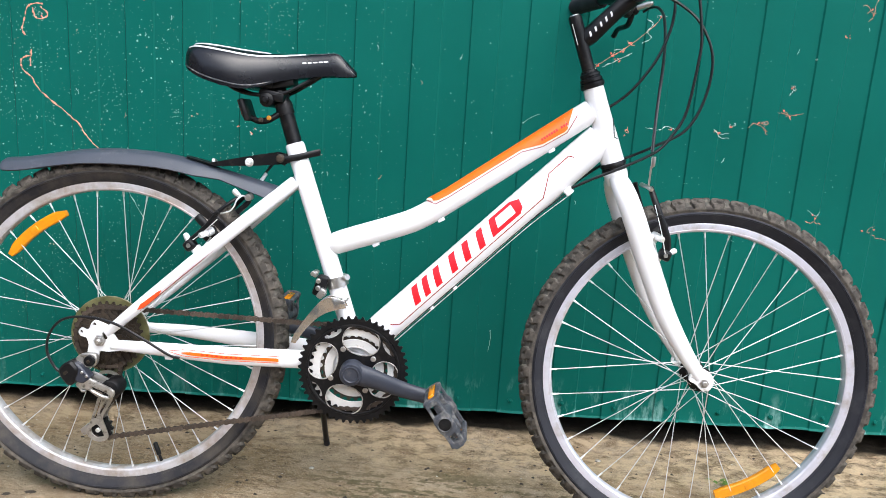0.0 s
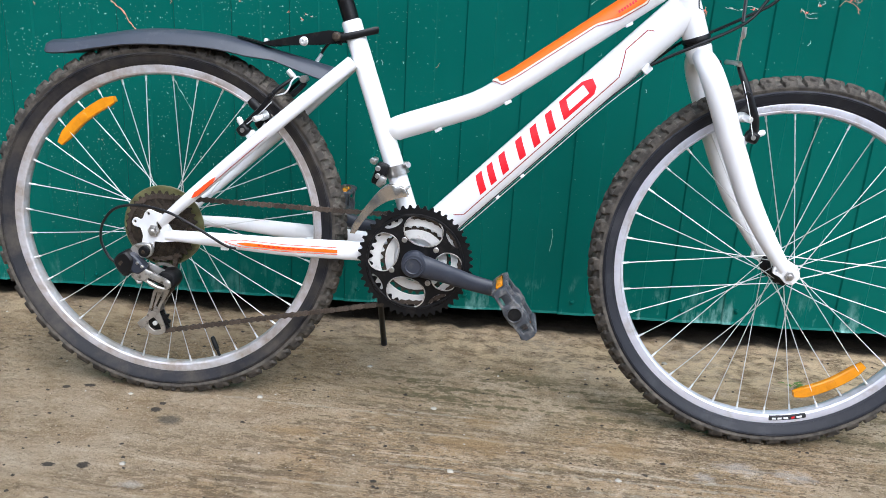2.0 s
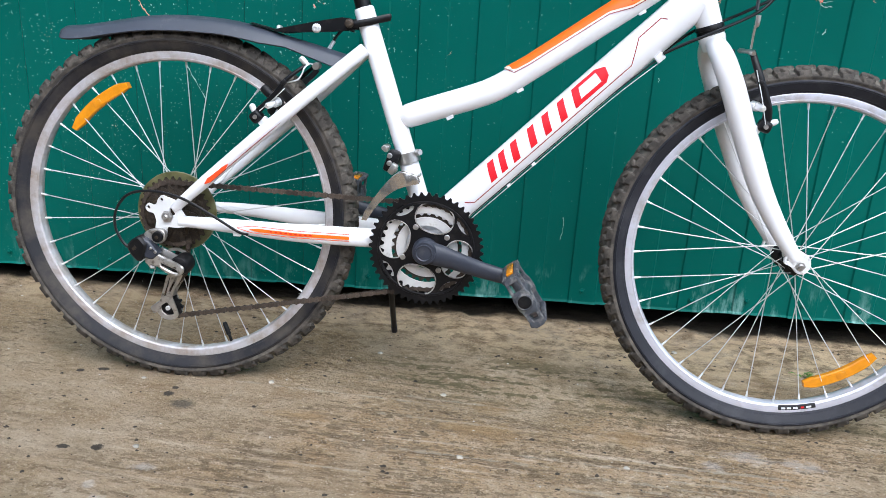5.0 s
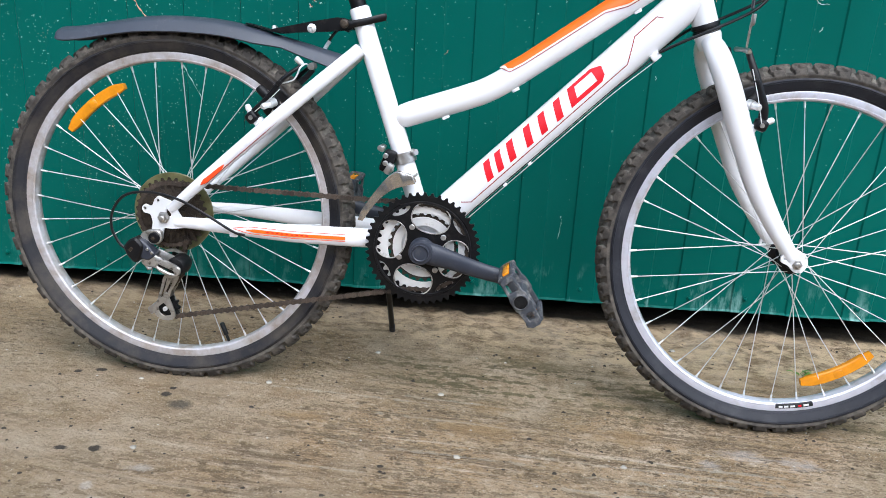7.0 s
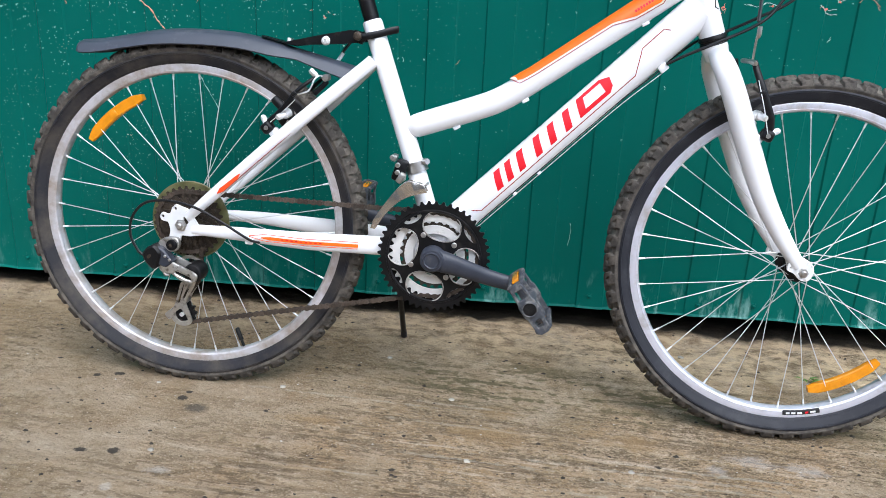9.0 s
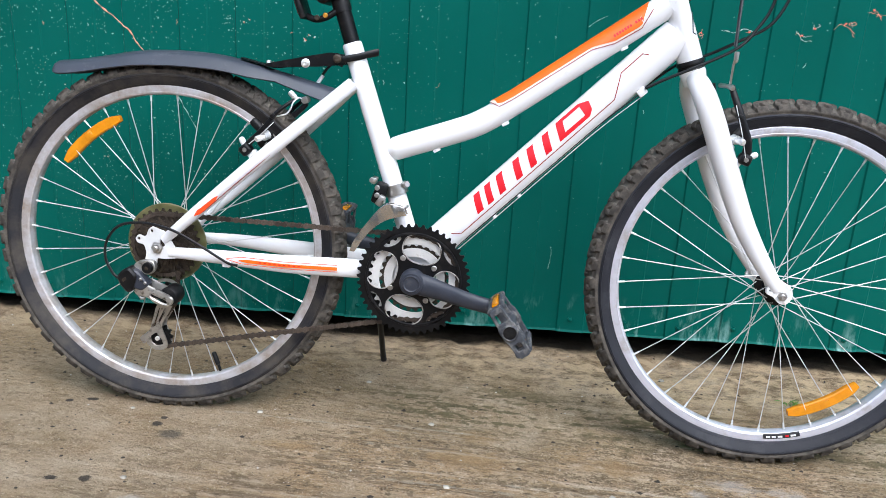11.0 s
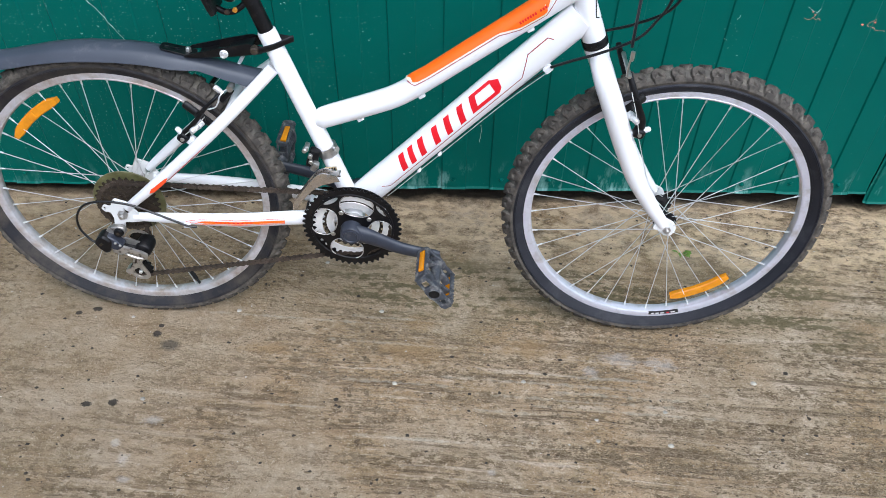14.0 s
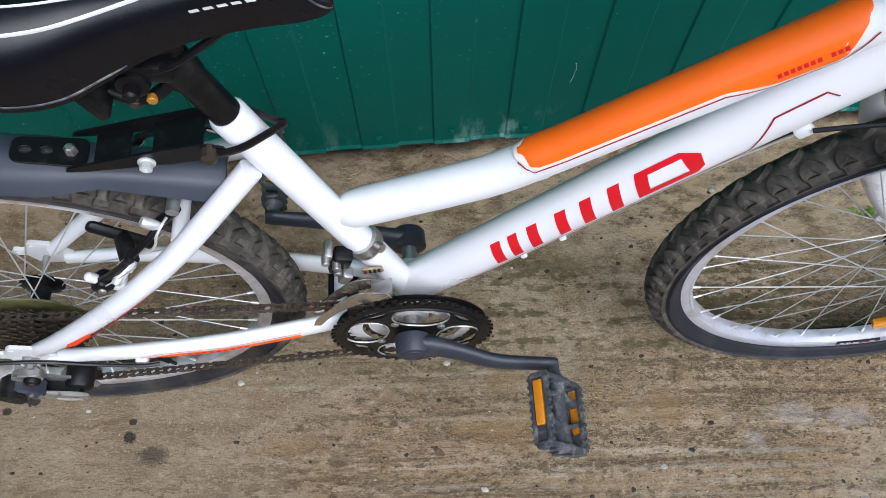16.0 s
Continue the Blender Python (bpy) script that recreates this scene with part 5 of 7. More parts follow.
for off in (0.0035, 0.0075):
    cable([(0.364 + off, -0.012, 0.640 - off), (0.295 + off, -0.010, 0.5770 - off), (0.195 + off, -0.010, 0.4755 - off), (0.095 + off, -0.010, 0.3740 - off), (0.070 + off, -0.008, 0.348 - off)],
          0.0013 if off < 0.005 else 0.0009, CABLE if off < 0.005 else BRIGHT, "gear cable under the down tube")


# ---- rim brakes
def build_brake(label, side, arm_line, block, tilt, cap, bolt, clip, spring, pad, pad_way, boss):
    """One arm of a rim brake in the side view; side -1 near, 1 far: strip arm on a pivot block, bolts, spring wire, pad."""
    def at(p, y):
        return Vector((p[0] - (0.006 if side > 0 else 0.0), side * y, p[1]))

    bow = spread_values([0.062, 0.066, 0.065, 0.052], len(arm_line))
    line = glide([at(p, y) for p, y in zip(arm_line, bow)], 5)
    arm = part("brake_arm", tube(line, [0.0080, 0.0068, 0.0060, 0.0050] if arm_line[0][0] > 0 else [0.0056, 0.0042, 0.0036, 0.0030], [0.0034, 0.0030, 0.0030, 0.0032], segs=10), BLACK_METAL, bike, label)
    bm = bmesh.new()
    box(bm, (0.021, 0.021, 0.019), Matrix.Translation(at(block, 0.060)) @ pose(0, 0, 0, 0, tilt, 0), 0.0055, 3)
    part("pivot_block", bm, BLACK_METAL, arm)
    part("pivot_screw", tube([at(block, 0.069), at(block, 0.0725)], [0.0045, 0.0036], segs=10, ref=(0, 0, 1)), STEEL, arm, "silver pivot screw")
    c = at(cap, 0.062)
    way = (c - at(block, 0.060)).normalized()
    part("pivot_cap", tube([c - way * 0.012, c - way * 0.001, c + way * 0.004, c + way * 0.006], [0.0046, 0.0054, 0.0046, 0.002], segs=12), WHITE_CAP, arm, "white end cap of the pivot")
    b0, b1 = at(bolt[0], 0.050), at(bolt[1], 0.072)
    part("pad_bolt", tube([b0, b0.lerp(b1, 0.45), b0.lerp(b1, 0.47), b1, b1 + (b1 - b0) * 0.08], [0.0078, 0.0078, 0.0056, 0.0054, 0.0040], segs=10, ref=(0, 0, 1)), BRIGHT, arm, "silver pad bolt")
    w0, w1 = at(spring[0], 0.070), at(spring[1], 0.071)
    part("spring", tube(glide([w0, w0.lerp(w1, 0.5) + Vector((0.0015, 0, 0)), w1], 4), 0.0008, segs=6), BRIGHT, arm, "bright spring wire")
    bm = bmesh.new()
    box(bm, (0.009, 0.010, 0.007), Matrix.Translation(at(clip, 0.066)) @ pose(0, 0, 0, 0, tilt, 0), 0.001)
    part("spring_clip", bm, BLACK_PLASTIC, arm)
    pd, wy = at(pad, 0.0215), Vector((pad_way[0], 0, pad_way[1])).normalized()
    part("brake_pad", tube([pd - wy * 0.034, pd - wy * 0.030, pd + wy * 0.030, pd + wy * 0.034], [0.006, 0.0082, 0.0082, 0.006], [0.004, 0.0058, 0.0058, 0.004], segs=10), BLACK_PLASTIC, arm, "black brake pad")
    part("pad_holder", tube([pd, at(bolt[0], 0.052)], [0.0085, 0.0095], segs=12, ref=(0, 0, 1)), BLACK_PLASTIC, arm)
    bm = bmesh.new()
    box(bm, (0.018, 0.013, 0.012), Matrix.Translation(at(boss, 0.058)) @ pose(0, 0, 0, 0, tilt, 0), 0.003)
    part("brake_boss", bm, WHITE, bike)
    return arm


for side in (-1, 1):
    build_brake("black front brake arm", side, [(0.5440, 0.5520), (0.5414, 0.5747), (0.5320, 0.5975), (0.5237, 0.6184), (0.5145, 0.6408), (0.5072, 0.6614)], (0.5420, 0.5455), 20, (0.5561, 0.5531),
                ((0.5215, 0.5770), (0.5327, 0.5733)), (0.5240, 0.6136), ((0.5140, 0.6322), (0.5423, 0.5417)), (0.5260, 0.5720), (0.70, 0.72), (0.5284, 0.5403))
    build_brake("black rear brake arm", side, [(-0.2960, 0.5060), (-0.2720, 0.5290), (-0.2540, 0.5500), (-0.2396, 0.5684), (-0.2230, 0.5830), (-0.2112, 0.5923)], (-0.2920, 0.5030), -42, (-0.2985, 0.5185),
                ((-0.2570, 0.5300), (-0.2700, 0.5230)), (-0.2440, 0.5640), ((-0.2845, 0.5135), (-0.2413, 0.5537)), (-0.2700, 0.5270), (0.72, -0.70), (-0.2803, 0.4949))
# link and noodle of the front brake
part("brake_link", tube([(0.5060, 0.020, 0.6605), (0.5060, 0.016, 0.6605), (0.5060, -0.030, 0.6600), (0.5065, -0.058, 0.6585), (0.5070, -0.064, 0.6570)], [0.0030, 0.0042, 0.0036, 0.0046, 0.0034], segs=10, ref=(0, 0, 1)), STEEL, bike, "silver brake link")
part("noodle", tube(glide([(0.5012, -0.081, 0.714), (0.5008, -0.081, 0.700), (0.4985, -0.080, 0.694), (0.4990, -0.074, 0.664)], 4), [0.0038, 0.0038, 0.0018, 0.0018], segs=10), STEEL, bike, "silver brake noodle")
part("brake_link", tube([(-0.2205, -0.050, 0.6050), (-0.2185, -0.050, 0.6030), (-0.2120, -0.050, 0.5965), (-0.2080, -0.049, 0.5925)], [0.0042, 0.0052, 0.0052, 0.0036], segs=10), BRIGHT, bike, "silver brake link")
part("noodle", tube(glide([(-0.2402, -0.060, 0.5627), (-0.2300, -0.061, 0.5655), (-0.2211, -0.061, 0.5695), (-0.2150, -0.060, 0.5790), (-0.2117, -0.058, 0.5885), (-0.2051, -0.050, 0.5954), (-0.2020, -0.042, 0.5945)], 5), 0.0014, segs=8), BRIGHT, bike, "bright brake wire")
part("brake_link", tube([(-0.1985, -0.036, 0.5915), (-0.1975, -0.020, 0.5920)], [0.0062, 0.0062], segs=12, ref=(0, 0, 1)), STEEL, bike, "silver wire clamp")
part("wire_clamp_arm", tube(glide([(-0.1965, -0.028, 0.5860), (-0.2060, -0.028, 0.5755), (-0.2190, -0.028, 0.5633)], 4), [0.0045, 0.0050, 0.0055], segs=10), BLACK_METAL, bike)
cable([(-0.203, 0.0, 0.602), (-0.190, 0.008, 0.615), (-0.176, 0.012, 0.640), (-0.160, 0.010, 0.656), (-0.143, 0.008, 0.652)], 0.0024)
part("ferrule", tube([(-0.188, 0.009, 0.618), (-0.178, 0.011, 0.634)], 0.0034, segs=10), WHITE_CAP, bike, "pale cable ferrule")


# ---- saddle, seat post, mudguard
SADDLE = ((-0.3195, 0.0220, 0.8400, 0.8230), (-0.3130, 0.0400, 0.8500, 0.8130), (-0.2970, 0.0540, 0.8560, 0.8025), (-0.2730, 0.0600, 0.8560, 0.7925), (-0.2400, 0.0600, 0.8530, 0.7850),
          (-0.2100, 0.0520, 0.8500, 0.7820), (-0.1800, 0.0390, 0.8480, 0.7885), (-0.1500, 0.0300, 0.8475, 0.7990), (-0.1200, 0.0240, 0.8485, 0.8060), (-0.0900, 0.0210, 0.8515, 0.8105),
          (-0.0620, 0.0202, 0.8550, 0.8140), (-0.0520, 0.0198, 0.8540, 0.8142), (-0.0440, 0.0190, 0.8480, 0.8146), (-0.0330, 0.0170, 0.8375, 0.8152), (-0.0240, 0.0135, 0.8290, 0.8160), (-0.0205, 0.0100, 0.8250, 0.8168))
SADDLE_TOP = glide([(x, w, top) for x, w, top, foot in SADDLE], 6)
SADDLE_FOOT = glide([(x, w, foot) for x, w, top, foot in SADDLE], 6)


def saddle_at(x):
    xs = [p.x for p in SADDLE_TOP]
    return [float(np.interp(x, xs, ys)) for ys in ([p.y for p in SADDLE_TOP], [p.z for p in SADDLE_TOP], [p.z for p in SADDLE_FOOT])]


def saddle_skin(x, ang, lift=0.0):
    """A point of the cover: ang 0 at the near skirt, 90 degrees on the top."""
    w, top, foot = saddle_at(x)
    c, s = math.cos(ang), math.sin(ang)
    groove = 0.004 * math.exp(-(c / 0.14) ** 2) * (1 if -0.30 < x < -0.08 else 0.3)
    y = -(w + lift) * math.copysign(abs(c) ** 0.62, c)
    return Vector((x, y, foot + (top + lift - foot) * max(0.0, s) ** 0.66 - groove))


def build_saddle():
    bm, rings = bmesh.new(), []
    for x in glide([(s[0], 0, 0) for s in SADDLE], 3):
        row = [bm.verts.new(saddle_skin(x.x, w)) for w in np.linspace(0, math.pi, 37)]
        w, top, foot = saddle_at(x.x)
        row += [bm.verts.new((x.x, w * k, foot - 0.002 + 0.010 * (1 - k * k))) for k in (0.86, 0.4, -0.4, -0.86)]
        rings.append(row)
    for a, b in zip(rings, rings[1:]):
        for k in range(len(a)):
            bm.faces.new((a[k], a[(k + 1) % len(a)], b[(k + 1) % len(a)], b[k]))
    bm.faces.new(rings[0])
    bm.faces.new(rings[-1])
    saddle = part("saddle", bm, VINYL, bike, "black vinyl saddle with white piping", smooth=60)

    def piping(x0, x1, a0, a1, r, name, material, label, bend=0.0):
        line = [saddle_skin(x0 + (x1 - x0) * t, a0 + (a1 - a0) * t + bend * max(0.0, t - 0.55) ** 2, 0.0002) for t in np.linspace(0, 1, 30)]
        part(name, tube(line, [r * 0.5] + [r] * 5 + [r * 0.6], [r * 0.5] * 7, segs=6), material, saddle, label)

    piping(-0.310, -0.110, radians(54), radians(50), 0.0019, "piping", WHITE_CAP, "white piping line", 2.2)
    piping(-0.304, -0.170, radians(74), radians(74), 0.0014, "piping", WHITE_CAP, "white piping line")
    piping(-0.310, -0.110, radians(126), radians(130), 0.0019, "piping", WHITE_CAP, "white piping line", -2.2)
    piping(-0.3185, -0.165, radians(2), radians(1), 0.0012, "edge_piping", PEDAL_GREY, "grey edge piping")
    piping(-0.050, -0.0208, radians(66), radians(8), 0.0011, "edge_piping", PEDAL_GREY, "grey nose edge")
    piping(-0.112, -0.050, radians(78), radians(66), 0.0008, "edge_piping", PEDAL_GREY, "grey seam line")
    for k in range(5):
        x = -0.114 + 0.0095 * k
        q = [saddle_skin(x + dx, radians(an), 0.0008) for dx, an in ((0.0014, 26), (0.0082, 26), (0.0066, 30), (0.0002, 30))]
        bm = bmesh.new()
        bm.faces.new([bm.verts.new(v) for v in q])
        part("lettering_bar", bm, PLAIN_RING, saddle, "white bar of the maker's mark")
    for y in (-0.022, 0.022):
        rail = glide([(-0.245, y * 1.5, 0.790), (-0.225, y * 1.1, 0.779), (-0.195, y, 0.774), (-0.150, y, 0.777), (-0.115, y * 0.8, 0.795), (-0.085, y * 0.5, 0.814)], 4)
        part("rail", tube(rail, 0.0034, segs=8), BLACK_METAL, saddle)
    bm = bmesh.new()
    box(bm, (0.10, 0.056, 0.012), Matrix.Translation((-0.213, 0, 0.7920)), 0.004)
    box(bm, (0.060, 0.044, 0.016), pose(-0.157, 0, 0.7950, 0, -14, 0), 0.004)
    part("saddle_base", bm, BLACK_PLASTIC, saddle)


build_saddle()
post = part("seat_post", tube([(-0.1225, 0, 0.681), (-0.1405, 0, 0.735), (-0.1425, 0, 0.741), (-0.1560, 0, 0.781), (-0.1580, 0, 0.787)], [0.0138, 0.0138, 0.0138, 0.0130, 0.0115], segs=22), BLACK_METAL, bike, "black seat post")
part("post_collar", tube([(-0.1432, 0, 0.7425), (-0.1475, 0, 0.7555), (-0.1500, 0, 0.763)], [0.0155, 0.0158, 0.0150], segs=22), BLACK_PLASTIC, post)
bm = bmesh.new()
box(bm, (0.046, 0.050, 0.018), pose(-0.166, 0, 0.774, 0, 8, 0), 0.004)
turn(bm, [(0.008, -0.030), (0.0120, -0.028), (0.0130, -0.024), (0.0130, 0.024), (0.0120, 0.028), (0.008, 0.030)], 22, (-0.1735, 0, 0.766))
clamp = part("seat_clamp", bm, BLACK_METAL, post, "black ribbed saddle clamp")
part("clamp_nut", turn(bmesh.new(), [(0.0040, -0.039), (0.0060, -0.037), (0.0064, -0.030), (0.0064, -0.027)], 16, (-0.1735, 0, 0.766)), BLACK_METAL, clamp, smooth=20)
bm = bmesh.new()
box(bm, (0.010, 0.058, 0.040), pose(-0.2135, 0, 0.7460, 0, -20, 0), 0.003)
tail = part("reflector", bm, BLACK_PLASTIC, post, "black rear reflector holder")
bm = bmesh.new()
box(bm, (0.004, 0.050, 0.032), pose(-0.2195, 0, 0.7480, 0, -20, 0), 0.002)
part("lens", bm, RED_LENS, tail, "dark red lens")
bm = bmesh.new()
sweep(bm, glide([(-0.206, -0.004, 0.733), (-0.190, -0.008, 0.7275), (-0.172, -0.010, 0.731), (-0.152, -0.006, 0.744)], 4), 0.0055, segs=10)
part("reflector_arm", bm, BLACK_PLASTIC, tail)
part("screw", disc(-0.1850, -0.018, -0.012, 0.7300, 0.0044, 10), COG, tail, "brown reflector screw")
part("screw", disc(-0.1705, -0.018, -0.012, 0.7345, 0.0044, 10), BRASS, tail, "amber reflector screw")


def build_mudguard():
    spine = glide([(-0.6590, 0, 0.6215), (-0.6565, 0, 0.6278), (-0.6500, 0, 0.6308), (-0.6380, 0, 0.6322), (-0.612, 0, 0.6352), (-0.562, 0, 0.6450), (-0.510, 0, 0.6550), (-0.458, 0, 0.6600), (-0.405, 0, 0.6605),
                   (-0.354, 0, 0.6575), (-0.300, 0, 0.6485), (-0.255, 0, 0.6370), (-0.210, 0, 0.6265), (-0.165, 0, 0.6155), (-0.146, 0, 0.6110)], 4)
    n = len(spine)
    wide = spread_values([0.016, 0.024, 0.0275, 0.029, 0.030, 0.031, 0.032, 0.032, 0.032, 0.032, 0.0315, 0.0235, 0.0250, 0.0265, 0.0265], n)
    drop = spread_values([0.005, 0.0150, 0.0200, 0.0215, 0.0215, 0.0215, 0.023, 0.0245, 0.0245, 0.024, 0.0235, 0.0165, 0.021, 0.024, 0.020], n)
    vs = np.linspace(-1, 1, 19)
    bm, layers = bmesh.new(), []
    for thick in (0.0, 0.0028):
        rows = []
        for p, w, h in zip(spine, wide, drop):
            rows.append([bm.verts.new((p.x, (w - thick) * math.copysign(abs(v) ** 0.9, v),
                                       p.z - thick - (h - thick * 0.3) * abs(v) ** 2.6 + 0.0008 * math.cos(v * 9))) for v in vs])
        layers.append(rows)
    for rows in layers:
        for a, b in zip(rows, rows[1:]):
            for i in range(len(vs) - 1):
                bm.faces.new((a[i], b[i], b[i + 1], a[i + 1]))
    up, low = layers
    for i in range(n - 1):
        for k in (0, -1):
            bm.faces.new((up[i][k], up[i + 1][k], low[i + 1][k], low[i][k]))
    for i in range(len(vs) - 1):
        for k in (0, -1):
            bm.faces.new((up[k][i], up[k][i + 1], low[k][i + 1], low[k][i]))
    guard = part("mudguard", bm, GREY_PLASTIC, bike, "slate grey plastic rear mudguard", smooth=45)
    # bracket: slotted foot, folded link, bolts
    foot = rounded([(-0.322, -0.013), (-0.258, -0.015), (-0.258, 0.015), (-0.322, 0.013)], 0.009, 5)
    bm = plate(foot, [oval(-0.310, 0.0, 0.0055, 0.0035, n=12), oval(-0.293, 0.0, 0.0055, 0.0035, n=12)], 0.0, 0.0022, 0.0004)
    lay = Matrix.Translation((0, 0, 0.6510)) @ pose(-0.29, 0, -0.0030, 0, 12.0, 0) @ pose(0.29, 0, 0) @ Matrix(((1, 0, 0, 0), (0, 0, -1, 0), (0, 1, 0, 0), (0, 0, 0, 1)))
    part("bracket", bm, BLACK_METAL, guard, "black slotted mudguard bracket", lay)
    part("bolt", tube([(-0.272, 0, 0.645), (-0.2715, 0, 0.6525), (-0.271, 0, 0.6545)], [0.0058, 0.0054, 0.0035], segs=6, ref=(0, 1, 0)), STEEL, guard, "silver bolt")
    for y in (-0.0185, 0.0185):
        side = [(-0.2760, 0.6440), (-0.2720, 0.6485), (-0.2065, 0.6640), (-0.1580, 0.6742), (-0.1320, 0.6690), (-0.1320, 0.6555), (-0.1860, 0.6485), (-0.2555, 0.6435)]
        part("bracket_arm", plate(rounded(side, 0.004, 3), [], y - 0.0012, y + 0.0012), BLACK_METAL, guard)
    for near, far in (((-0.252, 0.6450), (-0.219, 0.6515)), ((-0.197, 0.6575), (-0.150, 0.6700))):
        deck = [(near[0], -0.0175, near[1]), (far[0], -0.0175, far[1]), (far[0], 0.0175, far[1]), (near[0], 0.0175, near[1])]
        bm = bmesh.new()
        hi, lo = [bm.verts.new(v) for v in deck], [bm.verts.new((x, y, z - 0.003)) for x, y, z in deck]
        bm.faces.new(hi)
        bm.faces.new(lo)
        for i in range(4):
            bm.faces.new((hi[i], hi[(i + 1) % 4], lo[(i + 1) % 4], lo[i]))
        part("bracket_deck", bm, BLACK_METAL, guard)
    part("bolt", turn(bmesh.new(), [(0.0026, -0.0262), (0.0030, -0.0282), (0.0055, -0.0275), (0.0060, -0.0225), (0.0078, -0.0212), (0.0078, -0.0190)], 14, (-0.2020, 0, 0.6535)), BRIGHT, guard, "silver side bolt")
    part("bolt", turn(bmesh.new(), [(0.0042, -0.0300), (0.0072, -0.0285), (0.0080, -0.0210), (0.0072, -0.0160)], 12, (-0.1455, 0, 0.6645)), COG, guard, "grimy clamp bolt", smooth=20)
    # strap round the seat tube, with a loop in front
    loop = [(-0.150, -0.0215, 0.6610), (-0.130, -0.0215, 0.6650), (-0.114, -0.0190, 0.6690), (-0.097, -0.0125, 0.6740), (-0.084, -0.0070, 0.6780), (-0.079, -0.0040, 0.6788), (-0.086, -0.0010, 0.6770),
            (-0.104, 0.0110, 0.6730), (-0.120, 0.0190, 0.6700), (-0.148, 0.0190, 0.6660)]
    part("strap", tube(glide(loop, 5), 0.0016, 0.0058, segs=8, ref=(0.1, 0, 1)), BLACK_METAL, guard, "black steel strap round the seat tube")


build_mudguard()


# ---- drive: chainrings, cranks, pedals
def toothed(cx, cz, teeth, root, tip, phase=0.0):
    out = []
    for k in range(teeth):
        a = phase + 2 * math.pi * k / teeth
        w = 2 * math.pi / teeth
        for da, r in ((-0.5, root), (-0.30, root + (tip - root) * 0.25), (-0.12, tip), (0.12, tip), (0.30, root + (tip - root) * 0.25)):
            out.append((cx + r * math.cos(a + da * w), cz + r * math.sin(a + da * w)))
    return out


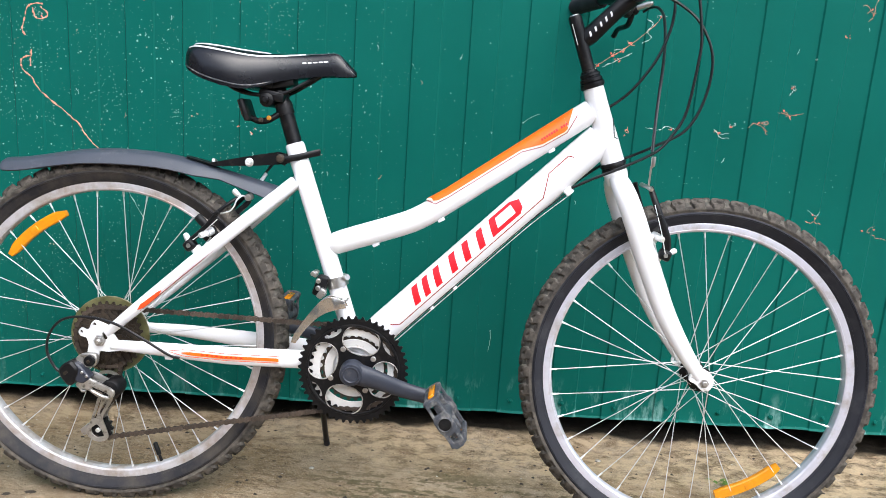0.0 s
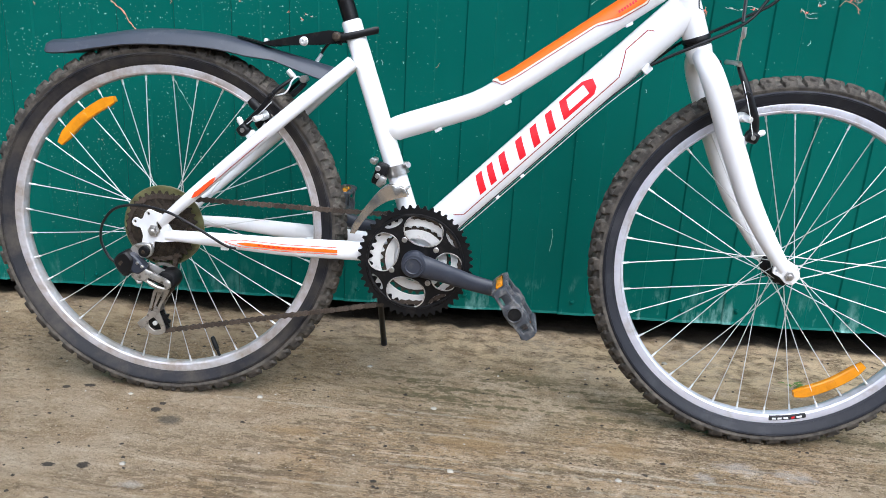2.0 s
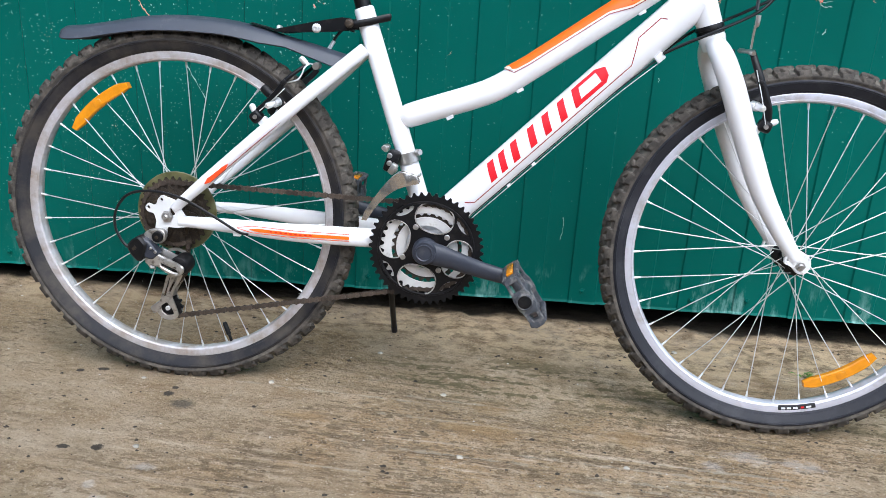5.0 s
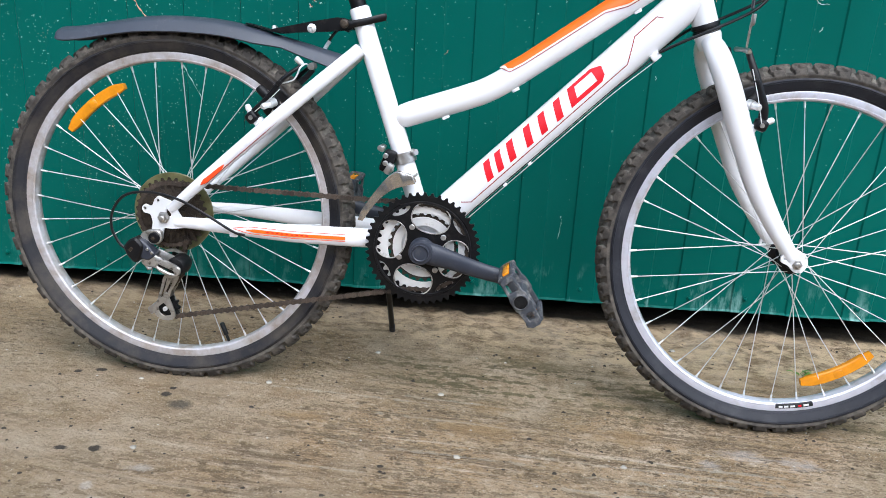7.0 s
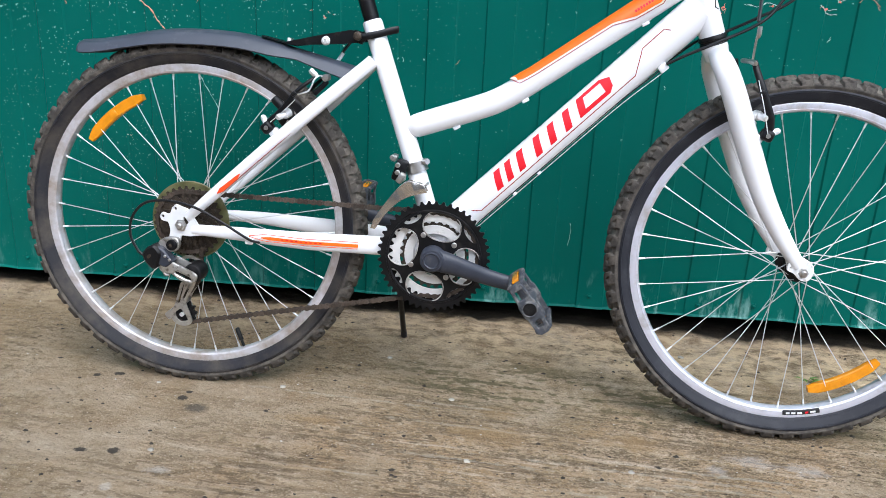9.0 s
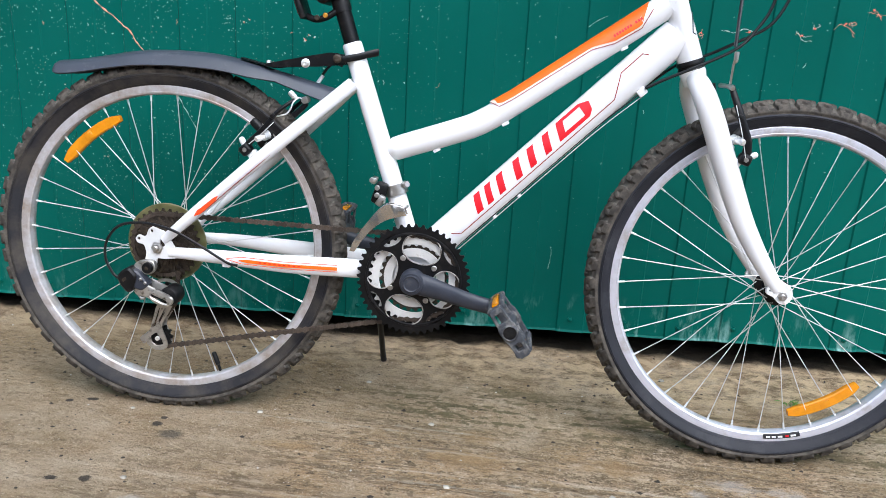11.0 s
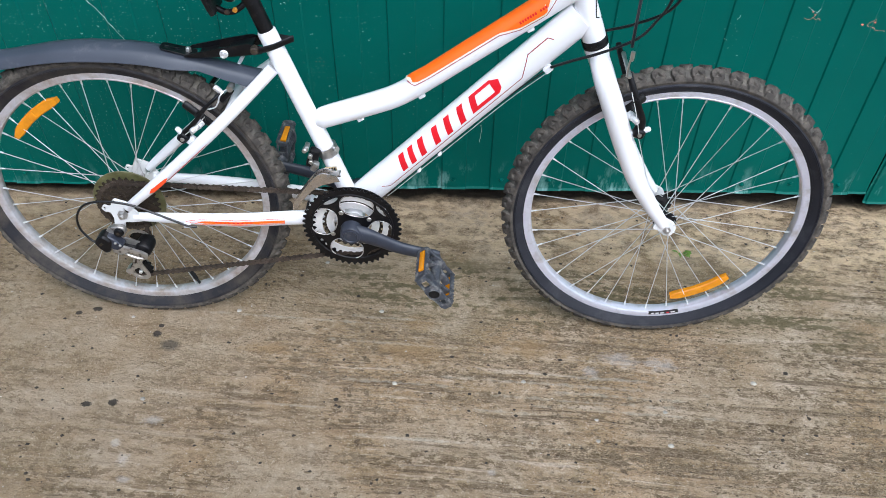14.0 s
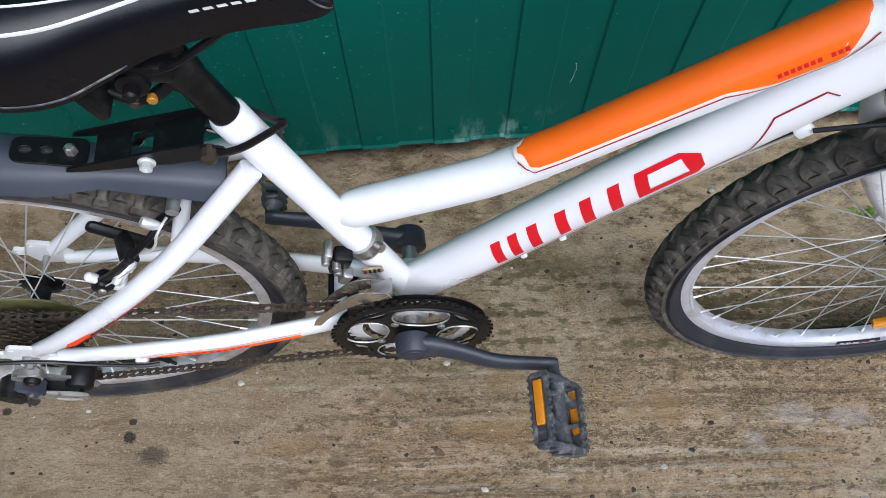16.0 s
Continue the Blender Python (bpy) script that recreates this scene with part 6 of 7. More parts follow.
def build_drive():
    cx, cz = 0.0085, 0.2945
    wins = []
    for a in (77.5, 166.0, 256.5, 346.5):
        a = radians(a)
        wins.append(oval(cx + 0.0572 * math.cos(a), cz + 0.0572 * math.sin(a), 0.0262, 0.0338, a, 30, 0.88))
    for a in (36.0, 121.0, 213.0, 303.5):
        a = radians(a)
        wins.append(oval(cx + 0.0785 * math.cos(a), cz + 0.0785 * math.sin(a), 0.0088, 0.0185, a, 18))
    big = part("chainring", plate(toothed(cx, cz, 48, 0.0940, 0.1005), wins, -0.0585, -0.0560, 0.0), BLACK_METAL, bike, "black toothed steel chainring with worn silver edges", smooth=0)
    for outline in wins[:4]:
        ring = [Vector((x, -0.0588, z)) for x, z in outline]
        part("window_lip", tube(ring + ring[:1], 0.0011, segs=6, caps=False), WORN_RING, big, "bright worn edge of a chainring window")
    for a in (34, 117, 203, 304):
        a = radians(a)
        x, z = cx + 0.043 * math.cos(a), cz + 0.043 * math.sin(a)
        part("chainring_bolt", disc(x, -0.0570, -0.0610, z, 0.0050, 12, 0.001), STEEL, big, "silver rivet")
    mid_holes = [oval(cx, cz, 0.0620, 0.0620, n=40)]
    part("chainring_carrier", plate(oval(cx, cz, 0.0925, 0.0925, n=48), [oval(cx, cz, 0.0715, 0.0715, n=48)], -0.0455, -0.0440), BLACK_METAL, big)
    part("chainring_teeth", plate(toothed(cx, cz, 28, 0.0570, 0.0625, 0.1), [oval(cx, cz, 0.0530, 0.0530, n=32)], -0.0430, -0.0410), COG, big, "greasy dark teeth of the small chainring", smooth=0)
    part("chainring", plate(toothed(cx, cz, 36, 0.0745, 0.0815, 0.05), mid_holes, -0.0495, -0.0475, 0.0005), PLAIN_RING, bike, "worn silver middle chainring", smooth=0)
    part("chainring", plate(oval(cx, cz, 0.0545, 0.0545, n=44), [oval(cx, cz, 0.0385, 0.0385, n=32)], -0.0440, -0.0415, 0.0008), PLAIN_RING, bike, "small silver chainring", smooth=0)
    part("chainring_rim", turn(bmesh.new(), [(0.0800, -0.0580), (0.0815, -0.0600), (0.0845, -0.0600), (0.0855, -0.0580)], 72, (cx, 0, cz), closed=True), BLACK_PLASTIC, big)
    part("spindle", turn(bmesh.new(), [(0.0095, -0.080), (0.0095, 0.080)], 16, (cx, 0, cz)), STEEL, bike)
    for s in (-1, 1):
        ex, ez = (0.177, 0.263) if s < 0 else (-0.163, 0.331)
        pts = glide([(cx - (ex - cx) * 0.05, s * 0.0725, cz - (ez - cz) * 0.05), (cx + (ex - cx) * 0.14, s * 0.0735, cz + (ez - cz) * 0.14), (cx + (ex - cx) * 0.35, s * 0.0815, cz + (ez - cz) * 0.35), (cx + (ex - cx) * 0.6, s * 0.0930, cz + (ez - cz) * 0.6),
                     (cx + (ex - cx) * 0.9, s * 0.0960, cz + (ez - cz) * 0.9), (ex, s * 0.0965, ez), (ex + (ex - cx) * 0.055, s * 0.0965, ez + (ez - cz) * 0.055)], 5)
        crank = part("crank", tube(pts, [0.0205, 0.0195, 0.0165, 0.0142, 0.0128, 0.0140, 0.0110], [0.0125, 0.0120, 0.0095, 0.0085, 0.0080, 0.0080, 0.0070], segs=20), CRANK_GREY, bike, "dark grey plastic-clad crank arm")
        part("crank_boss", turn(bmesh.new(), [(0.012, s * 0.0868), (0.0190, s * 0.0860), (0.0212, s * 0.0835), (0.0225, s * 0.0620), (0.018, s * 0.0600)], 26, (cx, 0, cz)), CRANK_GREY, crank)
        part("dust_cap", turn(bmesh.new(), [(0.0115, s * 0.0866), (0.0135, s * 0.0884), (0.0150, s * 0.0880), (0.0155, s * 0.0855)], 22, (cx, 0, cz)), CRANK_GREY, crank)
        build_pedal(s, (ex, ez), -53 if s < 0 else -97)


def build_pedal(s, at, tilt):
    """Built flat (x along the foot, y outwards from the crank), then tipped about its axle."""
    m = Matrix.Translation((at[0] + 0.005 * (s < 0), s * 0.106, at[1])) @ pose(0, 0, 0, 0, -tilt, 0) @ Matrix.Diagonal((1, s * 1.09, 1, 1))
    side = rounded([(-0.045, -0.0085), (-0.040, -0.0118), (-0.015, -0.0125), (-0.010, -0.0150), (0.010, -0.0150), (0.015, -0.0125), (0.040, -0.0118), (0.047, -0.0075), (0.047, 0.0075), (0.040, 0.0118),
                    (0.015, 0.0125), (0.010, 0.0150), (-0.010, 0.0150), (-0.015, 0.0125), (-0.040, 0.0118), (-0.045, 0.0085)], 0.0022, 3)
    holes = [rounded([(-0.035, -0.0070), (-0.019, -0.0080), (-0.019, 0.0080), (-0.035, 0.0070)], 0.0015, 2), rounded([(0.022, -0.0060), (0.034, -0.0050), (0.034, 0.0050), (0.022, 0.0060)], 0.0015, 2)]
    bm = plate(side, holes, 0.086, 0.093, 0.0012)
    pedal = part("pedal", bm, PEDAL_GREY, bike, "scuffed grey plastic platform pedal", m)
    part("pedal_end", plate(side, holes, 0.010, 0.016, 0.001), PEDAL_GREY, pedal)
    part("axle_barrel", turn(bmesh.new(), [(0.0075, -0.008), (0.0085, 0.004), (0.0125, 0.010), (0.0105, 0.030), (0.0105, 0.070), (0.0135, 0.086), (0.0135, 0.0955), (0.0115, 0.0965), (0.0105, 0.0945)], 20), PEDAL_GREY, pedal)
    part("axle_cap", turn(bmesh.new(), [(0.006, 0.0952), (0.0105, 0.0948)], 18), BLACK_PLASTIC, pedal)
    for k in (-1, 1):
        bm = bmesh.new()
        for z in (-0.0095, 0.0095):
            box(bm, (0.008, 0.078, 0.0055), Matrix.Translation((k * 0.041, 0.051, z)), 0.0014)
            for j in range(9):
                box(bm, (0.0065, 0.0042, 0.004), Matrix.Translation((k * 0.041, 0.017 + j * 0.0085, z * 1.33)), 0.0008, 1)
        box(bm, (0.006, 0.022, 0.019), Matrix.Translation((k * 0.040, 0.080, 0)), 0.0012)
        part("pedal_rail", bm, PEDAL_GREY, pedal)
        bm = bmesh.new()
        for y in (0.032, 0.062):
            box(bm, (0.034, 0.006, 0.016), pose(k * 0.024, y, 0, 0, 0, 14 * k * (1 if y < 0.05 else -1)), 0.0015)
        part("pedal_web", bm, PEDAL_GREY, pedal)
        bm = bmesh.new()
        box(bm, (0.006, 0.050, 0.0120), Matrix.Translation((k * 0.0430, 0.044, 0)), 0.0015)
        part("reflector", bm, AMBER, pedal, "amber pedal reflector")


build_drive()


def build_rear_cogs():
    bm = turn(bmesh.new(), [(0.018, -0.0235), (0.0720, -0.0235), (0.0730, -0.0242), (0.0730, -0.0252), (0.0720, -0.0260), (0.018, -0.0260)], 64, closed=True)
    part("spoke_guard", bm, GUARD, rear_wheel, "yellowed clear plastic spoke guard")
    for k, teeth in enumerate((31, 27, 24, 21, 18, 16, 14)):
        r = teeth * 0.0127 / (2 * math.pi)
        y = -0.0365 - 0.0042 * k
        holes = [oval((r - 0.014) * math.cos(a), (r - 0.014) * math.sin(a), 0.006, 0.006, a, 8) for a in np.linspace(0, 2 * math.pi, 6, endpoint=False)] if teeth > 23 else []
        part("sprocket", plate(toothed(0, 0, teeth, r - 0.0035, r + 0.0028, 0.2 * k), holes, y, y + 0.0022), COG, rear_wheel, "greasy brown sprocket" if k == 0 else "", smooth=0)
    part("freewheel", turn(bmesh.new(), [(0.012, -0.0645), (0.019, -0.0640), (0.021, -0.0610), (0.021, -0.028), (0.012, -0.027)], 28), COG, rear_wheel)


build_rear_cogs()


def arc(cx, cz, r, a0, a1, y, n=14):
    return [Vector((cx + r * math.cos(radians(a)), y, cz + r * math.sin(radians(a)))) for a in np.linspace(a0, a1, n)]


LOW_PULLEY, HIGH_PULLEY = (-0.4630, 0.1389), (-0.4455, 0.2234)


def build_chain():
    path = arc(REAR.x, REAR.z, 0.0565, -58, -272, -0.0398, 40)
    path += arc(BB[0], BB[1], 0.0770, 94, -100, -0.0485, 44)
    path += arc(*LOW_PULLEY, 0.0205, -82, -190, -0.0330, 12)
    path += arc(HIGH_PULLEY[0], HIGH_PULLEY[1], 0.0205, -30, 50, -0.0300, 8)
    path.append(path[0].copy())
    length = np.cumsum([0.0] + [(b - a).length for a, b in zip(path, path[1:])])
    count = int(length[-1] / 0.0127)
    step = length[-1] / count
    xyz = np.array([tuple(p) for p in path])
    at = [Vector([float(np.interp((k * step) % length[-1], length, xyz[:, c])) for c in range(3)]) for k in range(count)]
    meshes = []
    for gap in (0.0024, 0.0036):
        out = []
        for cx, a0, a1 in ((step / 2, -125, 125), (-step / 2, 55, 305)):
            out += [(cx + 0.0047 * math.cos(radians(a)), 0.0047 * math.sin(radians(a))) for a in np.linspace(a0, a1, 7)]
            out.append((0.0, 0.0027 if cx > 0 else -0.0027))
        bm = bmesh.new()
        for y in (-gap, gap):
            vs = [[bm.verts.new((x, y + d, z)) for x, z in out] for d in (-0.0005, 0.0005)]
            bm.faces.new(vs[0])
            bm.faces.new(vs[1])
            for i in range(len(out)):
                bm.faces.new((vs[0][i], vs[0][(i + 1) % len(out)], vs[1][(i + 1) % len(out)], vs[1][i]))
        turn(bm, [(0.0030, -gap), (0.0030, gap)], 8, (step / 2, 0, 0))
        meshes.append(link_mesh("chain_link", bm, RUST, 0))
    chain = None
    for k in range(count):
        a, b = at[k], at[(k + 1) % count]
        d = (b - a).normalized()
        up = Vector((0, 1, 0))
        side = (up - d * up.dot(d)).normalized()
        z = d.cross(side)
        m = Matrix(((d.x, side.x, z.x, 0), (d.y, side.y, z.y, 0), (d.z, side.z, z.z, 0), (0, 0, 0, 1)))
        m.translation = (a + b) / 2
        if chain is None:
            chain = part("chain", meshes[0].copy(), RUST, bike, "rusty brown bicycle chain", m)
            base = m.inverted()
        else:
            part("chain_link", meshes[k % 2], None, chain, m=base @ m)


build_chain()


def build_rear_derailleur():
    grey = rounded([(-0.4880, 0.2790), (-0.4800, 0.2960), (-0.4660, 0.3010), (-0.4470, 0.3010), (-0.4430, 0.2880), (-0.4500, 0.2755), (-0.4640, 0.2745), (-0.4720, 0.2815), (-0.4830, 0.2760)], 0.006, 4)
    mech = part("rear_derailleur", plate(grey, [], -0.0860, -0.0745, 0.0012), MECH, bike, "black and silver rear derailleur, greasy", Matrix.Translation((-0.0035, 0, -0.0036)))
    part("mount_bolt", turn(bmesh.new(), [(0.0040, -0.0925), (0.0085, -0.0920), (0.0100, -0.0890), (0.0100, -0.0840)], 18, (-0.4570, 0, 0.2880)), BLACK_METAL, mech, "dark mounting bolt")
    part("bolt_socket", disc(-0.4570, -0.0915, -0.0935, 0.2880, 0.0036, 6, 0.0004), COG, mech)
    # the black cap, as a rounded block, and the hinge barrel beside it
    cap = [(-0.5070, 0.2710), (-0.4965, 0.2850), (-0.4830, 0.2910), (-0.4700, 0.2760), (-0.4790, 0.2470), (-0.4880, 0.2440), (-0.5000, 0.2560)]
    part("body_cap", plate(rounded(cap, 0.006, 4), [], -0.1050, -0.0760, 0.0035), BLACK_PLASTIC, mech, "black plastic cap")
    part("cap_recess", plate(rounded([(-0.4965, 0.2680), (-0.4900, 0.2740), (-0.4870, 0.2700), (-0.4930, 0.2640)], 0.0015, 3), [], -0.1058, -0.1040), COG, mech)
    hinge = [(-0.4850, 0.2880), (-0.4700, 0.2830), (-0.4500, 0.2600), (-0.4640, 0.2480), (-0.4780, 0.2520)]
    part("hinge_block", plate(rounded(hinge, 0.005, 4), [], -0.0995, -0.0780, 0.0025), CRANK_GREY, mech, "dark blue-grey hinge block")
    for x, z in ((-0.4640, 0.2700), (-0.4560, 0.2640), (-0.4840, 0.2790)):
        part("limit_screw", disc(x, -0.0985, -0.1025, z, 0.0028, 10), STEEL, mech)
    link = [(-0.4790, 0.2455), (-0.4700, 0.2570), (-0.4540, 0.2595), (-0.4210, 0.2445), (-0.4075, 0.2385), (-0.4085, 0.2275), (-0.4190, 0.2205), (-0.4400, 0.2255), (-0.4550, 0.2365), (-0.4750, 0.2395)]
    slot = rounded([(-0.4490, 0.2435), (-0.4200, 0.2325), (-0.4185, 0.2265), (-0.4300, 0.2290), (-0.4490, 0.2380)], 0.002, 3)
    part("link_plate", plate(rounded(link, 0.004, 3), [slot], -0.0970, -0.0910, 0.0016), MECH, mech, "silver pressed link")
    part("link_plate", plate(rounded([(x, z + 0.006) for x, z in link], 0.004, 3), [], -0.0760, -0.0720, 0.001), STEEL, mech)
    part("link_core", plate(rounded([(-0.4680, 0.2540), (-0.4180, 0.2400), (-0.4170, 0.2270), (-0.4680, 0.2420)], 0.003, 3), [], -0.0910, -0.0760, 0.001), BLACK_METAL, mech)
    part("stop_tab", tube([(-0.4740, -0.088, 0.2400), (-0.4680, -0.089, 0.2320), (-0.4620, -0.088, 0.2330)], 0.0035, segs=8), MECH, mech)
    # lower knuckle with its spring barrel
    part("lower_knuckle", turn(bmesh.new(), [(0.010, -0.0850), (0.0150, -0.0842), (0.0172, -0.0810), (0.0182, -0.0550), (0.0165, -0.0480), (0.010, -0.0470)], 24, (-0.4220, 0, 0.2360)), BLACK_PLASTIC, mech, "black lower knuckle")
    part("knuckle_plate", plate(oval(-0.4430, 0.2320, 0.0290, 0.0265, 0.2, 30), [oval(-0.4430, 0.2320, 0.0235, 0.0205, 0.2, 26)], -0.0450, -0.0425), MECH, mech, "silver guide ring")
    cage = [(-0.4610, 0.2060), (-0.4480, 0.2150), (-0.4270, 0.2200), (-0.4350, 0.1980), (-0.4490, 0.1740), (-0.4520, 0.1660), (-0.4425, 0.1400), (-0.4395, 0.1285), (-0.4480, 0.1205), (-0.4660, 0.1190),
            (-0.4800, 0.1290), (-0.4840, 0.1420), (-0.4750, 0.1560), (-0.4690, 0.1750)]
    window = rounded([(-0.4740, 0.1450), (-0.4620, 0.1540), (-0.4520, 0.1410), (-0.4480, 0.1310), (-0.4620, 0.1275), (-0.4710, 0.1340)], 0.003, 3)
    slits = [rounded([(-0.4560, 0.2010), (-0.4515, 0.2040), (-0.4640, 0.1650), (-0.4680, 0.1640)], 0.0014, 3), rounded([(-0.4440, 0.2030), (-0.4400, 0.2030), (-0.4555, 0.1720), (-0.4580, 0.1760)], 0.0012, 3)]
    part("cage_plate", plate(rounded(cage, 0.006, 4), [window, *slits], -0.0470, -0.0440, 0.0006), MECH, mech, "silver cage plate")
    part("cage_plate", plate(rounded(cage, 0.006, 4), [window, *slits], -0.0250, -0.0230, 0.0006), MECH, mech, "silver cage plate")
    part("cage_tab", plate(rounded([(-0.4960, 0.1390), (-0.4830, 0.1500), (-0.4790, 0.1340), (-0.4880, 0.1270)], 0.003, 3), [], -0.0440, -0.0250, 0.001), STEEL, mech)
    for c in ((LOW_PULLEY[0] + 0.0035, LOW_PULLEY[1] + 0.0036), (HIGH_PULLEY[0] + 0.0035, HIGH_PULLEY[1] + 0.0036)):
        part("pulley", plate(toothed(c[0], c[1], 11, 0.0180, 0.0235), [], -0.0365, -0.0300, 0.0), BLACK_PLASTIC, mech, "black toothed pulley", smooth=0)
        part("pulley_bolt", disc(c[0], -0.0440, -0.0500, c[1], 0.0042, 10), BRIGHT, mech)
    cable([(-0.300, -0.080, 0.300), (-0.3193, -0.083, 0.3055), (-0.3652, -0.088, 0.3329), (-0.416, -0.090, 0.3578), (-0.4666, -0.092, 0.3662), (-0.5071, -0.093, 0.358), (-0.5295, -0.094, 0.3305), (-0.5328, -0.095, 0.2991),
           (-0.520, -0.096, 0.273), (-0.506, -0.097, 0.262)], 0.0024)


build_rear_derailleur()


def build_front_derailleur():
    band = part("front_derailleur", tube([(-0.0345, 0, 0.4350), (-0.0405, 0, 0.4530)], [0.0205, 0.0205], segs=24, ref=(0, 1, 0)), STEEL, bike, "silver front derailleur, worn and greasy")
    outer = glide([(-0.1070, 0, 0.3370), (-0.1020, 0, 0.3530), (-0.0870, 0, 0.3770), (-0.0670, 0, 0.4050), (-0.0530, 0, 0.4200), (-0.0390, 0, 0.4260), (-0.0150, 0, 0.4210)], 3)
    inner = glide([(-0.0090, 0, 0.4080), (-0.0240, 0, 0.4040), (-0.0460, 0, 0.3960), (-0.0660, 0, 0.3810), (-0.0860, 0, 0.3570), (-0.0985, 0, 0.3365)], 3)
    shape = [(p.x, p.z) for p in outer] + [(p.x, p.z) for p in inner]
    part("cage_plate", plate(shape, [], -0.0565, -0.0545, 0.0005), CAGE, band, "scratched steel cage plate")
    part("cage_plate", plate(shape, [], -0.0400, -0.0380, 0.0005), CAGE, band, "scratched steel cage plate")
    bm = bmesh.new()
    box(bm, (0.026, 0.018, 0.004), pose(-0.020, -0.047, 0.4170, 0, -27, 0), 0.001)
    part("cage_bridge", bm, STEEL, band)
    bm = bmesh.new()
    box(bm, (0.022, 0.020, 0.040), pose(-0.0630, -0.020, 0.4380, 0, 18, 0), 0.005)
    part("mechanism", bm, BLACK_METAL, band, "dark pivot linkage")
    bm = bmesh.new()
    box(bm, (0.010, 0.022, 0.012), pose(-0.0740, -0.018, 0.4600, 0, 18, 0), 0.003)
    box(bm, (0.012, 0.014, 0.020), pose(-0.0590, -0.034, 0.4270, 0, 30, 0), 0.003)
    part("arm", bm, STEEL, band)
    for x, z in ((-0.0760, 0.462), (-0.0660, 0.449), (-0.0560, 0.425), (-0.066, 0.436)):
        part("screw", disc(x, -0.024, -0.0370, z, 0.0046, 10, 0.001), STEEL, band)
    bm = bmesh.new()
    box(bm, (0.024, 0.003, 0.011), pose(-0.030, -0.0220, 0.4120, 0, -8, 0), 0.001)
    part("label_plate", bm, TAN, band, "small tan plate with dark bars")
    for k in range(4):
        bm = bmesh.new()
        box(bm, (0.003, 0.001, 0.007), pose(-0.038 + 0.0052 * k, -0.0240, 0.4115 + 0.0007 * k))
        part("lettering_bar", bm, DARK_RED if k < 1 else BLACK_DECAL, band, "bar of unreadable lettering")
    part("clamp_bolt", tube([(-0.0215, -0.012, 0.4545), (-0.0155, -0.018, 0.4570)], 0.0055, segs=10), STEEL, band)


build_front_derailleur()


def build_kickstand():
    foot = bike.matrix_world.inverted() @ Vector((-0.092, 0.232, 0.002))
    stand = part("kickstand", tube(glide([(-0.075, 0.020, 0.285), (-0.074, 0.048, 0.262), foot.lerp(Vector((-0.074, 0.048, 0.262)), 0.5), foot], 5), [0.0075, 0.0070, 0.0062, 0.0062], segs=12), BLACK_METAL, bike, "black steel kickstand resting on the ground")
    up = (Vector((-0.074, 0.048, 0.262)) - foot).normalized()
    part("rubber_foot", tube([foot - up * 0.004, foot + up * 0.020], [0.0068, 0.0068], segs=12), RUBBER, stand)
    bm = bmesh.new()
    box(bm, (0.040, 0.050, 0.012), Matrix.Translation((-0.078, 0.010, 0.283)), 0.003)
    part("stand_plate", bm, BLACK_METAL, stand)


build_kickstand()

# ---------------------------------------------------------------- loose bits on the concrete
def stone_mesh(seed, r):
    g = random.Random(seed)
    bm = bmesh.new()
    bmesh.ops.create_icosphere(bm, subdivisions=2, radius=r)
    for v in bm.verts:
        k = 1 + 0.35 * noise.noise(v.co / r * 1.3 + Vector((seed, 0, 0)))
        v.co = Vector((v.co.x * k * g.uniform(0.98, 1.02) * 1.25, v.co.y * k, v.co.z * k * 0.55))
    return bm


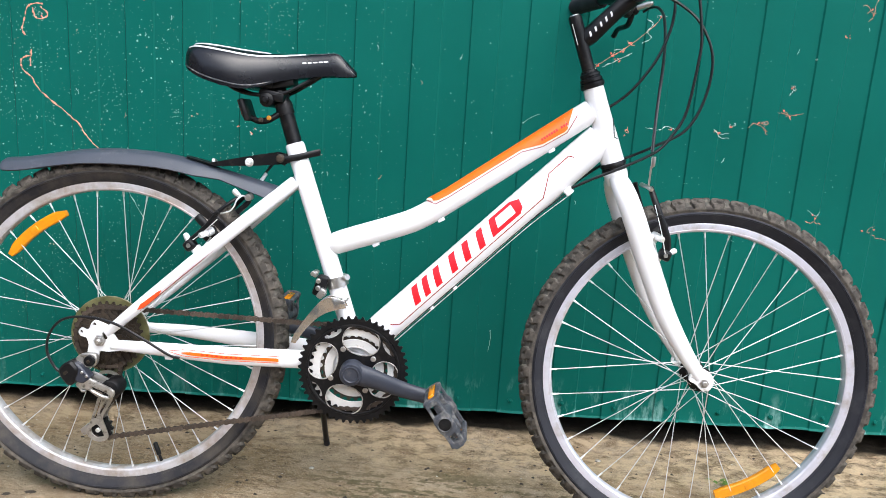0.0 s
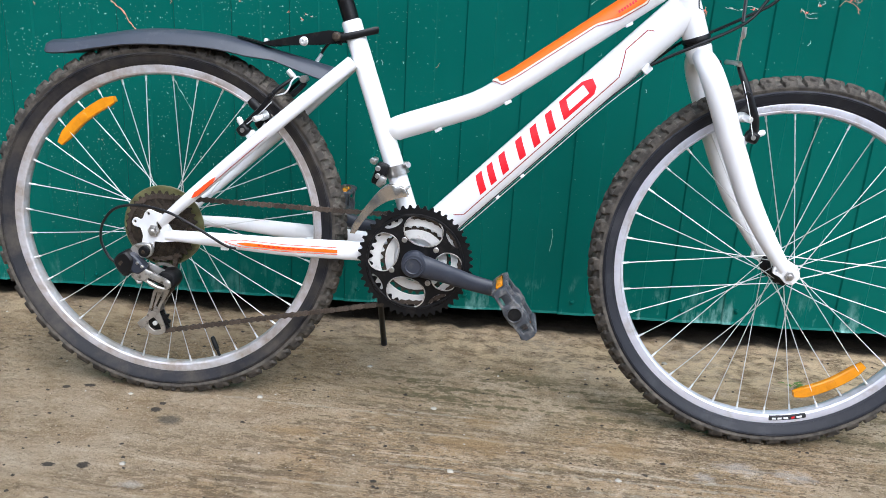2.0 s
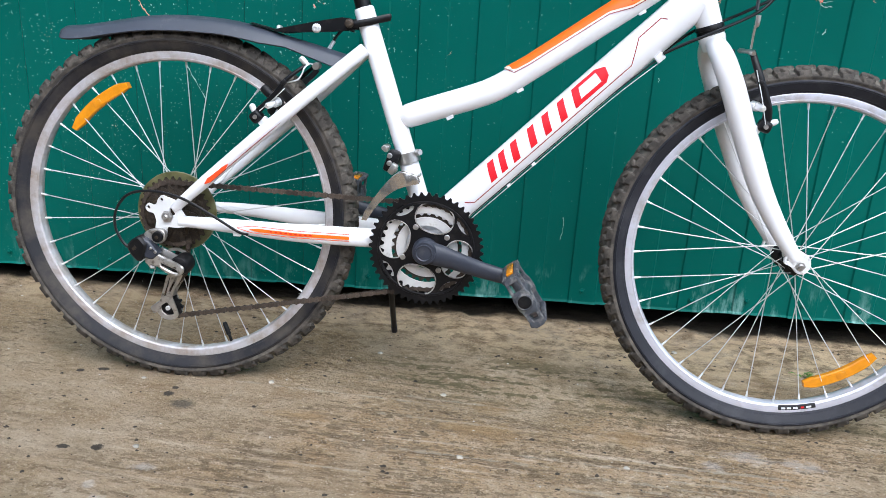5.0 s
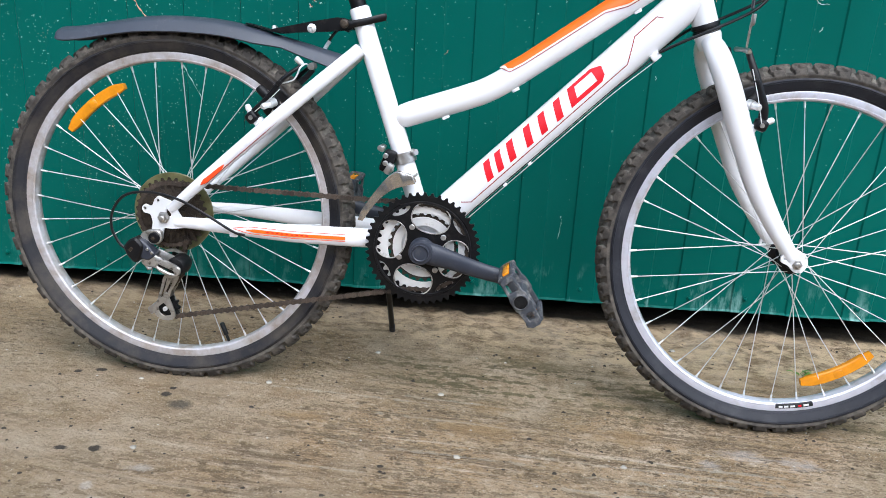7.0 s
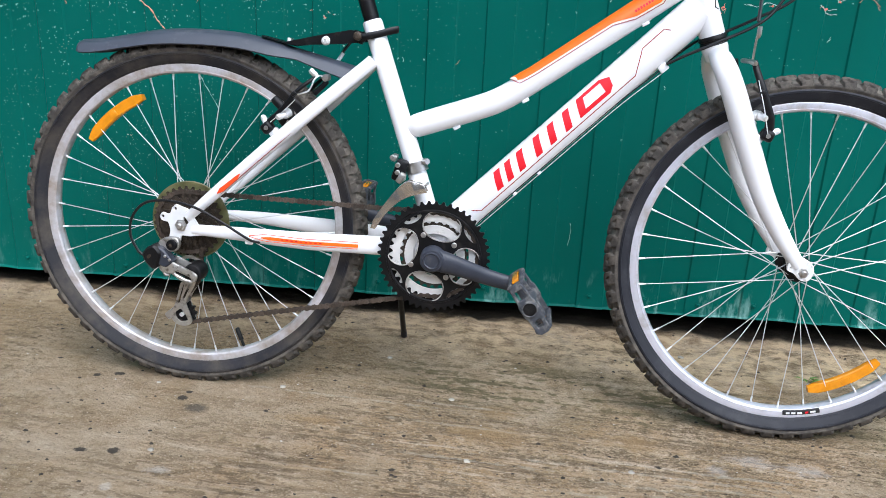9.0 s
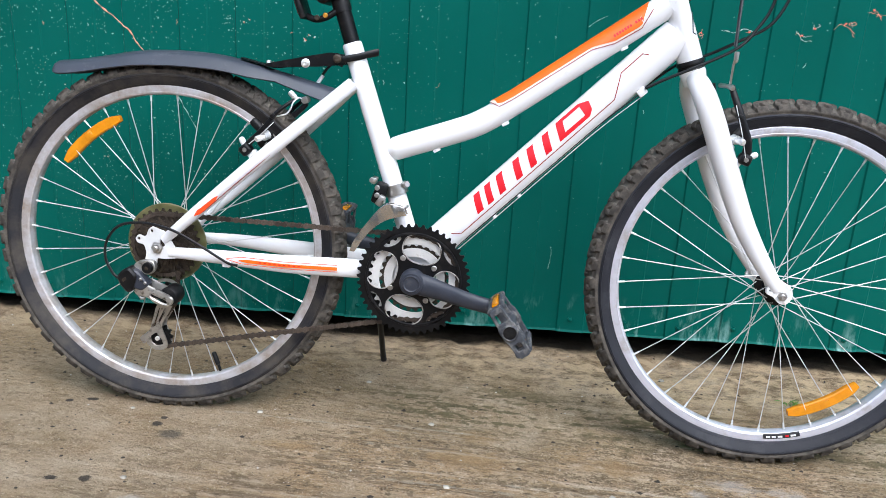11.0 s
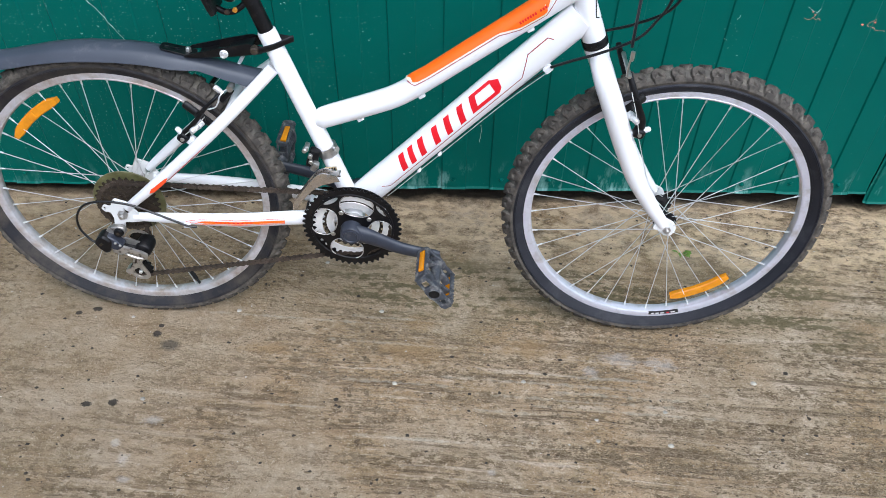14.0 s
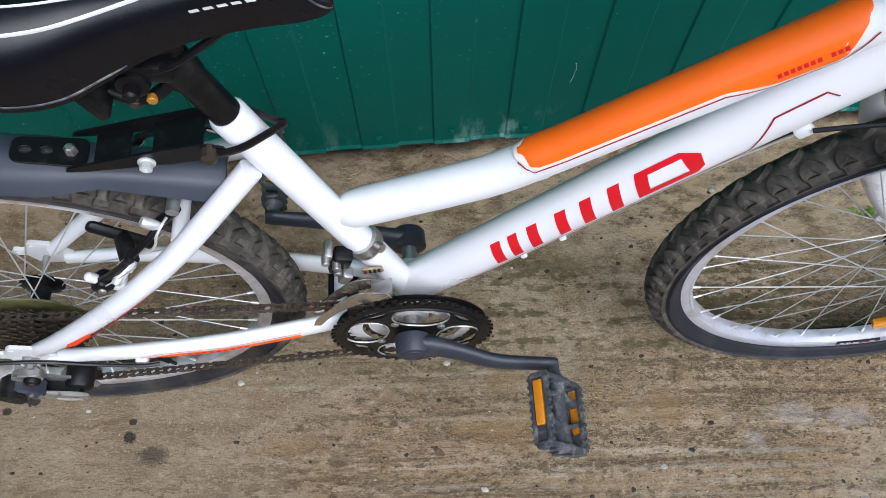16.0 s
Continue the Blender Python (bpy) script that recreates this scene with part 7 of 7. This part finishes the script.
WHITE_STONES = ((-0.415, -0.301, 0.0055), (-0.276, -0.046, 0.0060), (0.382, -0.186, 0.0055), (0.107, -0.215, 0.0060), (-0.512, -0.086, 0.0045), (-0.100, 0.123, 0.0055), (0.518, 0.279, 0.0065),
                (0.878, -0.147, 0.0065), (0.682, -0.316, 0.0060), (0.679, -0.237, 0.0050), (0.536, -0.318, 0.0050), (0.053, -0.019, 0.0060), (0.535, -0.268, 0.0045))
for k, (x, y, r) in enumerate(WHITE_STONES):
    r *= 0.78
    stone = thing("pebble", stone_mesh(k, r), PEBBLE, "small pale pebble lying on the concrete", "pebble", "pebbles on the yard")
    stone.location = (x, y, ground_height(x, y) + r * 0.35)


def scatter(name, count, seed, sizes, material, label):
    """Crumbs nobody could count, one mesh."""
    g = random.Random(seed)
    verts, faces = [], []
    for _ in range(count):
        x, y = g.uniform(-1.1, 1.5), g.uniform(-0.75, 0.40)
        r = sizes[0] + (sizes[1] - sizes[0]) * g.random() ** 3
        z, n0, spin = ground_height(x, y), len(verts), g.uniform(0, 6.3)
        for k in range(5):
            a, rr = spin + k * 1.2566, r * g.uniform(0.6, 1.3)
            verts.append((x + rr * 1.4 * math.cos(a), y + rr * math.sin(a), z - 0.0006))
        verts.append((x + r * g.uniform(-0.3, 0.3), y + r * g.uniform(-0.3, 0.3), z + r * g.uniform(0.4, 0.8)))
        faces += [(n0 + k, n0 + (k + 1) % 5, n0 + 5) for k in range(5)]
    me = bpy.data.meshes.new(name)
    me.from_pydata(verts, [], faces)
    me.materials.append(material)
    return tagged(new(name, me), label, "grit", kind="stuff")


scatter("grit", 1900, 3, (0.0008, 0.0048), CRUMB, "dark crumbs of earth and grit on the concrete")
scatter("fine_gravel", 600, 4, (0.0006, 0.0028), PEBBLE, "pale sand grains on the concrete")


def build_weed():
    g = random.Random(5)
    bm = bmesh.new()
    for k in range(13):
        a, ln = g.uniform(0, 6.28), g.uniform(0.010, 0.024)
        bx, by = g.uniform(-0.014, 0.014), g.uniform(-0.004, 0.004)
        lift = g.uniform(0.3, 1.0)
        pts = [(bx, by, 0.0), (bx + ln * 0.5 * math.cos(a), by + ln * 0.5 * math.sin(a), ln * 0.5 * lift + 0.003), (bx + ln * math.cos(a), by + ln * math.sin(a), ln * 0.7 * lift)]
        sweep(bm, glide(pts, 4), [0.0006, 0.0022, 0.0028, 0.0004], [0.0004] * 4, 6, ref=(0, 0, 1))
    weed = thing("weed", bm, LEAF, "small yellow-green weed sprouting from the concrete", "weed")
    weed.location = (0.778, 0.232, ground_height(0.778, 0.232))


build_weed()
